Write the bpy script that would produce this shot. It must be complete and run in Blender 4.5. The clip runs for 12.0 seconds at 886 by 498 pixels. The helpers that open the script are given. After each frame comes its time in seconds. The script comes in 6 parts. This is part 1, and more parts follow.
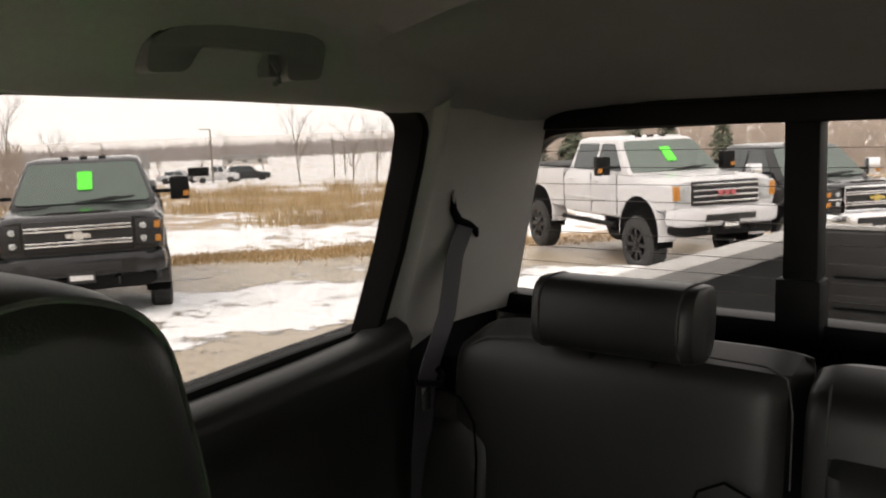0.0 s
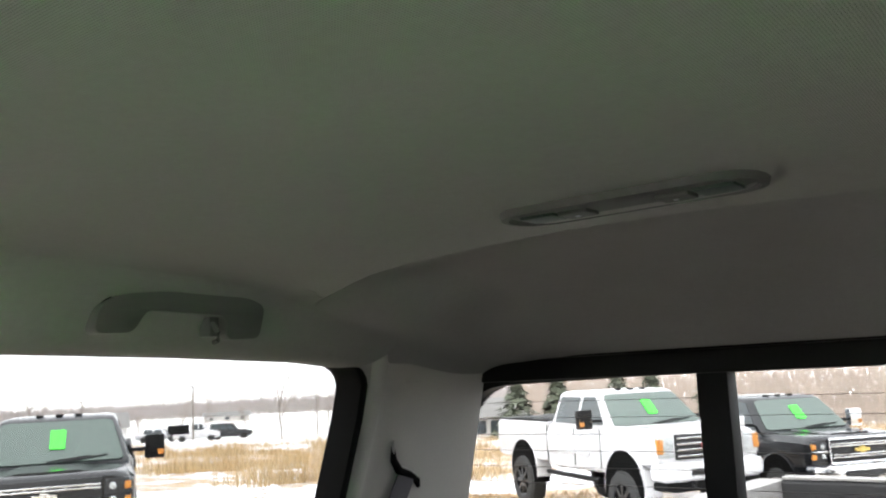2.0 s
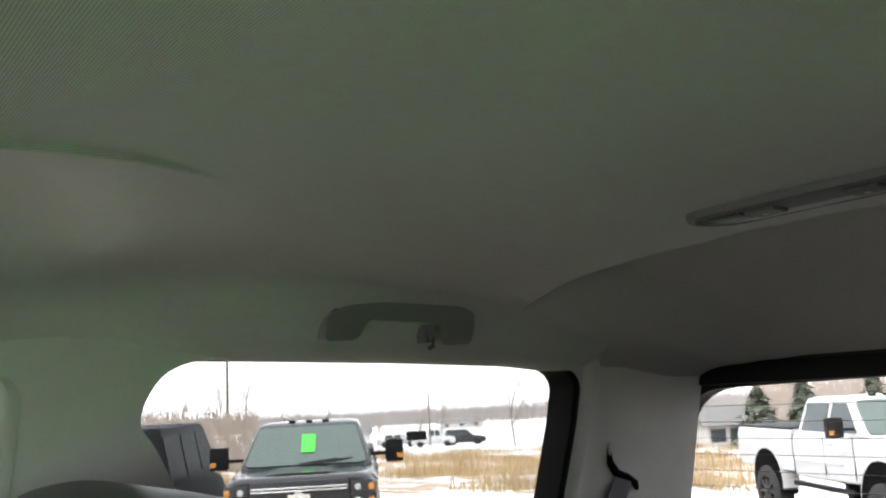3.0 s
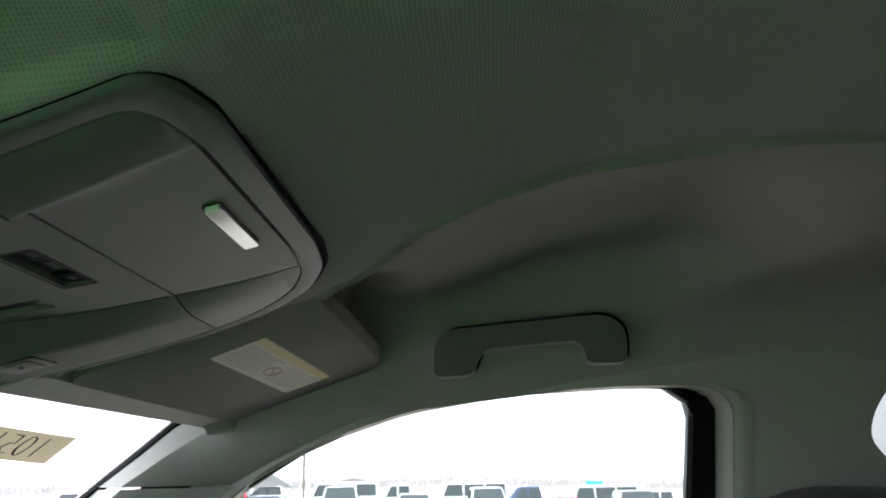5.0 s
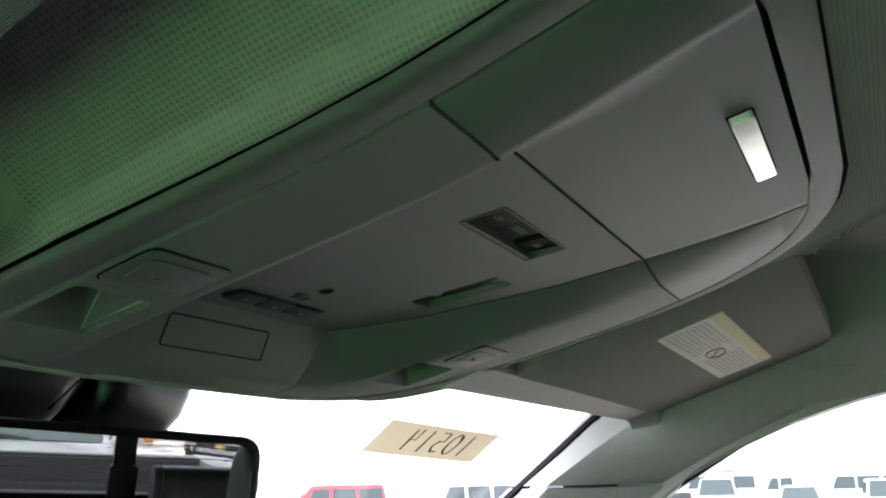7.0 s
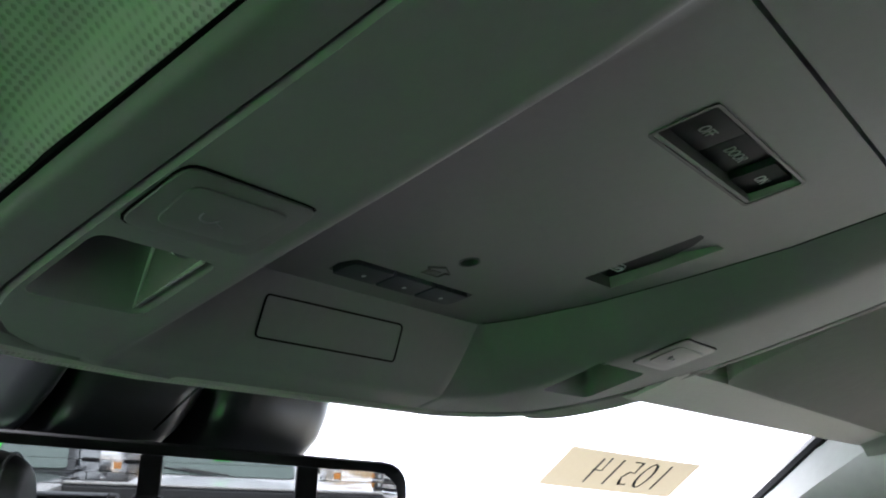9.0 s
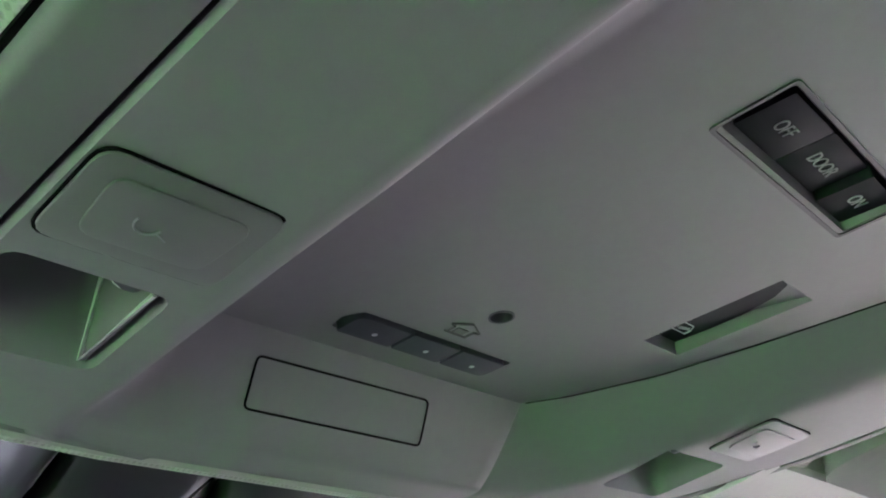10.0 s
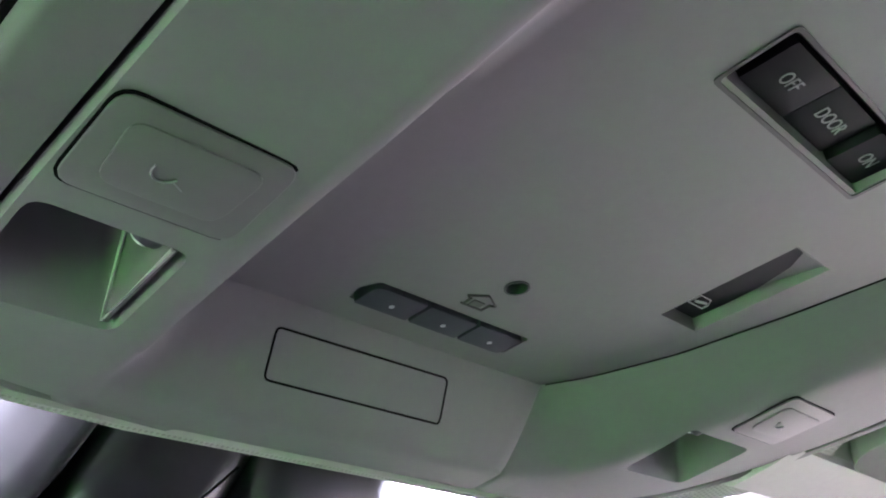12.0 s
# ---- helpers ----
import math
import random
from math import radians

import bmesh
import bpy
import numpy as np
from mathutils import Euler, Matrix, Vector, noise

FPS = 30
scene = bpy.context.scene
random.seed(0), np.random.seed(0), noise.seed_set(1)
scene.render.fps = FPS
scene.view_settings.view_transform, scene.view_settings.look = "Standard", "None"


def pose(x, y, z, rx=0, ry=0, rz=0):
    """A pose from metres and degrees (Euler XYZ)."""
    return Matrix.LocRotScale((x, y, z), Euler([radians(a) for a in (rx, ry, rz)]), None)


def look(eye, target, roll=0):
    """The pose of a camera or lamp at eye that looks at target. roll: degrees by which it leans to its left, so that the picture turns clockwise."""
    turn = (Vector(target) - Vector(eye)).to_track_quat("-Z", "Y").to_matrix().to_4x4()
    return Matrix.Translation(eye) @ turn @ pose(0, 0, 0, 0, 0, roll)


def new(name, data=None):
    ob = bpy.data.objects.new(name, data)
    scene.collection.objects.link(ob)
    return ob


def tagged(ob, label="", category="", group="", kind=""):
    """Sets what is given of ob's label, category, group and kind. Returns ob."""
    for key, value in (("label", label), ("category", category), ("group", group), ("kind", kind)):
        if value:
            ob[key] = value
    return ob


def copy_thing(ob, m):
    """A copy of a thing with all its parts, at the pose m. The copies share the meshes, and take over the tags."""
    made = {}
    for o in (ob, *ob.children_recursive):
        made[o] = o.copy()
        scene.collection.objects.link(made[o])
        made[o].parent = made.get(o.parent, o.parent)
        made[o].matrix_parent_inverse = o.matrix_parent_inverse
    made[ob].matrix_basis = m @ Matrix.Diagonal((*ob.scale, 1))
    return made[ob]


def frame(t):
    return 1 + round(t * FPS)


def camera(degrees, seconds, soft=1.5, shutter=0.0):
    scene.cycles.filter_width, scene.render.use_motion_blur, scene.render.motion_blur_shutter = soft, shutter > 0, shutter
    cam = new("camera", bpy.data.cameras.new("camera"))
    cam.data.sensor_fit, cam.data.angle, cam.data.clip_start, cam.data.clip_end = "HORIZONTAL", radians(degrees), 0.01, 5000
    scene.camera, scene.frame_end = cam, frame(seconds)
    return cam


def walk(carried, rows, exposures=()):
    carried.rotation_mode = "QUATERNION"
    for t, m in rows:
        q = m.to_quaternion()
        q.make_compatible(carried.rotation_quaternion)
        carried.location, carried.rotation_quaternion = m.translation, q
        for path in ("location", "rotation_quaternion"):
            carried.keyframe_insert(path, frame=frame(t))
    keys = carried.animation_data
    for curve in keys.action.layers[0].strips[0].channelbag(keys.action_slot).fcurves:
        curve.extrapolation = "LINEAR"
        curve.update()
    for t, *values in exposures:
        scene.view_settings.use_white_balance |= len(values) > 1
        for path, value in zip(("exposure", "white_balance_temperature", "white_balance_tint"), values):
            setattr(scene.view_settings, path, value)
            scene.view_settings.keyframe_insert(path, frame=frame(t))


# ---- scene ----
from mathutils.geometry import tessellate_polygon

cam = camera(53.5, 12.0, soft=2.0)

PATH = [
    (0, (-0.22, 0.085, 1.959), (1.02, -1.459, 1.682), -2.2),
    (0.5, (-0.249, 0.111, 1.966), (0.916, -1.515, 1.95), -2.2),
    (1, (-0.287, 0.127, 1.972), (0.865, -1.496, 2.168), -2.2),
    (1.5, (-0.319, 0.123, 1.966), (0.834, -1.488, 2.237), -2.3),
    (2, (-0.35, 0.118, 1.953), (0.844, -1.459, 2.248), -2.7),
    (2.5, (-0.385, 0.125, 1.947), (1.008, -1.277, 2.253), -2.5),
    (2.7, (-0.401, 0.129, 1.946), (1.055, -1.206, 2.261), -2.7),
    (4.3, (-0.413, 0.177, 1.911), (1.482, -0.227, 2.409), -1.6),
    (4.5, (-0.418, 0.194, 1.897), (1.495, -0.054, 2.421), -1.2),
    (4.7, (-0.414, 0.197, 1.902), (1.519, 0.099, 2.407), -1.2),
    (5, (-0.423, 0.21, 1.895), (1.509, 0.313, 2.4), -1.2),
    (5.5, (-0.423, 0.218, 1.895), (1.475, 0.588, 2.404), -1.3),
    (6, (-0.403, 0.246, 1.906), (1.439, 0.827, 2.425), -1.3),
    (6.5, (-0.364, 0.286, 1.913), (1.421, 1.027, 2.426), -1.5),
    (7, (-0.334, 0.306, 1.903), (1.405, 1.155, 2.41), -1.5),
    (7.1, (-0.328, 0.311, 1.902), (1.403, 1.173, 2.41), -1.9),
    (7.2, (-0.32, 0.312, 1.901), (1.401, 1.195, 2.413), -1.6),
    (8.9, (-0.246, 0.355, 1.903), (1.289, 1.498, 2.483), -1.4),
    (9, (-0.237, 0.358, 1.903), (1.275, 1.526, 2.494), -1.2),
    (9.5, (-0.194, 0.379, 1.903), (1.231, 1.587, 2.616), -1.1),
    (10, (-0.188, 0.382, 1.899), (1.156, 1.597, 2.745), -0.8),
    (10.5, (-0.182, 0.397, 1.883), (1.122, 1.616, 2.786), -0.7),
    (11, (-0.18, 0.388, 1.882), (1.12, 1.609, 2.788), -1.3),
    (11.5, (-0.179, 0.375, 1.885), (1.109, 1.61, 2.788), -1.2),
    (12, (-0.183, 0.382, 1.883), (1.099, 1.624, 2.786), -0.9),
]
walk(cam, [(t, look(eye, target, roll)) for t, eye, target, roll in PATH],
     exposures=[(0.0, 2.35, 7200, 21), (0.5, 2.15, 7150, 19), (1.0, 2.9, 6800, 16), (1.5, 3.3, 6350, 15), (2.7, 3.15, 6250, 15), (4.3, 2.65, 6000, 16), (5.0, 1.85, 6000, 16), (5.6, 1.9, 6050, 16), (6.3, 2.25, 6000, 20), (7.0, 2.45, 6000, 20), (8.8, 2.55, 5850, 19), (9.6, 3.65, 5750, 27), (10.2, 4.24, 5850, 40), (12.0, 4.35, 5850, 42)])

# ---- sky and sun ----
world = bpy.data.worlds.new("overcast_sky")
scene.world = world
world.use_nodes = True
wn, wl = world.node_tree.nodes, world.node_tree.links
sky = wn.new("ShaderNodeTexSky")
sky.sky_type, sky.sun_disc = "NISHITA", False
sky.sun_elevation, sky.sun_rotation = radians(49), radians(-6)
sky.air_density, sky.dust_density, sky.ozone_density = 1.0, 6.0, 1.0
cloud = wn.new("ShaderNodeMix")
cloud.data_type = "RGBA"
cloud.inputs["Factor"].default_value = 0.88
cloud.inputs["B"].default_value = (10.5, 10.7, 11.0, 1)
wl.new(sky.outputs["Color"], cloud.inputs["A"])
wl.new(cloud.outputs["Result"], wn["Background"].inputs["Color"])
wn["Background"].inputs["Strength"].default_value = 0.13
sun = new("sun", bpy.data.lights.new("sun", "SUN"))
sun.data.energy, sun.data.angle, sun.data.color = 1.2, radians(25), (1.0, 0.97, 0.92)
sun.matrix_world = look((0, 0, 24), (2, -20.5, 0))


# ---- materials ----
def material(name, color, rough=0.5, metal=0.0, spread=0.12, scale=12.0, bump=0.0, bump_scale=400.0, stain=0.0, spec=0.5):
    """A surface with tone variation at two scales and a fine relief, in metres."""
    m = bpy.data.materials.new(name)
    m.use_nodes = True
    n, l = m.node_tree.nodes, m.node_tree.links
    b = n["Principled BSDF"]
    b.inputs["Roughness"].default_value, b.inputs["Metallic"].default_value = rough, metal
    b.inputs["Specular IOR Level"].default_value = spec
    where = n.new("ShaderNodeTexCoord").outputs["Object"]
    big, small = n.new("ShaderNodeTexNoise"), n.new("ShaderNodeTexNoise")
    big.inputs["Scale"].default_value, small.inputs["Scale"].default_value = scale, scale * 23
    big.inputs["Detail"].default_value, small.inputs["Detail"].default_value = 4, 3
    l.new(where, big.inputs["Vector"]), l.new(where, small.inputs["Vector"])
    mixed = n.new("ShaderNodeMath")
    mixed.operation = "ADD"
    l.new(big.outputs["Fac"], mixed.inputs[0]), l.new(small.outputs["Fac"], mixed.inputs[1])
    ramp = n.new("ShaderNodeMapRange")
    ramp.inputs["From Min"].default_value, ramp.inputs["From Max"].default_value = 0.6, 1.4
    ramp.inputs["To Min"].default_value, ramp.inputs["To Max"].default_value = 1 - spread, 1 + spread
    l.new(mixed.outputs[0], ramp.inputs["Value"])
    tint = n.new("ShaderNodeVectorMath")
    tint.operation = "SCALE"
    tint.inputs[0].default_value = color
    l.new(ramp.outputs["Result"], tint.inputs["Scale"])
    l.new(tint.outputs["Vector"], b.inputs["Base Color"])
    if bump:
        grain, relief = n.new("ShaderNodeTexNoise"), n.new("ShaderNodeBump")
        grain.inputs["Scale"].default_value, grain.inputs["Detail"].default_value = bump_scale, 2
        l.new(where, grain.inputs["Vector"]), l.new(grain.outputs["Fac"], relief.inputs["Height"])
        relief.inputs["Strength"].default_value, relief.inputs["Distance"].default_value = bump, 0.3 / bump_scale
        l.new(relief.outputs["Normal"], b.inputs["Normal"])
    return m


def knit(name, color, pitch, depth=0.2, rough=0.95, relief_depth=0.0006):
    """Warp-knit fabric: a grid of tiny dimples with the given pitch in metres."""
    m = material(name, color, rough, spread=0.06, scale=5, spec=0.15)
    n, l = m.node_tree.nodes, m.node_tree.links
    b = n["Principled BSDF"]
    where = n.new("ShaderNodeTexCoord").outputs["Object"]
    cut = n.new("ShaderNodeSeparateXYZ")
    l.new(where, cut.inputs[0])
    waves = []
    for axes in ((0, 1), (1, 0)):
        total = n.new("ShaderNodeMath")
        total.operation = "ADD" if axes == (0, 1) else "SUBTRACT"
        l.new(cut.outputs[0], total.inputs[0]), l.new(cut.outputs[1], total.inputs[1])
        wave = n.new("ShaderNodeMath")
        wave.operation = "MULTIPLY"
        wave.inputs[1].default_value = 2 * math.pi / (pitch * 1.414)
        l.new(total.outputs[0], wave.inputs[0])
        sine = n.new("ShaderNodeMath")
        sine.operation = "SINE"
        l.new(wave.outputs[0], sine.inputs[0])
        waves.append(sine)
    dot = n.new("ShaderNodeMath")
    dot.operation = "MULTIPLY"
    l.new(waves[0].outputs[0], dot.inputs[0]), l.new(waves[1].outputs[0], dot.inputs[1])
    # the shade inside each dimple is put into the colour, by depth
    hole = n.new("ShaderNodeMapRange")
    hole.interpolation_type = "SMOOTHSTEP"
    hole.inputs["From Min"].default_value, hole.inputs["From Max"].default_value = -0.15, 0.8
    hole.inputs["To Min"].default_value, hole.inputs["To Max"].default_value = 1.0, 1.0 - depth
    # the dimples close up where the cloth is stretched over steep folds
    up, flat, kept = n.new("ShaderNodeSeparateXYZ"), n.new("ShaderNodeMath"), n.new("ShaderNodeMapRange")
    l.new(n.new("ShaderNodeNewGeometry").outputs["True Normal"], up.inputs[0])
    flat.operation = "ABSOLUTE"
    l.new(up.outputs[2], flat.inputs[0]), l.new(flat.outputs[0], kept.inputs["Value"])
    kept.inputs["From Min"].default_value, kept.inputs["From Max"].default_value = 0.55, 0.78
    shown = n.new("ShaderNodeMath")
    shown.operation = "MULTIPLY"
    l.new(dot.outputs[0], shown.inputs[0]), l.new(kept.outputs["Result"], shown.inputs[1])
    l.new(shown.outputs[0], hole.inputs["Value"])
    tone = b.inputs["Base Color"].links[0].from_socket
    both = n.new("ShaderNodeVectorMath")
    both.operation = "SCALE"
    l.new(tone, both.inputs[0]), l.new(hole.outputs["Result"], both.inputs["Scale"])
    l.new(both.outputs["Vector"], b.inputs["Base Color"])
    relief = n.new("ShaderNodeBump")
    relief.inputs["Strength"].default_value, relief.inputs["Distance"].default_value = 1.0, relief_depth
    height = n.new("ShaderNodeMath")
    height.operation = "DIVIDE"
    height.inputs[1].default_value = depth
    l.new(hole.outputs["Result"], height.inputs[0])
    l.new(height.outputs[0], relief.inputs["Height"])
    l.new(relief.outputs["Normal"], b.inputs["Normal"])
    return m


def pane_material(name, tint, gloss=1.0):
    m = bpy.data.materials.new(name)
    m.use_nodes = True
    n, l = m.node_tree.nodes, m.node_tree.links
    clear, shine, mix, facing = n.new("ShaderNodeBsdfTransparent"), n.new("ShaderNodeBsdfGlossy"), n.new("ShaderNodeMixShader"), n.new("ShaderNodeLayerWeight")
    steep, edge = n.new("ShaderNodeMath"), n.new("ShaderNodeMath")
    clear.inputs["Color"].default_value = (*tint, 1)
    shine.inputs["Roughness"].default_value = 0.02
    steep.operation, edge.operation = "POWER", "MULTIPLY_ADD"
    steep.inputs[1].default_value, edge.inputs[1].default_value, edge.inputs[2].default_value = 4.5, 0.55 * gloss, 0.025 * gloss
    l.new(facing.outputs["Facing"], steep.inputs[0]), l.new(steep.outputs[0], edge.inputs[0])
    l.new(edge.outputs[0], mix.inputs[0]), l.new(clear.outputs[0], mix.inputs[1]), l.new(shine.outputs[0], mix.inputs[2])
    l.new(mix.outputs[0], n["Material Output"].inputs["Surface"])
    return m


def paper_material(name, color, share=0.5):
    """Thin bright paper that lets some daylight through."""
    m = material(name, color, 0.8, spread=0.05)
    n, l = m.node_tree.nodes, m.node_tree.links
    through_light, mix = n.new("ShaderNodeBsdfTranslucent"), n.new("ShaderNodeMixShader")
    through_light.inputs["Color"].default_value = (*color, 1)
    mix.inputs[0].default_value = share
    l.new(n["Principled BSDF"].outputs[0], mix.inputs[1]), l.new(through_light.outputs[0], mix.inputs[2])
    l.new(mix.outputs[0], n["Material Output"].inputs["Surface"])
    return m


FABRIC = knit("headliner_knit", (0.305, 0.299, 0.288), 0.0025, depth=0.25, relief_depth=0.00022)
VISOR_CLOTH = knit("visor_knit", (0.21, 0.205, 0.198), 0.0012, depth=0.15, relief_depth=0.0002)
TRIM = material("grey_moulded_trim", (0.33, 0.327, 0.312), 0.6, bump=0.25, bump_scale=1500, spread=0.05)
PILLAR_TRIM = material("pale_pillar_trim", (0.37, 0.36, 0.335), 0.6, bump=0.25, bump_scale=1500, spread=0.05)
GREY_PLASTIC = material("console_plastic", (0.105, 0.106, 0.106), 0.52, bump=0.16, bump_scale=2500, spread=0.04, spec=0.22)
PANEL_PLASTIC = material("front_panel_plastic", (0.125, 0.126, 0.127), 0.55, bump=0.16, bump_scale=2500, spread=0.04, spec=0.26)
PALE_PLASTIC = material("lamp_button_plastic", (0.085, 0.087, 0.085), 0.5, bump=0.12, bump_scale=2500, spread=0.04, spec=0.4)
DARK_PLASTIC = material("dark_switch_plastic", (0.026, 0.029, 0.034), 0.5, bump=0.1, bump_scale=2000, spec=0.35)
BLACK_TRIM = material("black_trim_plastic", (0.0045, 0.0045, 0.0046), 0.55, spec=0.14, bump=0.2, bump_scale=900)
RUBBER = material("black_rubber_seal", (0.004, 0.004, 0.004), 0.7, spec=0.1, bump=0.2, bump_scale=700)
# near-black for joints and seams, and for shade painted into gaps and recesses
GROOVE = material("shadow_gap_black", (0.003, 0.003, 0.003), 0.9, spec=0.05)
LEATHER = material("black_leather", (0.0125, 0.0128, 0.0121), 0.42, spec=0.40, bump=0.40, bump_scale=420, spread=0.2)
STITCH = material("grey_thread", (0.045, 0.045, 0.043), 0.8)
WEBBING = material("belt_webbing", (0.045, 0.042, 0.05), 0.7, bump=0.5, bump_scale=900)
SILVER = material("satin_silver", (0.80, 0.80, 0.78), 0.28, metal=0.9, spread=0.04)
CHROME = material("chrome", (0.75, 0.76, 0.77), 0.12, metal=1.0, spread=0.03)
MIRROR = material("mirror_silver", (0.86, 0.88, 0.87), 0.01, metal=1.0, spread=0.0)
LENS = material("clear_lamp_lens", (0.70, 0.72, 0.70), 0.15, spread=0.02)
ICON = material("white_print", (0.34, 0.35, 0.37), 0.6)
SURROUND = material("dark_switch_surround", (0.022, 0.023, 0.024), 0.5, spec=0.3)
LENS_SOFT = material("frosted_lens", (0.34, 0.36, 0.34), 0.3, spread=0.03)
LETTER = material("grey_print", (0.17, 0.175, 0.19), 0.6)
ICON_FAINT = material("faint_print", (0.145, 0.145, 0.155), 0.6)
OPENER_BLUE = material("opener_button_plastic", (0.024, 0.028, 0.036), 0.5, bump=0.1, bump_scale=2000, spec=0.25)
KEY_BLACK = material("black_key_plastic", (0.009, 0.010, 0.012), 0.6, bump=0.1, bump_scale=2000, spec=0.07)
POD_BLACK = material("satin_black_cover", (0.010, 0.011, 0.013), 0.30, bump=0.1, bump_scale=1500, spec=0.5)
PULL = material("pale_pull", (0.80, 0.80, 0.80), 0.34, metal=0.7, spread=0.03)
ICON_DARK = material("dark_print", (0.05, 0.055, 0.05), 0.6)
GLASS_FRONT = pane_material("green_tinted_glass", (0.93, 0.965, 0.94))
GLASS_SIDE = pane_material("green_tinted_side_glass", (0.88, 0.92, 0.89))
GLASS_DEEP = pane_material("deep_tinted_rear_door_glass", (0.42, 0.427, 0.413))
GLASS_REAR = pane_material("rear_glass", (0.47, 0.477, 0.462))
HEATER = material("heater_wire", (0.03, 0.022, 0.018), 0.6)
TAG_GREEN = paper_material("fluorescent_green_card", (0.16, 0.97, 0.14), 0.85)
TAPE = paper_material("masking_tape", (0.36, 0.30, 0.20), 0.3)
INK = material("marker_ink", (0.02, 0.02, 0.02), 0.7)
LABEL_WHITE = material("label_paper", (0.50, 0.485, 0.455), 0.7, spread=0.03)
LABEL_YELLOW = material("label_yellow", (0.50, 0.43, 0.24), 0.7, spread=0.03)
LABEL_RED = material("label_red", (0.45, 0.28, 0.26), 0.7)
LABEL_GREY = material("label_print", (0.37, 0.36, 0.345), 0.7)
CARPET = material("dark_carpet", (0.02, 0.02, 0.021), 0.95, bump=0.8, bump_scale=300)


# ---- builders ----
def thing(name, label, category, at=(0, 0, 0), group="", kind=""):
    ob = new(name)
    ob.location = at
    return tagged(ob, label, category, group, kind)


def part(name, bm, mat, parent=None, label="", smooth=35):
    """Links a bmesh, given in world metres, as one mesh object under a thing or a part."""
    bmesh.ops.recalc_face_normals(bm, faces=bm.faces)
    if parent is not None:
        bmesh.ops.translate(bm, verts=bm.verts, vec=-base_of(parent))
    data = bpy.data.meshes.new(name)
    bm.to_mesh(data)
    bm.free()
    data.materials.append(mat)
    if smooth:
        data.shade_smooth()
        data.set_sharp_from_angle(angle=radians(smooth))
    ob = new(name, data)
    ob.parent = parent
    if label:
        tagged(ob, label)
    return ob


def base_of(ob):
    total = Vector(ob.location)
    while ob.parent is not None:
        ob = ob.parent
        total += Vector(ob.location)
    return total


def box(x0, x1, y0, y1, z0, z1, bevel=0.0, seg=2):
    bm = bmesh.new()
    bmesh.ops.create_cube(bm, size=1)
    for v in bm.verts:
        v.co = Vector(((x0 + x1) / 2 + v.co.x * (x1 - x0), (y0 + y1) / 2 + v.co.y * (y1 - y0), (z0 + z1) / 2 + v.co.z * (z1 - z0)))
    if bevel:
        bmesh.ops.bevel(bm, geom=bm.edges[:], offset=bevel, segments=seg, profile=0.6, affect="EDGES")
    return bm


def moved(bm, m):
    bmesh.ops.transform(bm, matrix=m, verts=bm.verts)
    return bm


def join(*many):
    out = bmesh.new()
    for bm in many:
        data = bpy.data.meshes.new("joined")
        bm.to_mesh(data)
        out.from_mesh(data)
        bpy.data.meshes.remove(data)
        bm.free()
    return out


def loft(rings, closed=True, caps=True):
    """Skins rings of equally many points."""
    bm = bmesh.new()
    rows = [[bm.verts.new(p) for p in ring] for ring in rings]
    n = len(rows[0])
    for a, b in zip(rows, rows[1:]):
        for i in range(n if closed else n - 1):
            j = (i + 1) % n
            bm.faces.new((a[i], a[j], b[j], b[i]))
    if caps and closed:
        bm.faces.new(rows[0][::-1]), bm.faces.new(rows[-1])
    return bm


def tube(points, radius, seg=8, flat=1.0, up=(0, 0, 1)):
    """A round or flattened rod along points."""
    pts = [Vector(p) for p in points]
    rings = []
    for i, p in enumerate(pts):
        d = (pts[min(i + 1, len(pts) - 1)] - pts[max(i - 1, 0)]).normalized()
        side = d.cross(Vector(up))
        side = side.normalized() if side.length > 1e-4 else d.orthogonal().normalized()
        top = side.cross(d).normalized()
        r = radius[i] if isinstance(radius, (list, tuple)) else radius
        rings.append([p + side * (r * math.cos(a)) + top * (r * flat * math.sin(a)) for a in [2 * math.pi * k / seg for k in range(seg)]])
    return loft(rings)


def rounded(points, radius, seg=5):
    """A closed polygon of (a, b) with its corners rounded; radius may be one for each corner."""
    out, n = [], len(points)
    for i in range(n):
        p, a, b = Vector(points[i]), Vector(points[i - 1]), Vector(points[(i + 1) % n])
        r = radius[i] if isinstance(radius, (list, tuple)) else radius
        if r <= 0:
            out.append(tuple(p))
            continue
        u, v = a - p, b - p
        r1 = min(r, 0.48 * u.length, 0.48 * v.length)
        s, e = p + u.normalized() * r1, p + v.normalized() * r1
        for k in range(seg + 1):
            t = k / seg
            q = s * (1 - t) ** 2 + p * (2 * t * (1 - t)) + e * t ** 2
            out.append((q.x, q.y))
    return out


def slab(outline, holes, place, thick, inset=0.0):
    """A plate with holes. place(a, b, k) gives the point at depth k (0 front, thick back)."""
    bm = bmesh.new()
    loops = [outline, *holes]
    vs = [bm.verts.new((a, b, 0)) for loop in loops for a, b in loop]
    for i, j, k in tessellate_polygon([[Vector((a, b, 0)) for a, b in loop] for loop in loops]):
        bm.faces.new((vs[i], vs[j], vs[k]))
    front = bm.faces[:]
    made = bmesh.ops.extrude_face_region(bm, geom=front)
    back = {v for v in made["geom"] if isinstance(v, bmesh.types.BMVert)}
    flat = [(v, v.co.x, v.co.y, thick if v in back else 0.0) for v in bm.verts]
    for v, a, b, k in flat:
        v.co = Vector(place(a, b, k))
    return bm


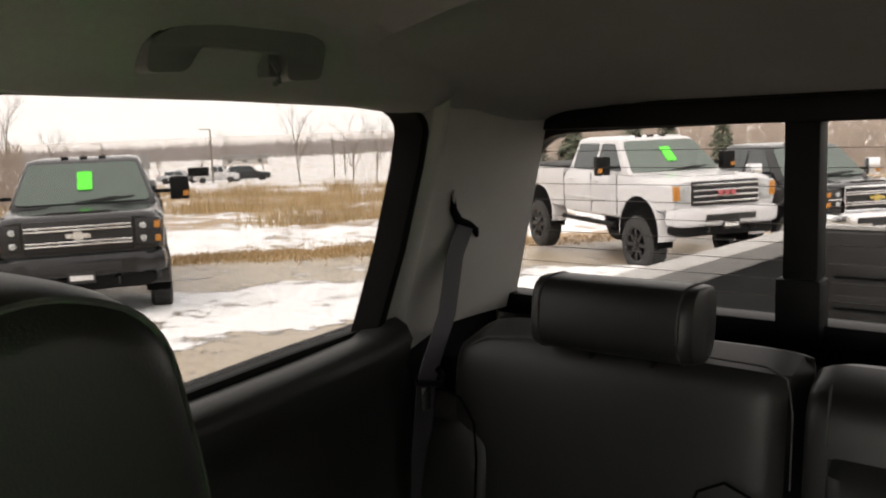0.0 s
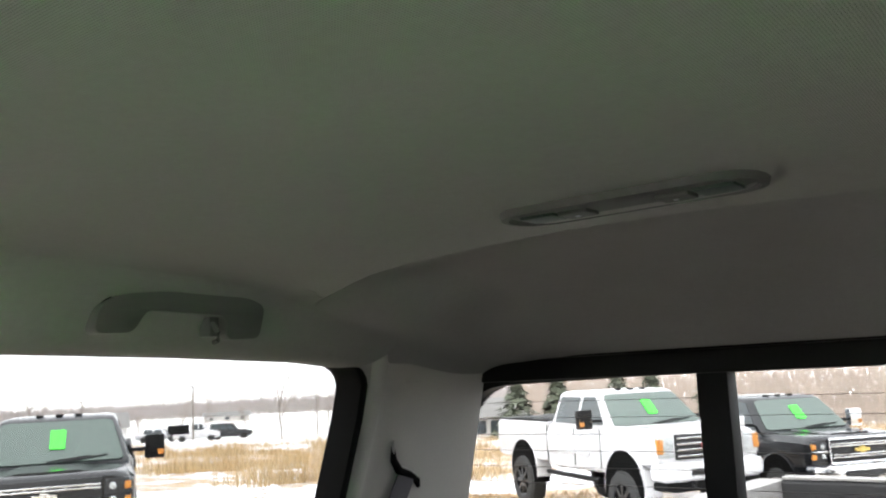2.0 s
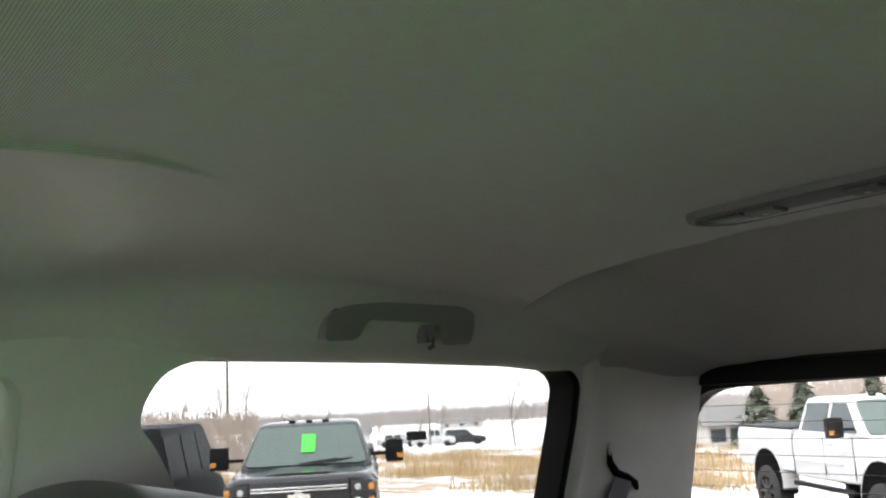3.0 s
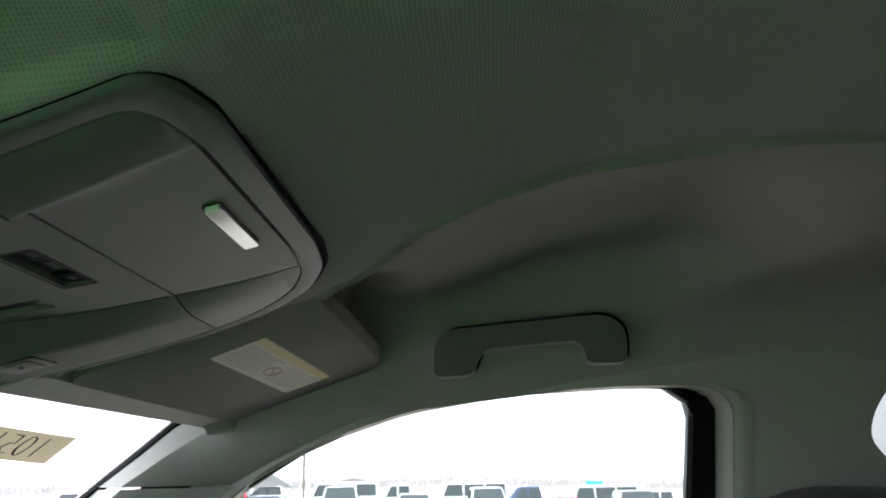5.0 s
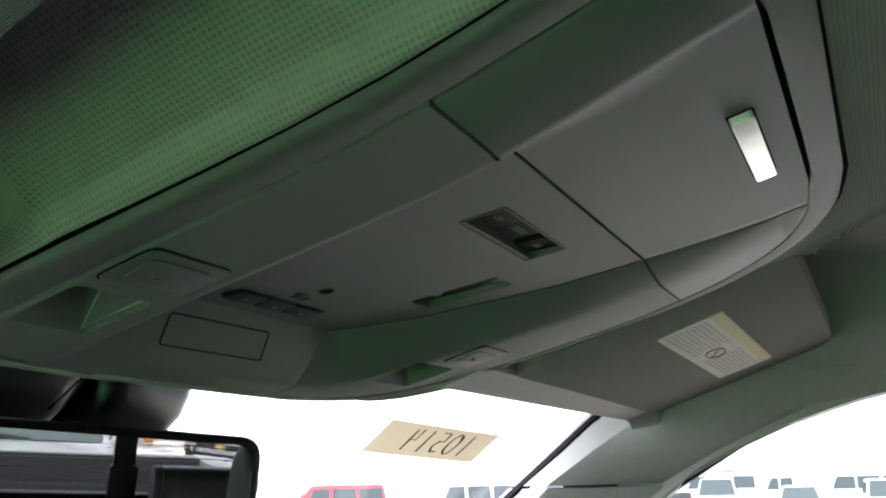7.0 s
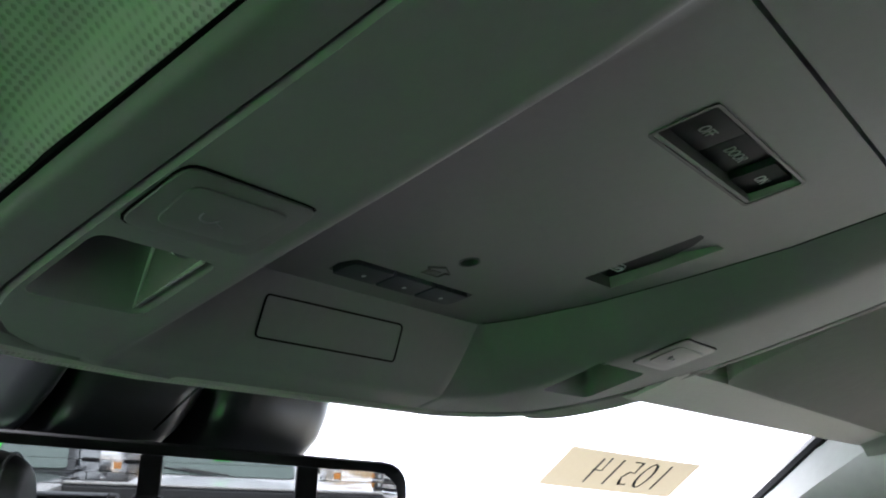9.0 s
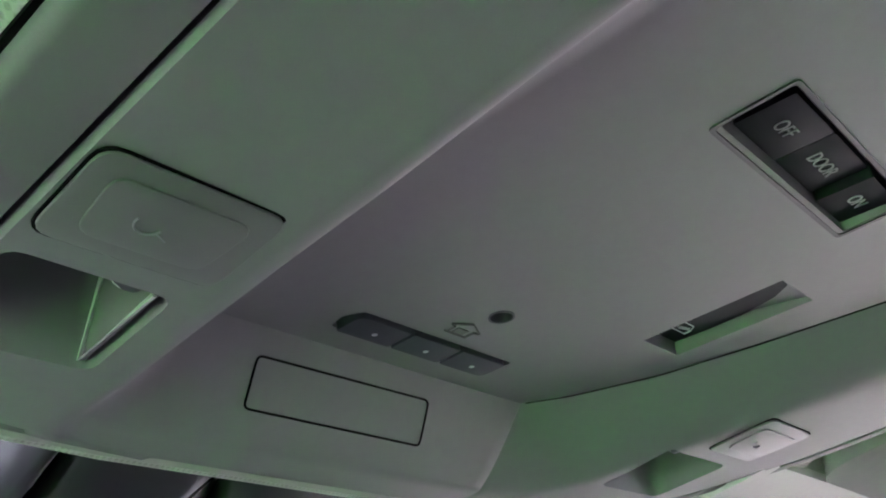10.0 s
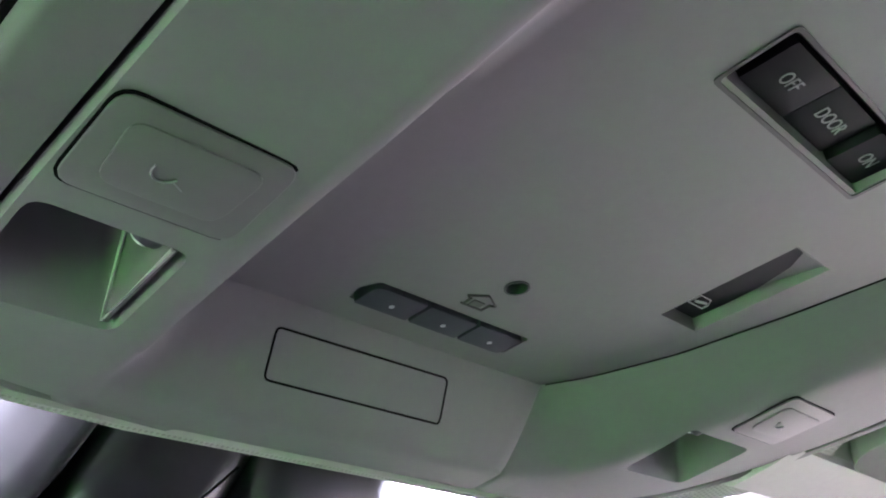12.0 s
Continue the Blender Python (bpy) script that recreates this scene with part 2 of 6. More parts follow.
def sheet(xs, ys, height):
    bm = bmesh.new()
    rows = [[bm.verts.new((x, y, height(x, y))) for x in xs] for y in ys]
    for a, b in zip(rows, rows[1:]):
        for i in range(len(xs) - 1):
            bm.faces.new((a[i], a[i + 1], b[i + 1], b[i]))
    return bm


def cut(ob, *cutters):
    """Takes closed solids, in world metres, out of a mesh object for good."""
    for bm in cutters:
        data = bpy.data.meshes.new("cutter")
        bmesh.ops.recalc_face_normals(bm, faces=bm.faces)
        bm.to_mesh(data)
        bm.free()
        tool = new("cutter", data)
        tool.location = (0, 0, 0)
        mod = ob.modifiers.new("cut", "BOOLEAN")
        mod.operation, mod.solver, mod.object = "DIFFERENCE", "EXACT", tool
        bpy.context.view_layer.update()
        made = bpy.data.meshes.new_from_object(ob.evaluated_get(bpy.context.evaluated_depsgraph_get()))
        ob.modifiers.clear()
        ob.data = made
        bpy.data.objects.remove(tool)
    ob.data.set_sharp_from_angle(angle=radians(35))
    return ob


def lettering(text, size, m, mat, parent, name="lettering", thick=0.0003):
    """Built-in letters, laid by the matrix m (text runs along its x)."""
    curve = bpy.data.curves.new(name, "FONT")
    curve.body, curve.size, curve.align_x, curve.align_y, curve.extrude = text, size, "CENTER", "CENTER", thick
    ob = new(name, curve)
    bpy.context.view_layer.update()
    data = bpy.data.meshes.new_from_object(ob.evaluated_get(bpy.context.evaluated_depsgraph_get()))
    bpy.data.objects.remove(ob)
    data.transform(m)
    bm = bmesh.new()
    bm.from_mesh(data)
    return part(name, bm, mat, parent, smooth=0)


def lerp(v, xs, fs):
    return float(np.interp(v, xs, fs))


def smooth01(v, a, b):
    t = min(max((v - a) / (b - a), 0.0), 1.0)
    return t * t * (3 - 2 * t)


# ---- cab shell ----
CX = 0.013  # middle of the overhead console


def edge_w(y, sign):
    """Half width of the frame; it stays full longer on the driver's side."""
    if sign < 0:
        return lerp(y, [0.309, 0.3113, 0.314, 0.318, 0.325, 0.35, 0.387, 0.42, 0.46, 0.54, 0.58, 0.592, 0.600, 0.605, 0.607], [0.132, 0.150, 0.166, 0.176, 0.180, 0.175, 0.169, 0.1655, 0.1655, 0.168, 0.168, 0.160, 0.144, 0.118, 0.09])
    return lerp(y, [0.309, 0.3113, 0.3135, 0.318, 0.327, 0.338, 0.35, 0.374, 0.4115, 0.45, 0.485, 0.512, 0.533, 0.555, 0.575, 0.588, 0.597, 0.603, 0.607],
                [0.030, 0.062, 0.087, 0.107, 0.130, 0.146, 0.158, 0.174, 0.186, 0.187, 0.186, 0.183, 0.177, 0.168, 0.156, 0.143, 0.125, 0.10, 0.07])


def half_w(y, sign=1):
    """The frame's half width with its corners eased."""
    reach = 0.010 * smooth01(y, 0.318, 0.34) * (1 - smooth01(y, 0.585, 0.60))
    return sum(edge_w(y + reach * k / 3, sign) for k in range(-3, 4)) / 7


def crown(y):
    """Height of the headliner along the middle of the cab."""
    return lerp(y, [-1.36, -1.25, -1.0, -0.66, -0.58, -0.45, -0.30, -0.12, 0.0, 0.06, 0.15, 0.30, 0.45, 0.60, 0.66],
                [1.975, 1.990, 2.030, 2.087, 2.091, 2.098, 2.104, 2.105, 2.100, 2.095, 2.082, 2.036, 1.997, 1.959, 1.944])


def crease_x(y):
    """Where the headliner's moulded crease runs, from the console's corner to the middle of the roof."""
    return lerp(y, [-0.12, -0.045, 0.02, 0.09, 0.165, 0.21, 0.25, 0.29, 0.34], [0.165, 0.122, 0.112, 0.109, 0.104, 0.100, 0.120, 0.172, 0.215])


def line_y(ax):
    """Where the rear part of the headliner steps up."""
    return -0.592 - 0.58 * min(ax, 0.62) ** 2


def visor_plane(y):
    return 2.028 - 0.33 * (y - 0.35)


def headliner_z(x, y):
    ax = abs(x)
    z = crown(y)
    edge = lerp(y, [-1.3, -1.0, -0.3, 0.1, 0.35, 0.60], [1.955, 1.99, 2.010, 1.998, 1.972, 1.930])
    side = min(max((ax - 0.46) / 0.205, 0.0), 1.0)
    # head room pockets over the front seats
    along = smooth01(y, -0.15, 0.02) * (1 - smooth01(y, 0.37, 0.42))
    over = ax - crease_x(y)
    dish = 0.0
    if over > 0 and x < 0:
        dish = 0.034 * smooth01(over, 0.0, 0.17) * (1 - smooth01(ax, 0.44, 0.565))
    elif over > 0:
        dish = 0.016 * (1 - math.exp(-over / 0.030)) + 0.044 * smooth01(over, 0.03, 0.28)
        dish *= 1 - smooth01(ax, 0.565 - 0.10 * smooth01(-y, -0.04, 0.10), 0.645 - 0.05 * smooth01(-y, -0.04, 0.10))
    # softer second ridge above the visor
    bead = 0.0045 * math.exp(-((over / (0.003 if over > 0 else 0.0042)) ** 2)) * smooth01(y, -0.13, -0.03) * (1 - smooth01(y, 0.37, 0.42)) * (x > 0)
    ridge = 0.0035 * math.exp(-(((ax - lerp(y, [0.2, 0.34], [0.295, 0.365])) / 0.010) ** 2)) * smooth01(y, 0.20, 0.27) * (1 - smooth01(y, 0.33, 0.38))
    sag = 0.006 * max(0.0, min(1.0, (line_y(ax) + 0.08 - y) / 0.08)) ** 2 * (y > line_y(ax)) * (1 - smooth01(ax, 0.42, 0.575))
    # the rear part is moulded higher behind a curved edge
    line = line_y(ax)
    raised = lerp(y, [-1.36, -1.33, -1.25, -1.10, -0.95, -0.80, -0.6], [1.972, 1.986, 2.032, 2.084, 2.112, 2.126, 2.132])
    back = (max(raised - z, 0.0)) * smooth01(line - y, 0.0, 0.006) * (1 - smooth01(ax, 0.42, 0.575))
    # room left beside and behind the console's frame
    wide = lerp(y, [0.36, 0.41], [0.165, 0.186]) if x > 0.013 else lerp(y, [0.316, 0.325, 0.387, 0.446], [0.178, 0.181, 0.170, 0.166])
    gap = math.hypot(max(0.0, abs(x - 0.013) - wide), max(0.0, 0.310 - y))
    # recesses that take the folded visors
    visor_bay = 0.034 * (smooth01(ax, 0.207, 0.217) if x > 0 else smooth01(gap, -0.01, 0.075) * smooth01(y, 0.18, 0.37)) * smooth01(y, 0.28, 0.37) * (1 - smooth01(y, 0.520, 0.530))
    # flat header ahead of the visors
    if y > 0.515 and ax > 0.16:
        z += (visor_plane(y) + 0.004 - z) * smooth01(y, 0.515, 0.527) * smooth01(ax, 0.16, 0.20)
    z += along * dish + back - ridge - sag - bead + visor_bay
    z = z + (edge - z) * side ** (6 + 10 * smooth01(y, 0.25, 0.35))
    # drawn in to the console's frame all round
    reach = 0.04 if y < 0.31 else 0.012
    rim = 2.001 - 0.25 * (y - 0.405)
    if y < 0.62:
        z += (min(rim + (0.0035 if x < -0.1 else 0.0075), z) - z) * (1 - smooth01(gap, 0.0, reach))
    # opening for the console
    if 0.316 < y < 0.585 and CX - half_w(y, -1) + 0.006 < x < CX + half_w(y) - 0.0045:
        z += 0.05
    return z


xs = sorted({round(s * v, 4) for s in (-1, 1) for v in [*np.linspace(0, 0.09, 6), *np.linspace(0.09, 0.24, 121), *np.linspace(0.25, 0.668, 60)]})
ys = sorted({round(float(v), 4) for v in [*np.linspace(-1.36, -0.83, 36), *np.linspace(-0.825, -0.58, 246), *np.linspace(-0.57, -0.15, 28), *np.linspace(-0.14, 0.36, 100), *np.linspace(0.365, 0.66, 40)]})


def liner_point(x, y):
    """Draws the front of the sheet in to the curve of the windscreen."""
    if y > 0.5:
        y = 0.5 + (y - 0.5) / 0.16 * (0.115 - 0.055 * smooth01(abs(x), 0.165, 0.205))
    return y


liner = sheet(xs, ys, lambda x, y: 0.0)
for v in liner.verts:
    v.co.y = liner_point(v.co.x, v.co.y)
    v.co.z = headliner_z(v.co.x, v.co.y)
ceiling = part("ceiling", liner, FABRIC, smooth=60)
tagged(ceiling, "grey knit fabric headliner with moulded creases", "headliner", kind="structure")


def rail_top(y):
    """Height of the window openings' upper edge along the cab."""
    return lerp(y, [-1.30, -1.12, -1.03, -0.97, -0.86, -0.63, -0.33, -0.24, -0.08, 0.05, 0.19, 0.32, 0.43], [2.012, 2.008, 1.996, 1.982, 1.9935, 2.0025, 2.010, 2.005, 1.999, 2.000, 1.995, 1.976, 1.942])


def rail_ring(sign, y):
    """Section of the headliner's rolled edge, which runs out into the headliner inboard and towards the front."""
    zt, b = rail_top(y), smooth01(y, -0.40, -0.18)
    out, lift = 0.05 * smooth01(-y, 1.0, 1.12), 0.03 * smooth01(-y, 1.0, 1.1)
    xt = 0.665 + 0.30 * (1.995 - zt)
    pts = []
    for k in range(22):
        x = 0.47 + (xt + 0.040 - 0.47) * k / 21
        dz = lerp(x - xt, [-0.19, -0.082, -0.060, -0.044, -0.028, -0.010, 0.012, 0.040], [0.150, 0.060, 0.036, 0.017, 0.004, -0.0015, -0.0025, -0.0015])
        lining = headliner_z(sign * min(x, 0.667), y)
        w = smooth01(x, 0.47, 0.60)
        z = lining + min(zt + dz - lining, 0.0) * w if x < 0.62 else zt + dz
        flush = 0.0008 if k < 2 else -0.0004 if x < xt else 0.006
        z += (lining + flush - z) * (b if k > 1 else 1.0)
        pts.append((sign * (x + out * smooth01(x, 0.50, 0.62)), y, z + lift))
    return pts


for sign, no in ((1, 5), (-1, 6)):
    rail = part("trim_%d" % no, loft([rail_ring(sign, y) for y in np.linspace(-1.30, -0.15, 50)], closed=False), FABRIC, smooth=60)
    tagged(rail, "grey knit headliner edge rolled down over the doors", "headliner edge", kind="structure")
roof = part("roof_skin", sheet(np.linspace(-0.80, 0.80, 15), np.linspace(-1.42, 0.78, 15), lambda x, y: 2.200 - 0.10 * (abs(x) / 0.8) ** 3 - 0.055 * (max(y, 0) / 0.78) ** 2 - 0.05 * (max(-y, 0) / 1.42) ** 2),
            material("roof_paint_black", (0.02, 0.02, 0.022), 0.3))
tagged(roof, "dark painted steel roof of the pickup cab", "roof", kind="structure")


def side_x(z):
    return 0.665 + 0.30 * (1.995 - z)


# window outlines in (y, z)
FRONT_OPEN = [(0.96, 1.555), (0.80, 1.680), (0.66, 1.790), (0.545, 1.876), (0.505, 1.906), (0.43, 1.941), (0.32, 1.975), (0.19, 1.994), (0.05, 1.9995), (-0.03, 1.998),
              (-0.060, 1.992), (-0.078, 1.972), (-0.076, 1.87), (-0.066, 1.60), (-0.02, 1.555)]
FRONT_DOOR = [(0.98, 1.54), (0.66, 1.80), (0.545, 1.886), (0.43, 1.951), (0.32, 1.985), (0.19, 2.004), (0.05, 2.009), (-0.008, 2.004),
              (-0.036, 1.985), (-0.041, 1.965), (-0.035, 1.866), (-0.030, 1.62), (0.02, 1.545)]
REAR_OPEN = [(-0.335, 1.60), (-0.345, 1.72), (-0.338, 1.775), (-0.300, 1.843), (-0.262, 1.906), (-0.240, 1.930), (-0.244, 1.959), (-0.263, 1.992), (-0.295, 2.006), (-0.33, 2.0095),
             (-0.63, 2.002), (-0.86, 1.993), (-0.935, 1.988), (-0.975, 1.976), (-0.995, 1.950), (-0.998, 1.894), (-0.992, 1.758), (-0.968, 1.590), (-0.78, 1.575)]
REAR_DOOR = [(-0.30, 1.56), (-0.30, 1.80), (-0.215, 1.95), (-0.28, 2.016), (-0.63, 2.012), (-0.955, 1.999), (-1.010, 1.988),
             (-1.036, 1.964), (-1.044, 1.894), (-1.038, 1.758), (-1.016, 1.615), (-0.80, 1.605), (-0.613, 1.592)]


FRONT_OPEN, REAR_OPEN = rounded(FRONT_OPEN, 0.03, 3), rounded(REAR_OPEN, 0.03, 3)


def side_wall(sign, name, label):
    outer = [(1.30, 1.30), (0.98, 1.572), (0.80, 1.712), (0.64, 1.842), (0.56, 1.925), (0.48, 1.985), (0.35, 2.02), (0.10, 2.045), (-1.0, 2.045), (-1.25, 2.01), (-1.345, 1.95), (-1.345, 0.9), (1.30, 0.9)]

    def place(a, b, k):
        return (sign * (side_x(b) + k), a, b)

    wall = part(name, slab(outer, [FRONT_OPEN, REAR_OPEN], place, 0.045), TRIM)
    tagged(wall, label, "cab side", kind="structure")
    return wall


for sign, tag in ((1, "right"), (-1, "left")):
    side_wall(sign, "wall_" + tag, "grey plastic pillar and window trim of the cab side")
    for no, (hole, y0, y1) in enumerate(((FRONT_DOOR, -0.17, 1.22), (REAR_DOOR, -1.12, -0.20))):
        def deep(a, b, k):
            return (sign * (side_x(b) + 0.047 + k), a, b)
        rim = [(y0, 0.95), (y1, 0.95), (y1, 1.40 if no == 0 else 2.03), (y0 if no else 0.52, 2.03), (y0, 2.03)] if no == 0 else [(y0, 0.95), (y1, 0.95), (y1, 2.03), (y0, 2.03)]
        frame_ob = part("door_%d" % (no + 1 + (2 if sign < 0 else 0)), slab(rim, [hole], deep, 0.05), BLACK_TRIM)
        tagged(frame_ob, "black door frame around the side glass", "door frame", kind="structure")
        lip = [(y, z) for y, z in ((-0.930, 1.9895), (-0.956, 1.9850), (-0.975, 1.976), (-0.988, 1.964), (-0.995, 1.950), (-0.998, 1.894), (-0.992, 1.758), (-0.968, 1.590)) ] if no else [(-0.055, 1.993), (-0.068, 1.988), (-0.078, 1.972), (-0.076, 1.87), (-0.066, 1.60)]
        section = ((-0.004, -0.010), (-0.007, -0.002), (-0.004, 0.006), (0.020, 0.010), (0.050, 0.012), (0.050, -0.004)) if no else ((-0.001, -0.026), (-0.004, -0.014), (0.000, -0.003), (0.010, 0.005), (0.028, 0.009), (0.046, 0.010), (0.046, -0.004))
        part("edge_seal" if no else "edge_trim", loft([[(sign * (side_x(z) + dx), y + dy, z) for dx, dy in section] for y, z in lip]), RUBBER if no else TRIM, frame_ob, "wide black door seal" if no else "rounded grey trim edge")
        loop = [Vector((sign * (side_x(z) + 0.034), y, z)) for y, z in hole]
        part("seal", tube([*loop, loop[0]], 0.009, 6), RUBBER, frame_ob, "black rubber window seal")
        glass = part("window_%d" % (no + 1 + (2 if sign < 0 else 0)), slab(hole, [], lambda a, b, k: (sign * (side_x(b) + 0.075 + k), a, b), 0.004), GLASS_DEEP if no else GLASS_SIDE, smooth=0)
        tagged(glass, "tinted door glass", "window", kind="structure")
        glass.visible_shadow = bool(no)
    # black door cards below the glass
    for no, (ya, yb, top_a, top_b) in enumerate(((-0.06, 1.0, 1.575, 1.545), (-1.0, -0.32, 1.628, 1.585))):
        rings = []
        for y in np.linspace(ya, yb, 12):
            top = lerp(y, [ya, yb], [top_a, top_b])
            if no == 1:
                top = lerp(y, [-1.0, -0.94, -0.79, -0.6, -0.32], [1.642, 1.618, 1.606, 1.594, 1.58])
            rings.append([(sign * x, y, z) for x, z in ((side_x(top) + 0.03, top - 0.005), (side_x(top) - 0.012, top), (side_x(top) - 0.035, top - 0.010), (side_x(top) - 0.048, top - 0.032),
                                                        (side_x(top) - 0.030, top - 0.085), (side_x(top) - 0.040, top - 0.11), (side_x(top) - 0.035, top - 0.30), (side_x(top) - 0.10, top - 0.36), (side_x(top) - 0.10, 1.0), (side_x(top) + 0.03, 1.0))])
        card = part("door_card", loft(rings), LEATHER, smooth=65)
        tagged(card, "black soft-touch door panel below the side glass", "door panel", kind="structure")

# C pillar lower trim, black, and the rear bulkhead with its three-part window
REAR_HOLE = rounded([(-0.825, 1.622), (0.825, 1.622), (0.70, 1.936), (0.2, 1.946), (-0.2, 1.946), (-0.70, 1.936)], [0.03, 0.03, 0.09, 0, 0, 0.09])


def rear_y(z):
    return -1.345 - 0.10 * (1.8 - z)


rear_wall = part("wall_rear", slab([(-0.86, 0.9), (0.86, 0.9), (0.86, 1.60), (0.70, 2.05), (-0.70, 2.05), (-0.86, 1.60)], [REAR_HOLE], lambda a, b, k: (a, rear_y(b) - k, b), 0.05), BLACK_TRIM)
tagged(rear_wall, "black rear cab wall around the sliding window", "cab wall", kind="structure")
# grey C-pillar cover between the door opening and the rear glass
for sign in (1, -1):
    def cover(z, s):
        y_out, y_in = lerp(z, [1.59, 1.95, 2.05], [-0.988, -1.014, -1.0]), rear_y(z) + 0.004
        roll = 0.016 * math.exp(-(((s - 0.055) / 0.05) ** 2)) + 0.010 * smooth01(s, 0.05, 0.3) + 0.012 * smooth01(s, 0.55, 1.0) ** 2
        return (sign * (side_x(z) - roll + 0.006 * (1 - smooth01(s, 0.0, 0.03))), y_out + (y_in - y_out) * s, z)
    rings = [[cover(z, s) for s in [0, 0.01, 0.02, 0.035, 0.055, 0.075, 0.10, 0.13, 0.17, 0.22, *np.linspace(0.3, 1, 10)]] for z in np.linspace(1.597, 2.03, 18)]
    pillar = part("pillar_trim", loft(rings, closed=False), PILLAR_TRIM, smooth=60)
    tagged(pillar, "pale grey C-pillar trim cover beside the rear glass", "pillar trim", kind="structure")
    part("pillar_foot", loft([[(sign * x, y, z) for x, y in ((0.785, -1.33), (0.785, -1.16), (0.80, -1.02), (0.845, -0.985), (0.85, -1.33))] for z in (1.0, 1.35, 1.54, 1.596)]), BLACK_TRIM, pillar)
    if sign > 0:
        # airbag mark
        part("mark", box(0.664, 0.6675, -1.135, -1.10, 1.952, 1.9535), LABEL_GREY, pillar)

slider = thing("window_5", "three-part sliding rear window with black bars and heater wires", "window", (0, -1.35, 1.62), kind="structure")
for sign in (1, -1):
    part("bar", box(sign * 0.168 if sign > 0 else -0.222, 0.222 if sign > 0 else -0.168, -1.365, -1.322, 1.60, 1.955, 0.004), BLACK_TRIM, slider, "black upright bar of the slider")
    part("latch", box(min(sign * 0.160, sign * 0.230), max(sign * 0.160, sign * 0.230), -1.36, -1.310, 1.60, 1.700, 0.006), BLACK_TRIM, slider)
part("header_band", box(-0.70, 0.70, -1.372, -1.318, 1.944, 1.985, 0.006), BLACK_TRIM, slider, "black top band of the rear glass")
part("sill_band", box(-0.82, 0.82, -1.392, -1.335, 1.585, 1.626, 0.004), BLACK_TRIM, slider)
for x0, x1 in ((-0.83, -0.2), (-0.2, 0.2), (0.2, 0.83)):
    pane = part("pane", slab([(x0, 1.61), (x1, 1.61), (min(x1, 0.72), 1.95), (max(x0, -0.72), 1.95)], [], lambda a, b, k: (a, rear_y(b) - 0.03 - k, b), 0.004), GLASS_REAR, slider, smooth=0)
for k in range(9):
    z = 1.655 + 0.031 * k
    half = lerp(z, [1.62, 1.94], [0.81, 0.695])
    for x0, x1 in ((-half, -0.222), (-0.168, 0.168), (0.222, half)):
        part("heater_wire", box(x0, x1, rear_y(z) - 0.0297, rear_y(z) - 0.0283, z - 0.0005, z + 0.0005), HEATER, slider, smooth=0)

# windscreen, curved in plan
def screen_y(x, z):
    return 0.747 + (1.964 - z) / 0.77 - 0.13 * (x / 0.7) ** 2


def screen(thick):
    rings = []
    for z in np.linspace(2.02, 1.42, 8):
        half = lerp(z, [1.42, 1.88, 1.971, 2.02], [0.735, 0.688, 0.690, 0.690])
        rings.append([(half * s, screen_y(half * s, z) + thick, z) for s in np.linspace(-1, 1, 21)])
    return rings


shield = part("window_6", join(loft(screen(0.03), closed=False), loft(screen(0.035), closed=False)), GLASS_FRONT, smooth=60)
tagged(shield, "curved green-tinted windscreen", "windscreen", kind="structure")
shield.visible_shadow = False
def header_strip(sign):
    """A smooth strip ahead of a folded visor."""
    return loft([[(sign * x, y, visor_plane(y) + dz) for y, dz in ((0.529, 0.0015), (0.545, 0.001), (0.560, 0.0015), (0.566, 0.006), (0.560, 0.010), (0.529, 0.010))] for x in np.linspace(0.176, 0.625, 12)])


# header behind the headliner edge and the A pillars
header = part("trim_1", loft([[(x, y, z) for y, z in ((screen_y(x, 2.0) - 0.085 + (0.553 - screen_y(x, 2.0) + 0.085) * smooth01(abs(x), 0.16, 0.21), crown(0.6) + 0.032 + (1.974 - crown(0.6) - 0.032) * smooth01(abs(x), 0.16, 0.21)), (screen_y(x, 2.0) - 0.05, 1.990), (screen_y(x, 2.0) - 0.01, 1.995), (screen_y(x, 2.0) + 0.04, 2.04), (screen_y(x, 2.0) - 0.10, 2.08))] for x in np.linspace(-0.70, 0.70, 41)]), TRIM)
cover_bm = [header_strip(s) for s in (1, -1)]
covers = part("trim_4", join(*cover_bm), TRIM)
tagged(covers, "smooth grey header strips between the visors and the windscreen", "trim", kind="structure")
tagged(header, "grey windscreen header trim", "trim", kind="structure")
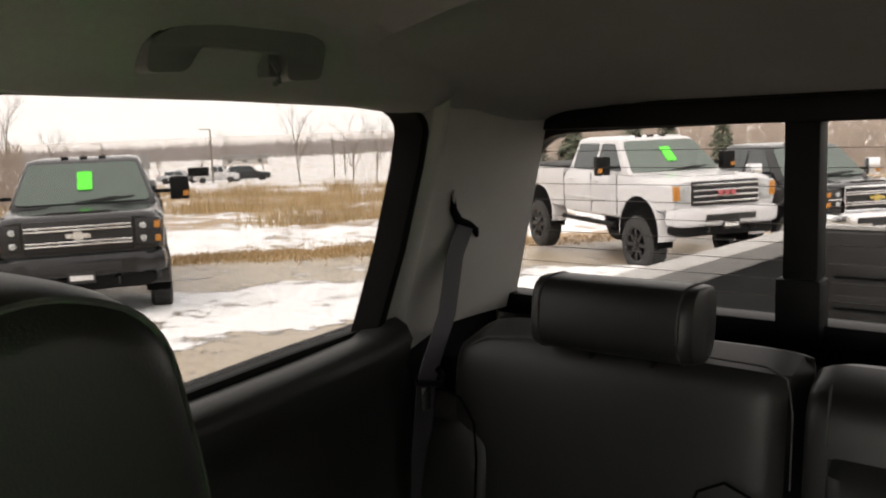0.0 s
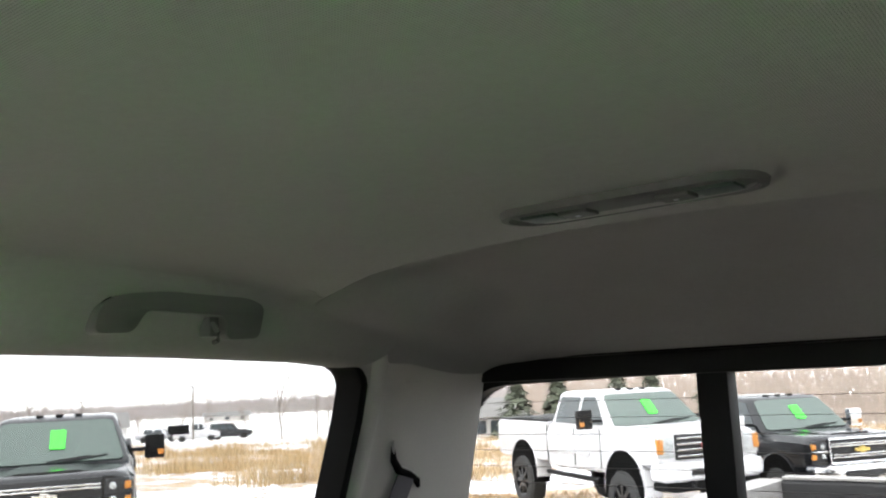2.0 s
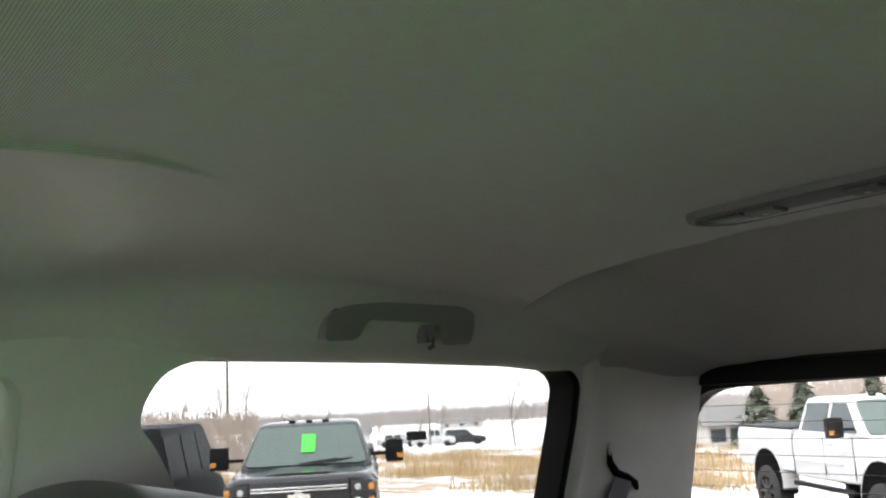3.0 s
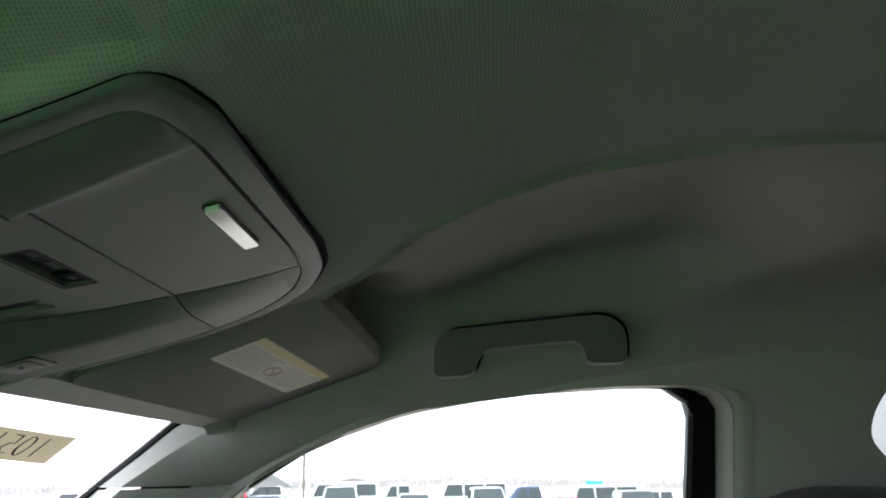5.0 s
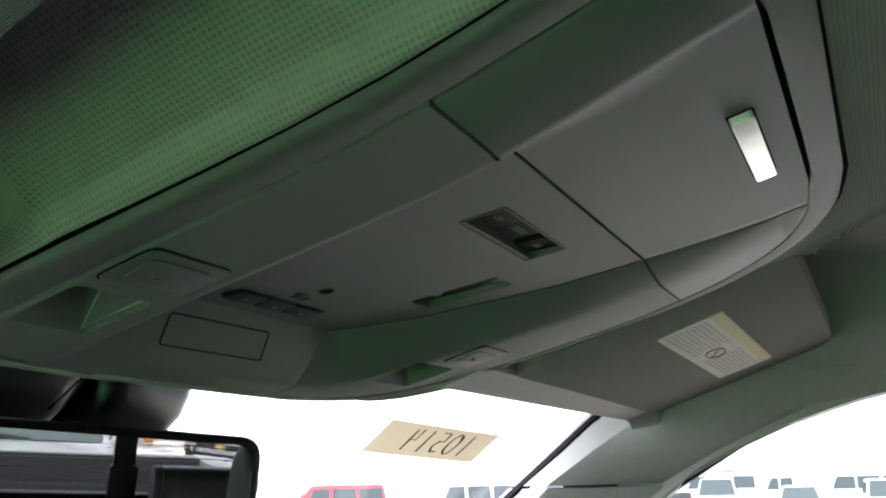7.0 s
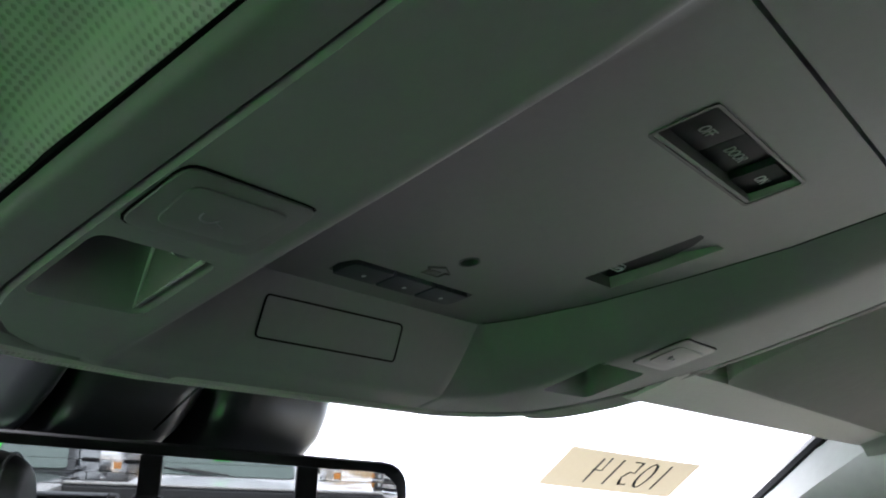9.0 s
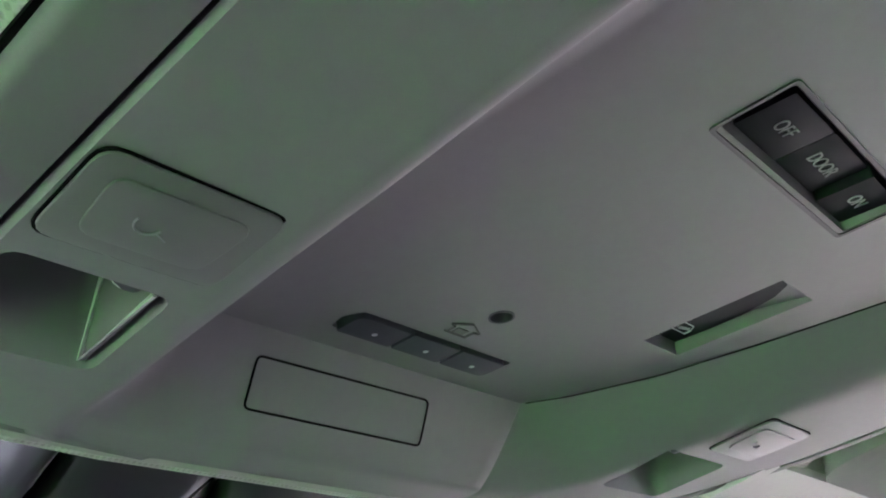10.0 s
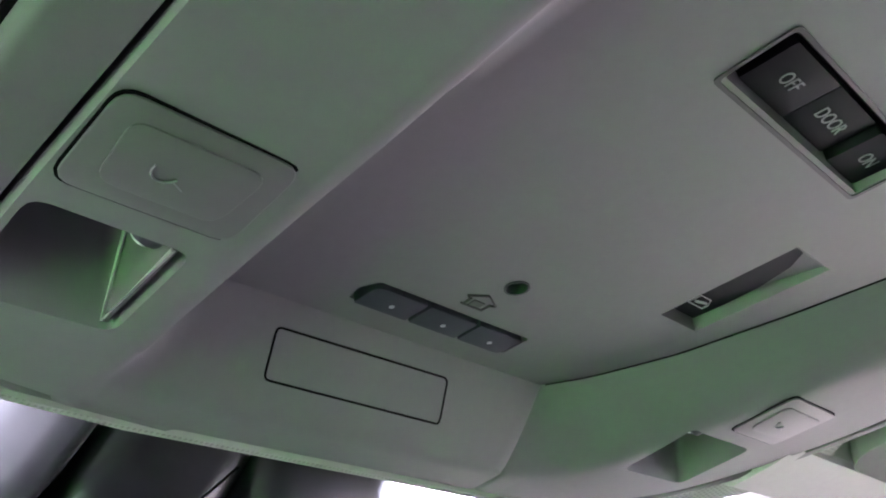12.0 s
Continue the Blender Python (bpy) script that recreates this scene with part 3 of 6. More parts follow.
for sign in (1, -1):
    rings, lower = [], []
    for t in np.linspace(0, 1, 14):
        z = 2.005 - 0.50 * t
        xi = 0.690 + 0.02 * t
        yi = screen_y(xi, z)
        yo = lerp(z, [1.50, 1.555, 1.68, 1.79, 1.876, 1.906, 1.941, 1.975, 2.005], [1.02, 0.955, 0.80, 0.66, 0.545, 0.505, 0.43, 0.34, 0.26])
        swell = lerp(z, [1.91, 1.985], [1.0, 0.2])
        ring = [(sign * x, y, zz) for x, y, zz in ((xi + 0.02, yi + 0.02, z), (xi - 0.004, yi - 0.004, z), (side_x(z) - 0.045 * swell, yi * 0.72 + yo * 0.28, z), (side_x(z) - 0.035 * swell, yi * 0.45 + yo * 0.55, z),
                                                   (side_x(z) - 0.004, yi * 0.12 + yo * 0.88, z), (side_x(z) + 0.006, yo - 0.004, z), (side_x(z) + 0.05, yo, z))]
        (rings if t < 0.17 else lower).append(ring)
    rings.append([tuple(Vector(p) + Vector((0, 0, 0.003))) for p in lower[0]])
    upper = part("pillar_trim", loft(rings), FABRIC, smooth=50)
    tagged(upper, "grey knit-covered upper A-pillar meeting the headliner", "pillar trim", kind="structure")
    post = part("pillar_trim", loft(lower), TRIM, smooth=50)
    tagged(post, "grey plastic A-pillar trim beside the windscreen", "pillar trim", kind="structure")
    edge_line = [(sign * (0.688 + 0.02 * t), screen_y(0.69, 2.005 - 0.5 * t) - 0.006, 2.005 - 0.5 * t) for t in np.linspace(0, 1, 10)]
    part("screen_seal", tube(edge_line, 0.007, 6), RUBBER, post, "black windscreen edge seal")
    if sign > 0:
        part("cover", box(0.652, 0.668, 0.665, 0.700, 1.80, 1.880, 0.004), TRIM, post, "square screw cover")

floor = part("floor", box(-0.86, 0.86, -1.40, 1.40, 0.86, 0.92), CARPET)
tagged(floor, "black carpeted cab floor", "floor", kind="structure")
dash_rings = [[(x, y, z) for y, z in ((1.60, 1.0), (1.62, 1.42), (1.30, 1.47), (0.98, 1.46), (0.90, 1.40), (0.93, 1.15), (1.0, 1.0))] for x in np.linspace(-0.82, 0.82, 9)]
dash = part("dashboard", loft(dash_rings), LEATHER)
tagged(dash, "black soft-touch dashboard under the windscreen", "dashboard", kind="structure")
shelf = part("trim_2", box(-0.84, 0.84, -1.40, -1.12, 1.30, 1.55, 0.02), BLACK_TRIM)
tagged(shelf, "black trim behind the rear bench", "trim", kind="structure")


# ---- seats ----
def pillow(x0, x1, z0, z1, y_front, thick, lean=0.0, puff=0.02, corner=0.04, nx=18, nz=18, power=3.2, droop=0.0, droop_in=None):
    """A padded block with round edges, bulging on its front and rear."""
    rings = []
    for j in range(nz + 1):
        v = -1 + 2 * j / nz
        zz = (z0 + z1) / 2 + (z1 - z0) / 2 * v
        ring = []
        for side, order in ((1, range(nx + 1)), (-1, range(nx, -1, -1))):
            for i in order:
                u = -1 + 2 * i / nx
                r = max(0.0, 1 - abs(u) ** (power * 2.4)) ** 0.5 * max(0.0, 1 - abs(v) ** (power * 2.4)) ** 0.5
                y = y_front - thick / 2 - lean * (zz - z0) + side * (thick / 2 * r + (puff if side > 0 else puff * 0.4) * (1 - u * u) * (1 - v * v))
                ring.append(((x0 + x1) / 2 + (x1 - x0) / 2 * u, y, z0 + (zz - z0) * (1 - (droop if u > 0 or droop_in is None else droop_in) * abs(u) ** 8)))
        rings.append(ring)
    return loft(rings)


def headrest(thing_ob, xc, half, y_mid, z0, z1, thick, lean=0.12):
    """An end-capped roll of leather with seams round both ends, on two posts."""
    zc, h = (z0 + z1) / 2, (z1 - z0) / 2
    def ring(x, k):
        out = []
        for a in np.linspace(0, 2 * math.pi, 28, endpoint=False):
            c, s = math.cos(a), math.sin(a)
            py = thick / 2 * math.copysign(abs(c) ** 0.62, c) * k
            pz = h * math.copysign(abs(s) ** 0.62, s) * (1 - 0.10 * (1 - k))
            out.append((x, y_mid + py - lean * pz, zc + pz))
        return out
    roll = [ring(xc + half * u, 1.0 + 0.03 * (1 - u * u)) for u in np.linspace(-1, 1, 9)]
    part("cover", loft(roll), LEATHER, thing_ob, "black leather headrest cover")
    for s in (1, -1):
        cap = [ring(xc + s * (half + d), k) for d, k in ((0.001, 0.985), (0.010, 0.95), (0.017, 0.82), (0.020, 0.5), (0.021, 0.1))]
        part("end_cap", loft(cap), LEATHER, thing_ob, "padded leather end of the headrest")
        part("piping", tube([*ring(xc + s * half, 1.0), ring(xc + s * half, 1.0)[0]], 0.0022, 6), STITCH, thing_ob, "stitched seam")
        part("post", tube([(xc + s * half * 0.45, y_mid, z0 - 0.05), (xc + s * half * 0.45, y_mid - 0.005, z0 + 0.03)], 0.006, 10), BLACK_TRIM, thing_ob)


rear_seat = thing("back_bench", "black leather rear bench section with a stitched backrest, beside the door", "bench seat", (0.38, -1.02, 0.95))
part("backrest", pillow(0.110, 0.680, 1.02, 1.640, -0.968, 0.16, lean=0.10, puff=0.010, nx=40, nz=40, power=8.0, droop=0.085, droop_in=0.012), LEATHER, rear_seat, "black leather backrest")
part("bolster", pillow(0.565, 0.735, 1.03, 1.50, -0.958, 0.13, lean=0.10, puff=0.012), LEATHER, rear_seat)
part("bolster", pillow(0.118, 0.225, 1.03, 1.475, -0.958, 0.12, lean=0.10, puff=0.010), LEATHER, rear_seat)
part("inset", pillow(0.235, 0.555, 1.03, 1.455, -0.962, 0.11, lean=0.10, puff=0.010), LEATHER, rear_seat)
part("seat_base", pillow(0.13, 0.68, 1.00, 1.14, -0.52, 0.50, puff=0.01), LEATHER, rear_seat)
edge = [(0.640, -1.036, 1.585), (0.625, -1.036, 1.606), (0.595, -1.036, 1.620), (0.50, -1.036, 1.632), (0.36, -1.036, 1.637), (0.22, -1.036, 1.636), (0.150, -1.036, 1.634), (0.122, -1.034, 1.622), (0.114, -1.030, 1.58), (0.113, -1.02, 1.48)]
part("piping", tube(edge, 0.0016, 6), STITCH, rear_seat, "raised stitched seam")
part("seam", tube([(0.668, -0.998, 1.535), (0.63, -1.004, 1.520), (0.60, -0.998, 1.485), (0.588, -0.985, 1.43), (0.585, -0.965, 1.30)], 0.0022, 6), GROOVE, rear_seat, "sewn bolster seam")
part("seam", tube([(0.130, -0.992, 1.46), (0.19, -0.997, 1.480), (0.225, -0.992, 1.462), (0.24, -0.980, 1.42), (0.25, -0.965, 1.30)], 0.0022, 6), GROOVE, rear_seat, "sewn bolster seam")
headrest(rear_seat, 0.358, 0.108, -1.035, 1.628, 1.732, 0.100)
centre_seat = thing("back_bench", "black leather centre section of the rear bench with folded armrest", "bench seat", (0.0, -1.02, 0.95))
part("backrest", pillow(-0.122, 0.104, 1.02, 1.632, -0.952, 0.18, lean=0.10, puff=0.008, nx=30, nz=40, power=8.0, droop=0.02), LEATHER, centre_seat)
part("armrest", pillow(-0.095, 0.068, 1.06, 1.552, -0.918, 0.10, lean=0.10, puff=0.01), LEATHER, centre_seat, "folded-up leather armrest")
part("piping", tube([(0.066, -1.020, 1.628), (0.066, -1.004, 1.555)], 0.0018, 6), STITCH, centre_seat)
part("seat_base", pillow(-0.122, 0.122, 1.00, 1.14, -0.52, 0.50, puff=0.01), LEATHER, centre_seat)
left_rear = thing("back_bench", "black leather rear bench section behind the driver", "bench seat", (-0.38, -1.02, 0.95))
part("backrest", pillow(-0.66, -0.128, 1.02, 1.636, -0.968, 0.16, lean=0.10, puff=0.010, nx=30, nz=30, power=8.0, droop=0.085), LEATHER, left_rear)
part("seat_base", pillow(-0.68, -0.13, 1.00, 1.14, -0.52, 0.50, puff=0.01), LEATHER, left_rear)
headrest(left_rear, -0.358, 0.108, -1.035, 1.644, 1.732, 0.100)


def front_seat(x0, x1, label):
    xc = (x0 + x1) / 2
    ob = thing("front_seat", label, "front seat", (xc, -0.1, 0.95))
    # shoulder of the backrest in (y, z), rounded over the top
    prof = rounded([(0.02, 1.02), (-0.02, 1.60), (-0.075, 1.868), (-0.150, 1.884), (-0.232, 1.858), (-0.262, 1.72), (-0.285, 1.35), (-0.28, 1.02)], [0, 0.12, 0.05, 0.05, 0.07, 0.1, 0, 0], 6)
    rings = []
    for u in np.sin(np.linspace(-1, 1, 45) * math.pi / 2):
        k = max(0.0, 1 - abs(u) ** 7) ** 0.5
        cy, cz = -0.145, 1.42
        rings.append([(xc + (x1 - x0) / 2 * u, cy + (y - cy) * (0.62 + 0.38 * k), cz + (z - cz) * (0.93 + 0.07 * k)) for y, z in prof])
    part("backrest", loft(rings), LEATHER, ob, "black leather backrest with piped edge", smooth=60)
    for s in (-1, 1):
        u = 0.90 * s
        k = max(0.0, 1 - abs(u) ** 7) ** 0.5
        line = [(xc + (x1 - x0) / 2 * u + 0.001 * s, -0.145 + (y + 0.145) * (0.62 + 0.38 * k) * 1.004, 1.42 + (z - 1.42) * (0.93 + 0.07 * k) * 1.002) for y, z in prof[1:-1]]
        part("piping", tube(line, 0.0026, 6), STITCH, ob, "stitched seam")
    part("seat_base", pillow(x0, x1, 0.98, 1.16, 0.42, 0.52, puff=0.01), LEATHER, ob)
    return ob


front_seat(0.235, 0.665, "black leather front passenger seat with stitched shoulders")
driver_seat = front_seat(-0.665, -0.235, "black leather driver seat with stitched shoulders and headrest")
# this headrest is out of view, added to cut the light reaching the rear
headrest(driver_seat, -0.45, 0.11, -0.175, 1.885, 1.965, 0.085)

# ---- seat belt on the C pillar ----
belt = thing("seat_belt", "dark grey seat belt webbing hanging from the pillar slot", "seat belt", (0.74, -1.13, 1.55))


def on_pillar(y, z, off=0.012):
    return Vector((side_x(z) - off - 0.012, y, z))


def ribbon(points, width_dir, half, thick, mat, name, parent, label=""):
    rings = []
    for p in points:
        p, w = Vector(p), Vector(width_dir)
        rings.append([p - w * half - Vector((thick, 0, 0)), p + w * half - Vector((thick, 0, 0)), p + w * half, p - w * half])
    return part(name, loft(rings), mat, parent, label)


slot = [on_pillar(y, z, 0.002) for y, z in ((-1.090, 1.842), (-1.100, 1.815), (-1.120, 1.796), (-1.150, 1.786), (-1.178, 1.772), (-1.186, 1.760))]
part("slot", tube(slot, [0.003, 0.007, 0.008, 0.008, 0.007, 0.004], 8), GROOVE, belt, "black belt slot in the trim")
part("slot_lip", tube([p + Vector((-0.004, 0.004, 0.008)) for p in slot], 0.003, 6), TRIM, belt)
ribbon([on_pillar(-1.142, 1.790, 0.004), (0.716, -1.112, 1.735), (0.702, -1.066, 1.640), (0.690, -1.005, 1.572), (0.684, -0.985, 1.548)], (0, 0.97, 0.22), 0.024, 0.0015, WEBBING, "webbing", belt, "dark woven webbing")
ribbon([(0.684, -0.983, 1.548), (0.700, -0.98, 1.42), (0.73, -0.99, 1.15)], (0, 0.97, 0.22), 0.024, 0.0015, WEBBING, "webbing", belt)
part("guide", tube([(0.680, -0.955, 1.566), (0.678, -0.950, 1.552), (0.678, -1.012, 1.534), (0.680, -1.020, 1.548), (0.682, -1.012, 1.560)], 0.006, 8), BLACK_TRIM, belt, "plastic belt guide")
part("tongue", box(0.676, 0.680, -0.985, -0.962, 1.500, 1.540, 0.002), CHROME, belt, "steel buckle tongue")


# ---- grab handles ----
def grab_handle(outline, x_mid, z_mid, label, hook):
    ob = thing("grab_handle", label, "grab handle", (x_mid, outline[0][0], z_mid))
    shape = rounded(outline, [0.012, 0.010, 0.02, 0.02, 0.02, 0.012, 0.010, 0.014, 0.014, 0.010][: len(outline)] + [0.01] * max(0, len(outline) - 10), 4)

    def place(a, b, k):
        return (x_mid - 0.5 * (b - z_mid) + k, a, b)
    bm = slab(shape, [], place, 0.024)
    rim = [e for e in bm.edges if len(e.link_faces) == 2 and abs(e.link_faces[0].normal.dot(e.link_faces[1].normal)) < 0.5]
    bmesh.ops.bevel(bm, geom=rim, offset=0.004, segments=3, profile=0.5, affect="EDGES", clamp_overlap=True)
    part("grip", bm, material("handle_plastic", (0.12, 0.12, 0.117), 0.5, bump=0.25, bump_scale=1500, spread=0.05), ob)
    # a shifted black copy of the outline gives the grip its shaded rim
    part("recess", slab(shape, [], lambda a, b, k: (x_mid + 0.008 - 0.5 * (b - z_mid) + k, a - 0.004, b + 0.004), 0.014), GROOVE, ob, "black sheet for the shade around the grip")
    zs = [b for _, b in outline]
    for a in (outline[0][0], outline[5][0] if len(outline) < 11 else outline[6][0]):
        mid = a - 0.024 if a == outline[0][0] else a + 0.026
        part("mount", box(x_mid + 0.036, x_mid + 0.06, mid - 0.018, mid + 0.018, min(zs) + 0.024, min(zs) + 0.040, 0.003), GROOVE, ob, "dark hinge behind the grip")
    if hook:
        y, z = hook
        x = x_mid - 0.5 * (z - z_mid)
        part("coat_hook", join(box(x - 0.003, x + 0.02, y - 0.008, y + 0.008, z - 0.012, z + 0.014, 0.003), tube([(x - 0.004, y + 0.004, z + 0.006), (x - 0.016, y + 0.004, z - 0.008), (x - 0.014, y + 0.004, z - 0.018), (x - 0.006, y + 0.004, z - 0.020)], 0.0035, 8)),
             GREY_PLASTIC, ob, "small grey coat hook")
    return ob


grab_handle([(0.2801, 2.01), (0.2762, 2.0496), (0.2598, 2.0621), (0.0794, 2.0747), (0.0552, 2.0602), (0.0524, 2.0206), (0.0996, 2.0216), (0.1054, 2.0467), (0.2212, 2.0399), (0.2328, 2.0119)],
            0.594, 2.050, "dark grey folding grab handle above the passenger door", None)
grab_handle([(-0.4474, 2.0252), (-0.4455, 2.057), (-0.4687, 2.0705), (-0.5266, 2.0763), (-0.6616, 2.0734), (-0.6906, 2.0638), (-0.6964, 2.0223), (-0.6404, 2.0194), (-0.6327, 2.0503), (-0.5092, 2.0541), (-0.4986, 2.0271)],
            0.572, 2.064, "dark grey folding grab handle with coat hook above the rear door", (-0.614, 2.035))


# ---- rear dome lamp ----
def stadium(cx, cy, hl, hw, n=10):
    return [(cx + hl - hw + hw * math.cos(a), cy + hw * math.sin(a)) for a in np.linspace(-math.pi / 2, math.pi / 2, n)] + \
           [(cx - hl + hw + hw * math.cos(a), cy + hw * math.sin(a)) for a in np.linspace(math.pi / 2, 3 * math.pi / 2, n)]


LAMP_Z = 2.0945
LAMP_GREY = material("dome_lamp_plastic", (0.085, 0.085, 0.083), 0.6, bump=0.15, bump_scale=2000, spec=0.2)
lamp = thing("ceiling_lamp", "long oval grey dome lamp with two reading lights in the headliner", "dome lamp", (-0.042, -0.540, LAMP_Z))
OVAL_X, OVAL_Y = -0.042, -0.540


def oval_ring(hl, hw, z):
    return [(x, y, z) for x, y in stadium(OVAL_X, OVAL_Y, hl, hw)]


part("frame", loft([oval_ring(0.118, 0.036, LAMP_Z), oval_ring(0.116, 0.034, LAMP_Z - 0.006), oval_ring(0.110, 0.029, LAMP_Z - 0.007), oval_ring(0.108, 0.027, LAMP_Z - 0.003), oval_ring(0.104, 0.024, LAMP_Z - 0.003)], caps=False), LAMP_GREY, lamp, "dark grey oval surround")
part("plate", loft([oval_ring(0.1045, 0.0245, LAMP_Z - 0.003), oval_ring(0.095, 0.018, LAMP_Z - 0.0045), oval_ring(0.02, 0.004, LAMP_Z - 0.005)]), LAMP_GREY, lamp)
for s in (-1, 1):
    part("lens", moved(box(-0.017, 0.017, -0.014, 0.014, 0, 0.004, 0.003), Matrix.Translation((OVAL_X + s * 0.078, OVAL_Y, LAMP_Z - 0.0075))), material("dark_lens", (0.03, 0.045, 0.038), 0.45, spec=0.2), lamp, "dark reading lamp lens")
    part("button", moved(box(-0.014, 0.014, -0.012, 0.012, 0, 0.004, 0.002), Matrix.Translation((OVAL_X + s * 0.044, OVAL_Y, LAMP_Z - 0.0085))), LAMP_GREY, lamp, "pale grey push button")
    part("dot", moved(box(-0.002, 0.002, -0.002, 0.002, 0, 0.001), Matrix.Translation((OVAL_X + s * 0.044, OVAL_Y, LAMP_Z - 0.0092))), ICON, lamp)

# ---- sun visors ----
def visor_z(y):
    return 2.028 - 0.33 * (y - 0.35)


def sun_visor(sign, label):
    ob = thing("sun_visor", label, "sun visor", (sign * 0.43, 0.44, 2.01))
    inner = 0.215 if sign > 0 else 0.226
    shape = rounded([(sign * x, y) for x, y in ((inner, 0.527), (inner + 0.004, 0.342), (0.622, 0.342), (0.672, 0.366), (0.684, 0.455), (0.668, 0.494), (0.652, 0.534))], [0.02, 0.025, 0.035, 0.05, 0.03, 0.02, 0.02], 5)
    bm = slab(shape, [], lambda a, b, k: (a, b, visor_z(b) + k), 0.018)
    rim = [e for e in bm.edges if len(e.link_faces) == 2 and abs(e.link_faces[0].normal.dot(e.link_faces[1].normal)) < 0.5]
    bmesh.ops.bevel(bm, geom=rim, offset=0.006, segments=3, profile=0.5, affect="EDGES", clamp_overlap=True)
    part("panel", bm, VISOR_CLOTH, ob, "grey cloth-covered visor panel")
    part("pivot", tube([(sign * 0.650, 0.515, visor_z(0.515) + 0.012), (sign * 0.60, 0.527, visor_z(0.527) + 0.010)], 0.006, 10), TRIM, ob)
    return ob


visor = sun_visor(1, "grey cloth sun visor with a warning label, folded up")
label = part("label", slab(rounded([(0.300, 0.446), (0.296, 0.398), (0.590, 0.398), (0.590, 0.450)], 0.003, 2), [], lambda a, b, k: (a, b, visor_z(b) - 0.0006 + k), 0.0005), LABEL_WHITE, visor, "printed paper warning label", smooth=0)
part("heading", slab([(0.300, 0.399), (0.588, 0.399), (0.588, 0.4075), (0.300, 0.4075)], [], lambda a, b, k: (a, b, visor_z(b) - 0.0009 + k), 0.0003), LABEL_YELLOW, label, "yellow heading strip", smooth=0)
for k in range(9):
    for x0, x1 in ((0.308, 0.425), (0.462, 0.580)):
        y = 0.4115 + k * 0.0036
        part("text_bar", slab([(x0, y), (x1 - 0.02 * ((k * 7) % 4) / 4, y), (x1 - 0.02 * ((k * 7) % 4) / 4, y + 0.0016), (x0, y + 0.0016)], [], lambda a, b, k: (a, b, visor_z(b) - 0.0009 + k), 0.0003), LABEL_GREY, label, smooth=0)
ring_pts = [(0.442 + 0.020 * math.cos(a), 0.428 + 0.008 * math.sin(a)) for a in np.linspace(0, 2 * math.pi, 20)]
part("sign_ring", tube([(x, y, visor_z(y) - 0.001) for x, y in ring_pts], 0.0007, 5), LABEL_RED, label, "red warning ring")
part("sign_bar", tube([(0.428, 0.4225, visor_z(0.4225) - 0.001), (0.456, 0.4335, visor_z(0.4335) - 0.001)], 0.0007, 5), LABEL_RED, label)
sun_visor(-1, "grey cloth sun visor on the driver's side, folded up")

# ---- overhead console ----
def rim_z(y):
    return 2.001 - 0.25 * (y - 0.405)


def inner_w(y, sign=1):
    """Half width of the panel inside the frame's shadow gap."""
    return max(half_w(y - 0.0107 if y < 0.45 else y, sign) - (0.0095 if sign > 0 else 0.0176), 0.02)


FLOOR_END, WALL_END = 0.5715, 0.5925


def dip(y):
    """Depth of the sunk centre panel."""
    y = min(y, FLOOR_END)
    return 0.1 * max(0.0, y - 0.338)


def floor_right(y):
    return lerp(y, [0.334, 0.36, 0.386, 0.449, 0.489, 0.528, 0.557, 0.5715], [0.087, 0.0935, 0.0975, 0.1015, 0.0955, 0.087, 0.074, 0.063])


def wall_right(y):
    return lerp(y, [0.334, 0.364, 0.41, 0.46, 0.484, 0.503, 0.522, 0.5536, 0.574, 0.585, 0.5925], [0.0895, 0.113, 0.134, 0.137, 0.133, 0.125, 0.117, 0.107, 0.098, 0.089, 0.076])


def section(y):
    """Underside of the panel from the driver's edge to the passenger's, as (x, z)."""
    z = rim_z(y)
    left, right = CX - inner_w(y, -1), CX + inner_w(y)
    on = min(max((y - FLOOR_END) / (WALL_END - FLOOR_END), 0.0), 1.0)
    sunk = z + dip(y) * (1 - on) ** 1.25
    xl = lerp(y, [0.320, 0.373, 0.405, 0.43, 0.484, 0.52, 0.575, 0.588], [-0.1105, -0.0971, -0.0889, -0.0862, -0.0869, -0.0885, -0.0898, -0.091])
    xl = max(xl, left + 0.004)
    fr, wr = min(floor_right(y), right - 0.006), min(wall_right(y), right - 0.003)
    pts = [(left, z + 0.0015), (left + 0.0012, z), (xl - 0.009, z - 0.0005), (xl - 0.0045, z - 0.0010), (xl - 0.0018, z - 0.0011), (xl + 0.0006, z - 0.0002), (xl + 0.0030, z + 0.22 * (sunk - z)), (xl + 0.0075, z + 0.65 * (sunk - z)), (xl + 0.0120, sunk - 0.04 * (sunk - z)), (xl + 0.016, sunk)]
    for t in (0.2, 0.4, 0.6, 0.8):
        pts.append((xl + 0.016 + (fr - 0.006 - xl - 0.016) * t, sunk))
    pts += [(fr - 0.006, sunk), (fr - 0.0008, sunk), (fr, sunk + 0.0008), (fr + 0.0012, sunk + 0.0002)]
    for t in (0.12, 0.28, 0.45, 0.60, 0.73, 0.84, 0.93):
        pts.append((fr + 0.0012 + (wr - fr - 0.0012) * t, sunk + (z - sunk) * (1 - (1 - t) ** 1.35)))
    pts += [(wr + 0.0005, z), (wr + 0.004, z - 0.0004), (right - 0.0012, z), (right, z + 0.0015)]
    return pts


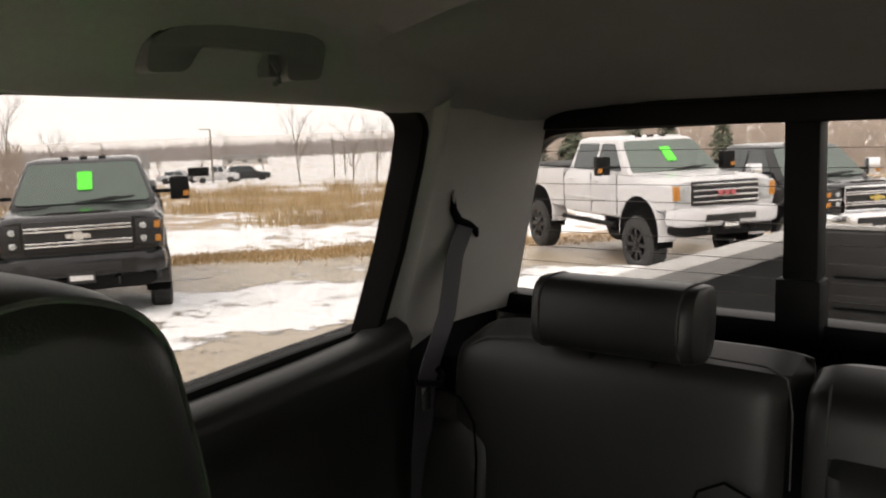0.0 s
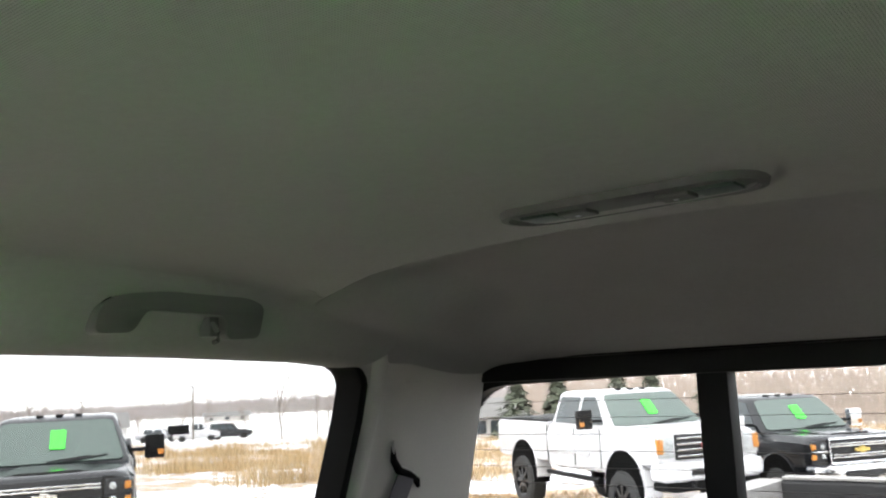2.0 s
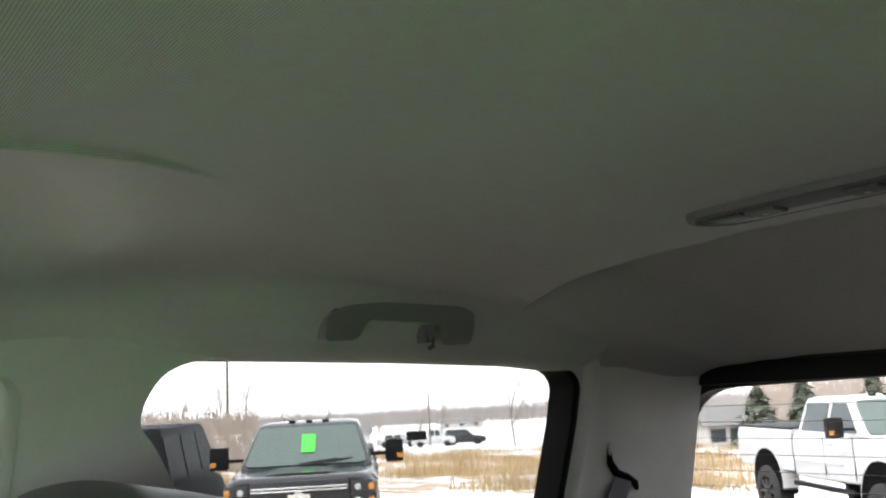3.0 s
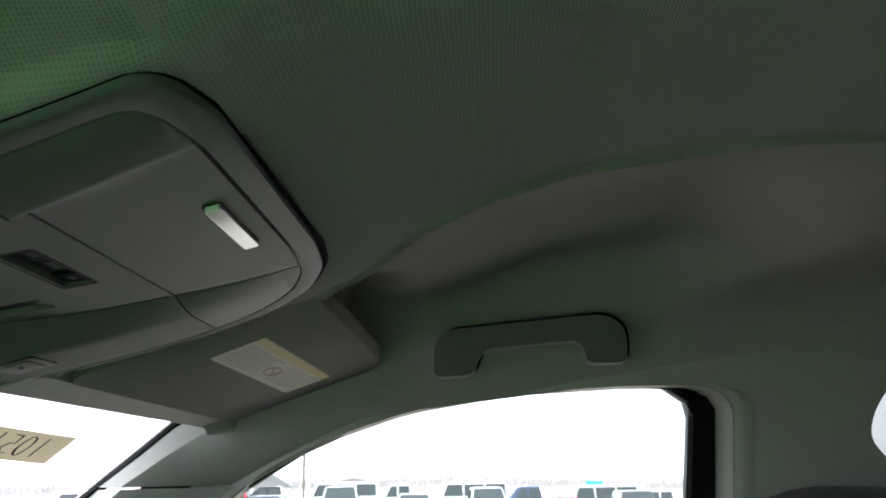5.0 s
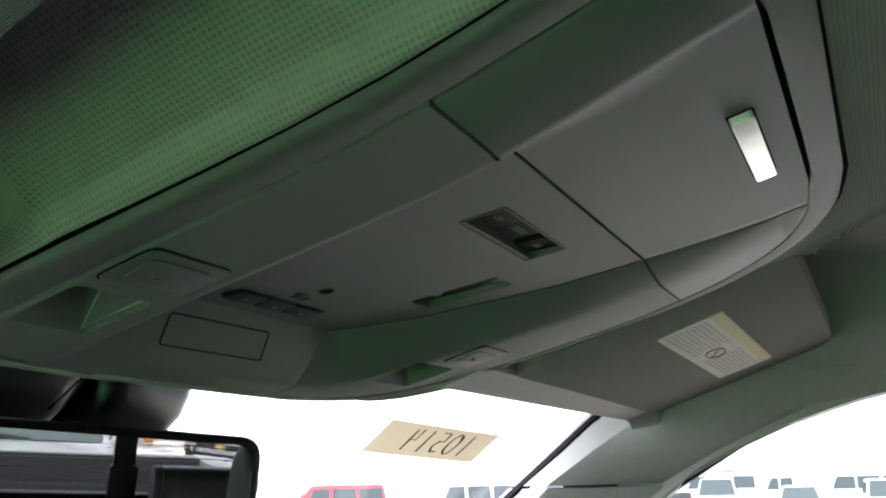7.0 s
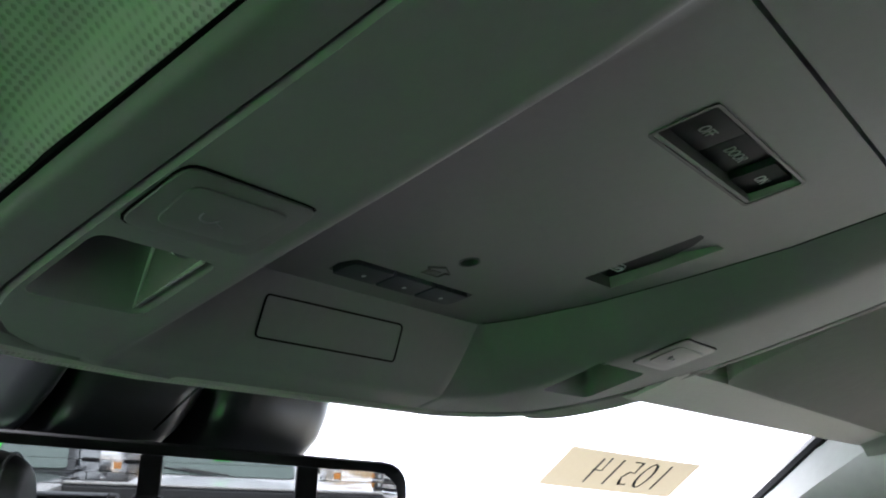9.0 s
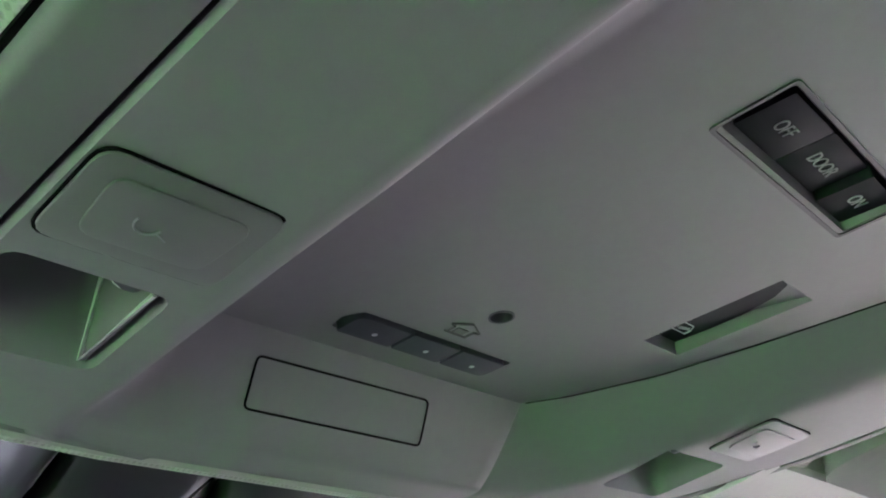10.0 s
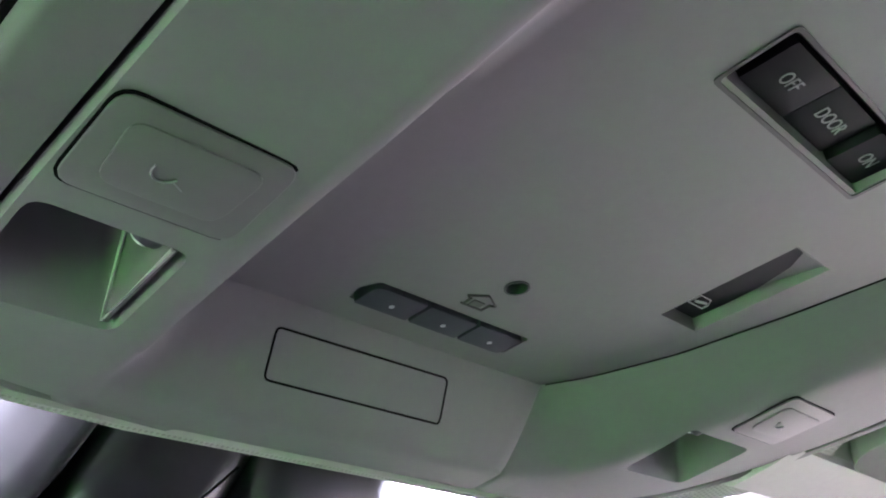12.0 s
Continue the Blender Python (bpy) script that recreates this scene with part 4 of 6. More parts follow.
def panel_solid(stations, top=0.034):
    rings = []
    for y in stations:
        pts = section(y)
        rings.append([(x, y, z) for x, z in pts] + [(pts[-1][0] - 0.004, y, rim_z(y) + top), (pts[0][0] + 0.004, y, rim_z(y) + top)])
    return loft(rings)


console = thing("overhead_console", "grey plastic overhead console with map lamps, buttons and a storage bin", "overhead console", (CX, 0.45, 2.0))
stations = [0.4052, 0.407, *np.linspace(0.412, 0.566, 26), 0.570, 0.5715, 0.573, 0.5745, 0.5765, 0.579, 0.5815, 0.584, 0.5865, 0.589, 0.591, 0.5925, 0.596, 0.600, 0.604, 0.6065]
body = part("panel", panel_solid(stations), PANEL_PLASTIC, console, "grey moulded front panel", smooth=55)
bin_door = part("bin_door", panel_solid([0.3216, 0.3230, 0.325, 0.328, 0.331, *np.linspace(0.334, 0.398, 18), 0.4025, 0.4038]), GREY_PLASTIC, console, "closed grey storage bin lid", smooth=55)

# frame round the panel
def frame_strip(sign):
    rings = []
    for y in [0.3098, 0.3113, 0.313, 0.315, 0.317, 0.3192, 0.3196, 0.3210, 0.3225, 0.3245, 0.327, 0.330, 0.334, 0.338, 0.343, *np.linspace(0.348, 0.56, 34), 0.57, 0.58, 0.588, 0.594, 0.600, 0.604, 0.6065]:
        z, w = rim_z(y), half_w(y, sign)
        inner = 0.0 if y <= 0.3192 else inner_w(y, sign) + (0.0003 if sign < 0 else 0.0016)
        inner = min(inner, w - 0.006)
        lip = 0.0012 if inner else 0.0
        y = 0.3192 - (0.3192 - y) * 1.25 if y < 0.3192 else y
        ring = [(CX + sign * inner, y, z + (0.004 if inner else 0.001)), (CX + sign * (inner + lip), y, z + (0.0004 if inner else -0.0004)), (CX + sign * (inner + (w - inner) * 0.5), y, z - 0.0002), (CX + sign * (w - 0.0035), y, z), (CX + sign * (w - 0.0022), y, z + 0.0003), (CX + sign * (w - 0.0008), y, z + 0.0014),
                (CX + sign * w, y, z + 0.0035), (CX + sign * (w - 0.002), y, z + 0.030), (CX + sign * inner, y, z + 0.030)]
        rings.append(ring)
    return loft(rings)


frame_bm = join(frame_strip(-1), frame_strip(1))
bmesh.ops.remove_doubles(frame_bm, verts=frame_bm.verts, dist=1e-5)
bmesh.ops.delete(frame_bm, geom=[f for f in frame_bm.faces if all(abs(v.co.x - CX) < 1e-5 for v in f.verts)], context="FACES")
part("frame", frame_bm, GREY_PLASTIC, console, "satin grey outer frame", smooth=50)
edge_ys = [0.3105, 0.312, 0.314, 0.317, 0.321, 0.327, 0.335, 0.345, 0.36, 0.385, 0.41, 0.44, 0.47, 0.50, 0.53, 0.56, 0.58]


def drawn_back(y):
    """The frame's rear bar reaches further back than its sides."""
    return 0.3192 - (0.3192 - y) * 1.25 if y < 0.3192 else y


# a black rod stands for the shade round the frame, thicker passenger-side
outline = [(CX - half_w(y, -1) - 0.0006, drawn_back(y) - 0.0004, rim_z(y) + 0.0046) for y in reversed(edge_ys)] + [(CX + half_w(y) + 0.0012, drawn_back(y) - 0.0004, rim_z(y) + 0.0052) for y in edge_ys]
part("frame_gap_shade", tube(outline, [0.0012] * len(edge_ys) + [0.0026] * len(edge_ys), 6), GROOVE, console, "black rod for the shade between frame and headliner")
# black slab behind the panel, so its open joints look deeply shaded
part("backing", loft([[(CX - inner_w(y) - 0.004, y, rim_z(y) + 0.0275), (CX + inner_w(y) + 0.004, y, rim_z(y) + 0.0275), (CX + inner_w(y) + 0.004, y, rim_z(y) + 0.034), (CX - inner_w(y) - 0.004, y, rim_z(y) + 0.034)] for y in (0.322, 0.34, 0.38, 0.42, 0.50, 0.56, 0.58)]), GROOVE, console, "dark shadow gap")


roll = [(CX + sx * half_w(y, sx) * 0.97, y + 0.004, rim_z(y) + 0.001) for sx, many in ((-1, (0.57, 0.585, 0.594, 0.600, 0.604, 0.607)), (1, (0.607, 0.604, 0.600, 0.594, 0.585, 0.57))) for y in many]
edge_roll = part("trim_3", tube(roll, 0.0026, 8), FABRIC)
tagged(edge_roll, "knit fabric roll along the front edge of the overhead console", "trim", kind="structure")


def on_rim(x, y, off=0.0):
    return Vector((x, y, rim_z(y) + off))


def on_sunk(x, y, off=0.0):
    return Vector((x, y, rim_z(y) + dip(y) + off))


TILT_RIM, TILT_SUNK = math.atan(-0.25), math.atan(-0.15)


def plate_on(center, tilt, outline, thick, bevel=0.0):
    """A small flat piece lying on the console's underside; outline in metres round its centre, thick downwards."""
    bm = slab(outline, [], lambda a, b, k: (a, b, -k), thick)
    if bevel:
        rim = [e for e in bm.edges if all(v.co.z < -thick * 0.5 for v in e.verts) and len(e.link_faces) == 2 and e.link_faces[0].normal.dot(e.link_faces[1].normal) < 0.5]
        bmesh.ops.bevel(bm, geom=rim, offset=bevel, segments=3, profile=0.5, affect="EDGES", clamp_overlap=True)
    return moved(bm, Matrix.Translation(center) @ Matrix.Rotation(tilt, 4, "X"))


def ring_on(center, tilt, outline, width, thick):
    grown = []
    n = len(outline)
    cx, cy = sum(p[0] for p in outline) / n, sum(p[1] for p in outline) / n
    hx, hy = max(abs(p[0] - cx) for p in outline), max(abs(p[1] - cy) for p in outline)
    grown = [(cx + (a - cx) * (1 + width / hx), cy + (b - cy) * (1 + width / hy)) for a, b in outline]
    return moved(slab(grown, [outline], lambda a, b, k: (a, b, -k), thick), Matrix.Translation(center) @ Matrix.Rotation(tilt, 4, "X"))


def rect(hx, hy, r):
    return rounded([(-hx, -hy), (hx, -hy), (hx, hy), (-hx, hy)], r, 4)


# map lamp pockets and buttons
for sign, bx, px0, px1 in ((-1, -0.1150, -0.1345, -0.0995), (1, 0.1405, 0.1090, 0.1510)):
    pocket = bmesh.new()
    flip = -1 if sign > 0 else 1
    inboard, outboard = (px1, px0) if sign < 0 else (px0, px1)
    mouth = rounded([(px0, 0.5375), (px1, 0.5375), (px1, 0.5705), (px0, 0.5705)], 0.004, 3)
    deep = rounded([(px0 + 0.003, 0.5378), (px1 - 0.010 if sign < 0 else px1 - 0.003, 0.5378), (px1 - 0.013 if sign < 0 else px1 - 0.004, 0.552 if sign < 0 else 0.566), (px0 + 0.004, 0.552 if sign < 0 else 0.566)], 0.003, 3)
    rings = [[on_rim(x, y, -0.004) for x, y in mouth], [on_rim(x, y, 0.0) for x, y in mouth], [on_rim(x, y, 0.028) for x, y in deep]]
    cut(body, loft(rings))
    socket = part("lamp_socket", loft([[on_rim((px0 + px1) / 2 + 0.010 * flip + r * math.cos(a), 0.5405 + d, 0.008 + r * math.sin(a)) for a in np.linspace(0, 2 * math.pi, 14, endpoint=False)] for r, d in ((0.0055, -0.004), (0.0055, 0.003), (0.0040, 0.0045))]), DARK_PLASTIC, console, "map lamp bulb in its pocket")
    part("bulb", loft([[on_rim((px0 + px1) / 2 + 0.010 * flip + r * math.cos(a), 0.5445 + d, 0.008 + r * math.sin(a)) for a in np.linspace(0, 2 * math.pi, 14, endpoint=False)] for r, d in ((0.0038, 0.0), (0.0032, 0.002), (0.0016, 0.0032), (0.0003, 0.0036))]), LENS, socket, "clear bulb tip")
    corners = [on_rim(inboard + 0.0016 * sign, 0.5685, 0.0006), on_rim(inboard + 0.0016 * sign, 0.5392, 0.0006), on_rim(inboard + 0.0105 * sign, 0.5405, 0.0225)]
    inward = Vector((0.0011 * sign, 0, 0))
    if sign < 0:
        facet = part("lens_facet", loft([[c + inward for c in corners], [c + inward * 2 for c in corners]]), PALE_PLASTIC, console, "sloped facet in the lamp pocket", smooth=0)
        part("lens_edge", tube([c + inward * 2 for c in [corners[2], *corners[:2]]], 0.0007, 6), LENS_SOFT, facet, "bright rounded facet edge")
    shape = rounded([(-0.0192, -0.0133), (0.0192, -0.0133), (0.0192, 0.0130), (-0.0192, 0.0130)], 0.0045, 4) if sign < 0 else rounded([(-0.0180, -0.0138), (0.0165, -0.0138), (0.0150, 0.0132), (-0.0185, 0.0132)], 0.0035, 4)
    at = on_rim(bx, 0.5175, -0.0010)
    part("gap", ring_on(on_rim(bx, 0.5175, -0.0001), TILT_RIM, shape, 0.0006, 0.0004), GROOVE, console)
    button = part("lamp_button", plate_on(on_rim(bx, 0.5175, 0.0), TILT_RIM, shape, 0.0011, 0.0006), PALE_PLASTIC, console, "pale grey map lamp button")
    part("raised_pad", plate_on(on_rim(bx, 0.5172, -0.0008), TILT_RIM, rounded([(-0.0145, -0.0085), (0.0145, -0.0085), (0.0130, 0.0088), (-0.0130, 0.0088)], 0.004, 4), 0.0008, 0.0007), PALE_PLASTIC, button, "raised pad")
    cone = [(0.000, -0.002), (0.0035, 0.0005), (0.0015, 0.003)]
    part("icon", join(tube([on_rim(bx - 0.003 + 0.0028 * math.cos(a), 0.5170 + 0.0028 * math.sin(a), -0.0019) for a in np.linspace(0.3, 3.4, 8)], 0.00025, 4), tube([on_rim(bx - 0.001, 0.5185, -0.0019), on_rim(bx + 0.002, 0.5200, -0.0019)], 0.0002, 4)), ICON_FAINT, button, "faint lamp symbol")

# lamp switch with three keys
SW_X, SW_Y = 0.0062, 0.4372
cut(body, plate_on(on_sunk(SW_X, SW_Y, 0.008), TILT_SUNK, rect(0.0355, 0.0088, 0.001), 0.02))
part("switch_bezel", ring_on(on_sunk(SW_X, SW_Y, 0.002), TILT_SUNK, rect(0.0360, 0.0094, 0.0016), 0.0011, 0.0024), SURROUND, console, "raised dark switch surround")
part("well", plate_on(on_sunk(SW_X, SW_Y, 0.0082), TILT_SUNK, rect(0.0362, 0.0094, 0.001), 0.0012), GROOVE, console, "dark switch well")
for x, half, tip, word in ((-0.0142, 0.0110, 0.004, "OFF"), (0.0078, 0.0108, 0.004, "DOOR"), (0.0295, 0.0088, -0.002, "ON")):
    at = on_sunk(SW_X - 0.002 + x, SW_Y + 0.0012, 0.0092)
    key = part("switch_key", plate_on(at, TILT_SUNK + 0.05, rect(half - 0.0001, 0.0074, 0.0006), 0.0060 - tip * 0.30, 0.0006), KEY_BLACK, console, "black switch key")
    m = Matrix.Translation(at) @ Matrix.Rotation(TILT_SUNK + 0.05, 4, "X") @ Matrix.Translation((0, 0, -(0.0060 - tip * 0.30) - 0.0002)) @ Matrix.Rotation(math.pi, 4, "X")
    lettering(word, 0.0047, m @ Matrix.Diagonal((0.9, 1.15, 1, 1)), LETTER, key, thick=0.0001)

# three gate-opener buttons in a sunk row
cut(body, plate_on(on_sunk(-0.0035, 0.5565, 0.004), TILT_SUNK, rounded([(-0.0335, 0.0055), (-0.0345, -0.0005), (-0.031, -0.0060), (0.0335, -0.0060), (0.0335, 0.0055)], 0.001, 2), 0.012))
part("button_well", plate_on(on_sunk(-0.0035, 0.5565, 0.0045), TILT_SUNK, rect(0.0345, 0.0066, 0.001), 0.001), GROOVE, console, "dark button slot")
for k in range(3):
    x = -0.0255 + 0.0213 * k
    shape = rounded([(-0.0100, -0.0056), (0.0100, -0.0056), (0.0100, 0.0048), (-0.0100, 0.0048)], [0.003 if k == 0 else 0.0006, 0.0006, 0.003 if k == 2 else 0.0006, 0.0006], 3)
    key = part("opener_button", plate_on(on_sunk(x, 0.5567, 0.0036), TILT_SUNK, shape, 0.0050, 0.0010), OPENER_BLUE, console, "dark blue-grey push button")
    part("dot", plate_on(on_sunk(x + 0.001, 0.5567, -0.00135), TILT_SUNK, [(0.0009 * math.cos(a), 0.0009 * math.sin(a)) for a in np.linspace(0, 2 * math.pi, 10, endpoint=False)], 0.0002), ICON, key, smooth=0)
# sensor hole and house symbol
cut(body, loft([[on_sunk(0.001 + 0.0038 * math.cos(a), 0.5303 + 0.0034 * math.sin(a), d) for a in np.linspace(0, 2 * math.pi, 20, endpoint=False)] for d in (-0.004, 0.006)]))
part("sensor", loft([[on_sunk(0.001 + r * math.cos(a), 0.5303 + r * 0.9 * math.sin(a), d) for a in np.linspace(0, 2 * math.pi, 20, endpoint=False)] for r, d in ((0.0042, 0.0005), (0.0042, -0.0003), (0.0036, -0.0003), (0.0034, 0.003), (0.001, 0.004))], caps=False), DARK_PLASTIC, console, "small round black sensor")
HX, HY = -0.0015, 0.5425
house = [(-0.0058, 0.0026), (0.0030, 0.0026), (0.0030, -0.0008), (0.0052, -0.0014), (-0.0012, -0.0046), (-0.0072, -0.0014), (-0.0050, -0.0008), (-0.0050, 0.0026)]
part("house_icon", join(tube([on_sunk(HX + a, HY + b, -0.0003) for a, b in [*house, house[0]]], 0.0004, 4), plate_on(on_sunk(HX - 0.001, HY + 0.0008, 0), TILT_SUNK, [(-0.0022, -0.0014), (0.0022, -0.0014), (0.0022, 0.0014), (-0.0022, 0.0014)], 0.0003)), ICON_DARK, console, "printed house symbol")
# rear window slide key
SL = [(-0.0107, 0.0240), (-0.0107, -0.0240), (0.0115, -0.0240), (0.0107, 0.0240)]
cut(body, moved(loft([[(a, b, z) for a, b in SL] for z in (-0.004, 0.0)] + [[(a * 0.92, b * 0.95 , 0.009 if b > 0 else 0.0015) for a, b in SL]]), Matrix.Translation(on_sunk(0.0655, 0.4912, 0.0)) @ Matrix.Rotation(TILT_SUNK, 4, "X")))
KEY_EDGE = [(-0.0100, 0.0232), (0.0098, 0.0232), (0.0088, 0.010), (0.0062, -0.004), (0.0015, -0.016), (-0.0040, -0.0225), (-0.0100, -0.0228)]
slide_place = Matrix.Translation(on_sunk(0.0657, 0.4910, 0.0)) @ Matrix.Rotation(TILT_SUNK, 4, "X")
slide = part("slide_key", moved(loft([[(a, b, 0.0085 if k else 0.0010 + 0.0035 * (b + 0.024) / 0.048) for a, b in KEY_EDGE] for k in (1, 0)]), slide_place), KEY_BLACK, console, "black sunk rear-window key")
glyph = [(-0.0042, 0.0018), (0.0042, 0.0018), (0.0042, -0.0006), (0.0020, -0.0030), (-0.0042, -0.0030), (-0.0042, 0.0018)]
part("icon", join(moved(tube([(a, b + 0.0150, 0.0034) for a, b in glyph], 0.00028, 4), slide_place), moved(tube([(-0.0024, 0.0152, 0.0034), (0.0024, 0.0140, 0.0034)], 0.0006, 4), slide_place)), ICON, slide, "window symbol")
part("floor_seam", tube([on_sunk(floor_right(y) + 0.0002, y, 0.0003) for y in np.linspace(0.408, 0.5705, 30)], 0.00045, 5), GROOVE, console, "thin seam along the recess")
# blank plate in the front wall of the recess
def on_wall(x, z, off=0.0):
    low, high = FLOOR_END, WALL_END
    for _ in range(30):
        y = (low + high) / 2
        on = (y - FLOOR_END) / (WALL_END - FLOOR_END)
        low, high = (y, high) if rim_z(y) + dip(y) * (1 - on) ** 1.25 > z else (low, y)
    return Vector((x, low + off, z))


loop = [on_wall(x, z, -0.0002) for x, z in rounded([(-0.0505, 1.9757), (0.0180, 1.9760), (0.0225, 1.9632), (-0.0478, 1.9630)], 0.0018, 3)]
part("blank_plate", tube([*loop, loop[0]], 0.00035, 5), GROOVE, console, "outlined blank cover plate")
# bin pull
part("pull", plate_on(on_rim(-0.012, 0.3358, 0.0), TILT_RIM, rounded([(-0.0335, -0.0040), (0.0335, -0.0040), (0.0335, 0.0040), (-0.0335, 0.0040)], 0.0018, 4), 0.0030, 0.0016), PULL, bin_door, "pale satin bin pull")
part("pull_gap", ring_on(on_rim(-0.012, 0.3358, 0.0002), TILT_RIM, rect(0.0335, 0.0042, 0.001), 0.0006, 0.0005), GROOVE, bin_door)

# ---- mirror, camera cover, price card, tape ----
mirror = thing("rear_view_mirror", "black framed rear-view mirror turned to the driver", "rear-view mirror", (-0.025, 0.675, 1.89))
mm = Matrix.Translation((-0.033, 0.676, 1.900)) @ Matrix.Rotation(radians(-19.2), 4, "Z") @ Matrix.Rotation(radians(3.2), 4, "Y") @ Matrix.Rotation(radians(4.1), 4, "X")
face = rounded([(-0.124, -0.036), (0.124, -0.036), (0.124, 0.036), (-0.124, 0.036)], 0.014, 5)
shell = [[mm @ Vector((a * k, d, b * (k if k > 0.9 else k * 0.9))) for a, b in face] for k, d in ((0.97, -0.006), (1.0, -0.004), (1.0, 0.012), (0.9, 0.028), (0.5, 0.036))]
part("shell", loft(shell), BLACK_TRIM, mirror, "black plastic mirror housing", smooth=50)
part("glass", moved(slab([(a * 0.945, b * 0.86) for a, b in face], [], lambda a, b, k: (a, -0.0072 - k * 0.4, b), 0.002), mm), MIRROR, mirror, "silvered mirror glass", smooth=0)
part("stem", tube([(-0.01, 0.70, 1.90), (0.02, 0.75, 1.945), (0.03, 0.80, 1.97)], 0.012, 10), BLACK_TRIM, mirror)
pod = thing("camera_cover", "satin black moulded camera cover behind the mirror", "camera cover", (0.03, 0.75, 1.96))


def pod_shell(name, plan, lean, label):
    """A block with a rounded underside; plan in (x, y), lean shears it sideways with height."""
    shape = rounded(plan, 0.02, 5)
    cx, cy = sum(p[0] for p in plan) / len(plan), 0.775
    rings = []
    for z, k in ((2.01, 1.0), (1.972, 1.0), (1.958, 0.985), (1.946, 0.94), (1.937, 0.85), (1.931, 0.68), (1.929, 0.3)):
        rings.append([(cx + (x - cx) * k + lean * (z - 1.96), cy + (y - cy) * k, z) for x, y in shape])
    return part(name, loft(rings), POD_BLACK, pod, label, smooth=60)


pod_shell("end_cover", [(-0.120, 0.815), (-0.085, 0.745), (-0.058, 0.712), (-0.047, 0.704), (-0.045, 0.815)], 0.5, "rounded end of the cover")
pod_shell("middle_cover", [(-0.044, 0.815), (-0.044, 0.702), (0.026, 0.700), (0.026, 0.815)], 0.5, "flat middle cover")
pod_shell("camera_block", [(0.027, 0.812), (0.027, 0.694), (0.060, 0.692), (0.106, 0.697), (0.121, 0.735), (0.115, 0.812)], 0.2, "deeper camera housing")
part("split_line", tube([(0.0196, 0.6985, 1.968), (0.006, 0.6990, 1.955), (-0.004, 0.702, 1.944)], 0.0006, 5), GROOVE, pod)

card = thing("price_card", "fluorescent green price card hanging inside the driver's window", "price card", (-0.73, 0.30, 1.75))
rings = [[(-(side_x(1.93 - 0.34 * t) + 0.060 - 0.006 * math.sin(3 * s + 2 * t)), 0.14 + 0.46 * s, 1.93 - 0.34 * t - 0.03 * max(0.0, s - 0.5) * (1 - t) * 7) for s in np.linspace(0, 1, 13)] for t in np.linspace(0, 1, 11)]
part("sheet", loft(rings, closed=False), TAG_GREEN, card, "bright green card")

tape = thing("tape_strip", "strip of masking tape with a handwritten stock number on the windscreen", "tape strip", (0.48, 0.72, 1.94))
def on_tape(u, v, off=0.0):
    x = 0.418 + 0.182 * u
    z = 1.9605 - 0.011 * u - 0.029 * v
    return Vector((x, screen_y(x, z) + 0.026 - off, z))
part("strip", loft([[on_tape(u, v) for u in np.linspace(0, 1, 9)] for v in np.linspace(0, 1, 4)], closed=False), TAPE, tape)
# marker strokes, written on the far side so they read reversed from within
GLYPHS = {"1": [[(0.5, 0), (0.5, 1)]], "0": [[(0.5 + 0.42 * math.cos(a), 0.5 + 0.5 * math.sin(a)) for a in np.linspace(0, 2 * math.pi, 13)]],
          "5": [[(0.85, 0.02), (0.25, 0.02), (0.2, 0.45), (0.6, 0.42), (0.85, 0.65), (0.65, 0.95), (0.15, 0.92)]], "4": [[(0.2, 0.0), (0.15, 0.5), (0.8, 0.5)], [(0.72, 0.05), (0.68, 1.0)]]}
for k, ch in enumerate("10514"):
    for stroke in GLYPHS[ch]:
        u0 = 0.80 - 0.125 * k
        pts = [on_tape(u0 - 0.10 * (px - 0.5), 0.16 + 0.66 * py, 0.0006) for px, py in stroke]
        part("stroke", tube(pts, 0.0017, 6, flat=0.3), INK, tape, "marker stroke")


# ---- outdoors ----
def ground_z(x, y):
    cx, cy = min(max(x, -90), 140), min(max(y, -120), 5)
    return 0.05 - 0.0098 * cx + 0.042 * cy


def out_along(x, y):
    """Distance out from the cab across the parking row."""
    return 0.84 * x - 0.54 * y


def spaced(n, near, far):
    half = [near * ((far / near) ** (k / n)) for k in range(n + 1)]
    return [-v for v in reversed(half)] + [0.0] + half


def ground_height(x, y):
    z = ground_z(x, y)
    s = out_along(x, y)
    d = math.hypot(x, y)
    rough = smooth01(s, 17.0, 24.0) * (1 - smooth01(d, 200, 400))
    z += rough * (0.35 * noise.noise((x * 0.10, y * 0.10, 1.0)) + 0.16 * noise.noise((x * 0.45, y * 0.45, 4.0)))
    lot = smooth01(s, 4.0, 7.0) * (1 - rough)
    z += lot * 0.05 * max(0.0, noise.noise((x * 0.8, y * 0.8, 7.0)))
    # ploughed snow left in a bank along the parking row
    bank = smooth01(s, 9.6, 10.6) * (1 - smooth01(s, 12.8, 13.8))
    z += bank * (0.03 + 0.20 * max(0.0, noise.noise((x * 0.9, y * 0.9, 5.0))))
    return z


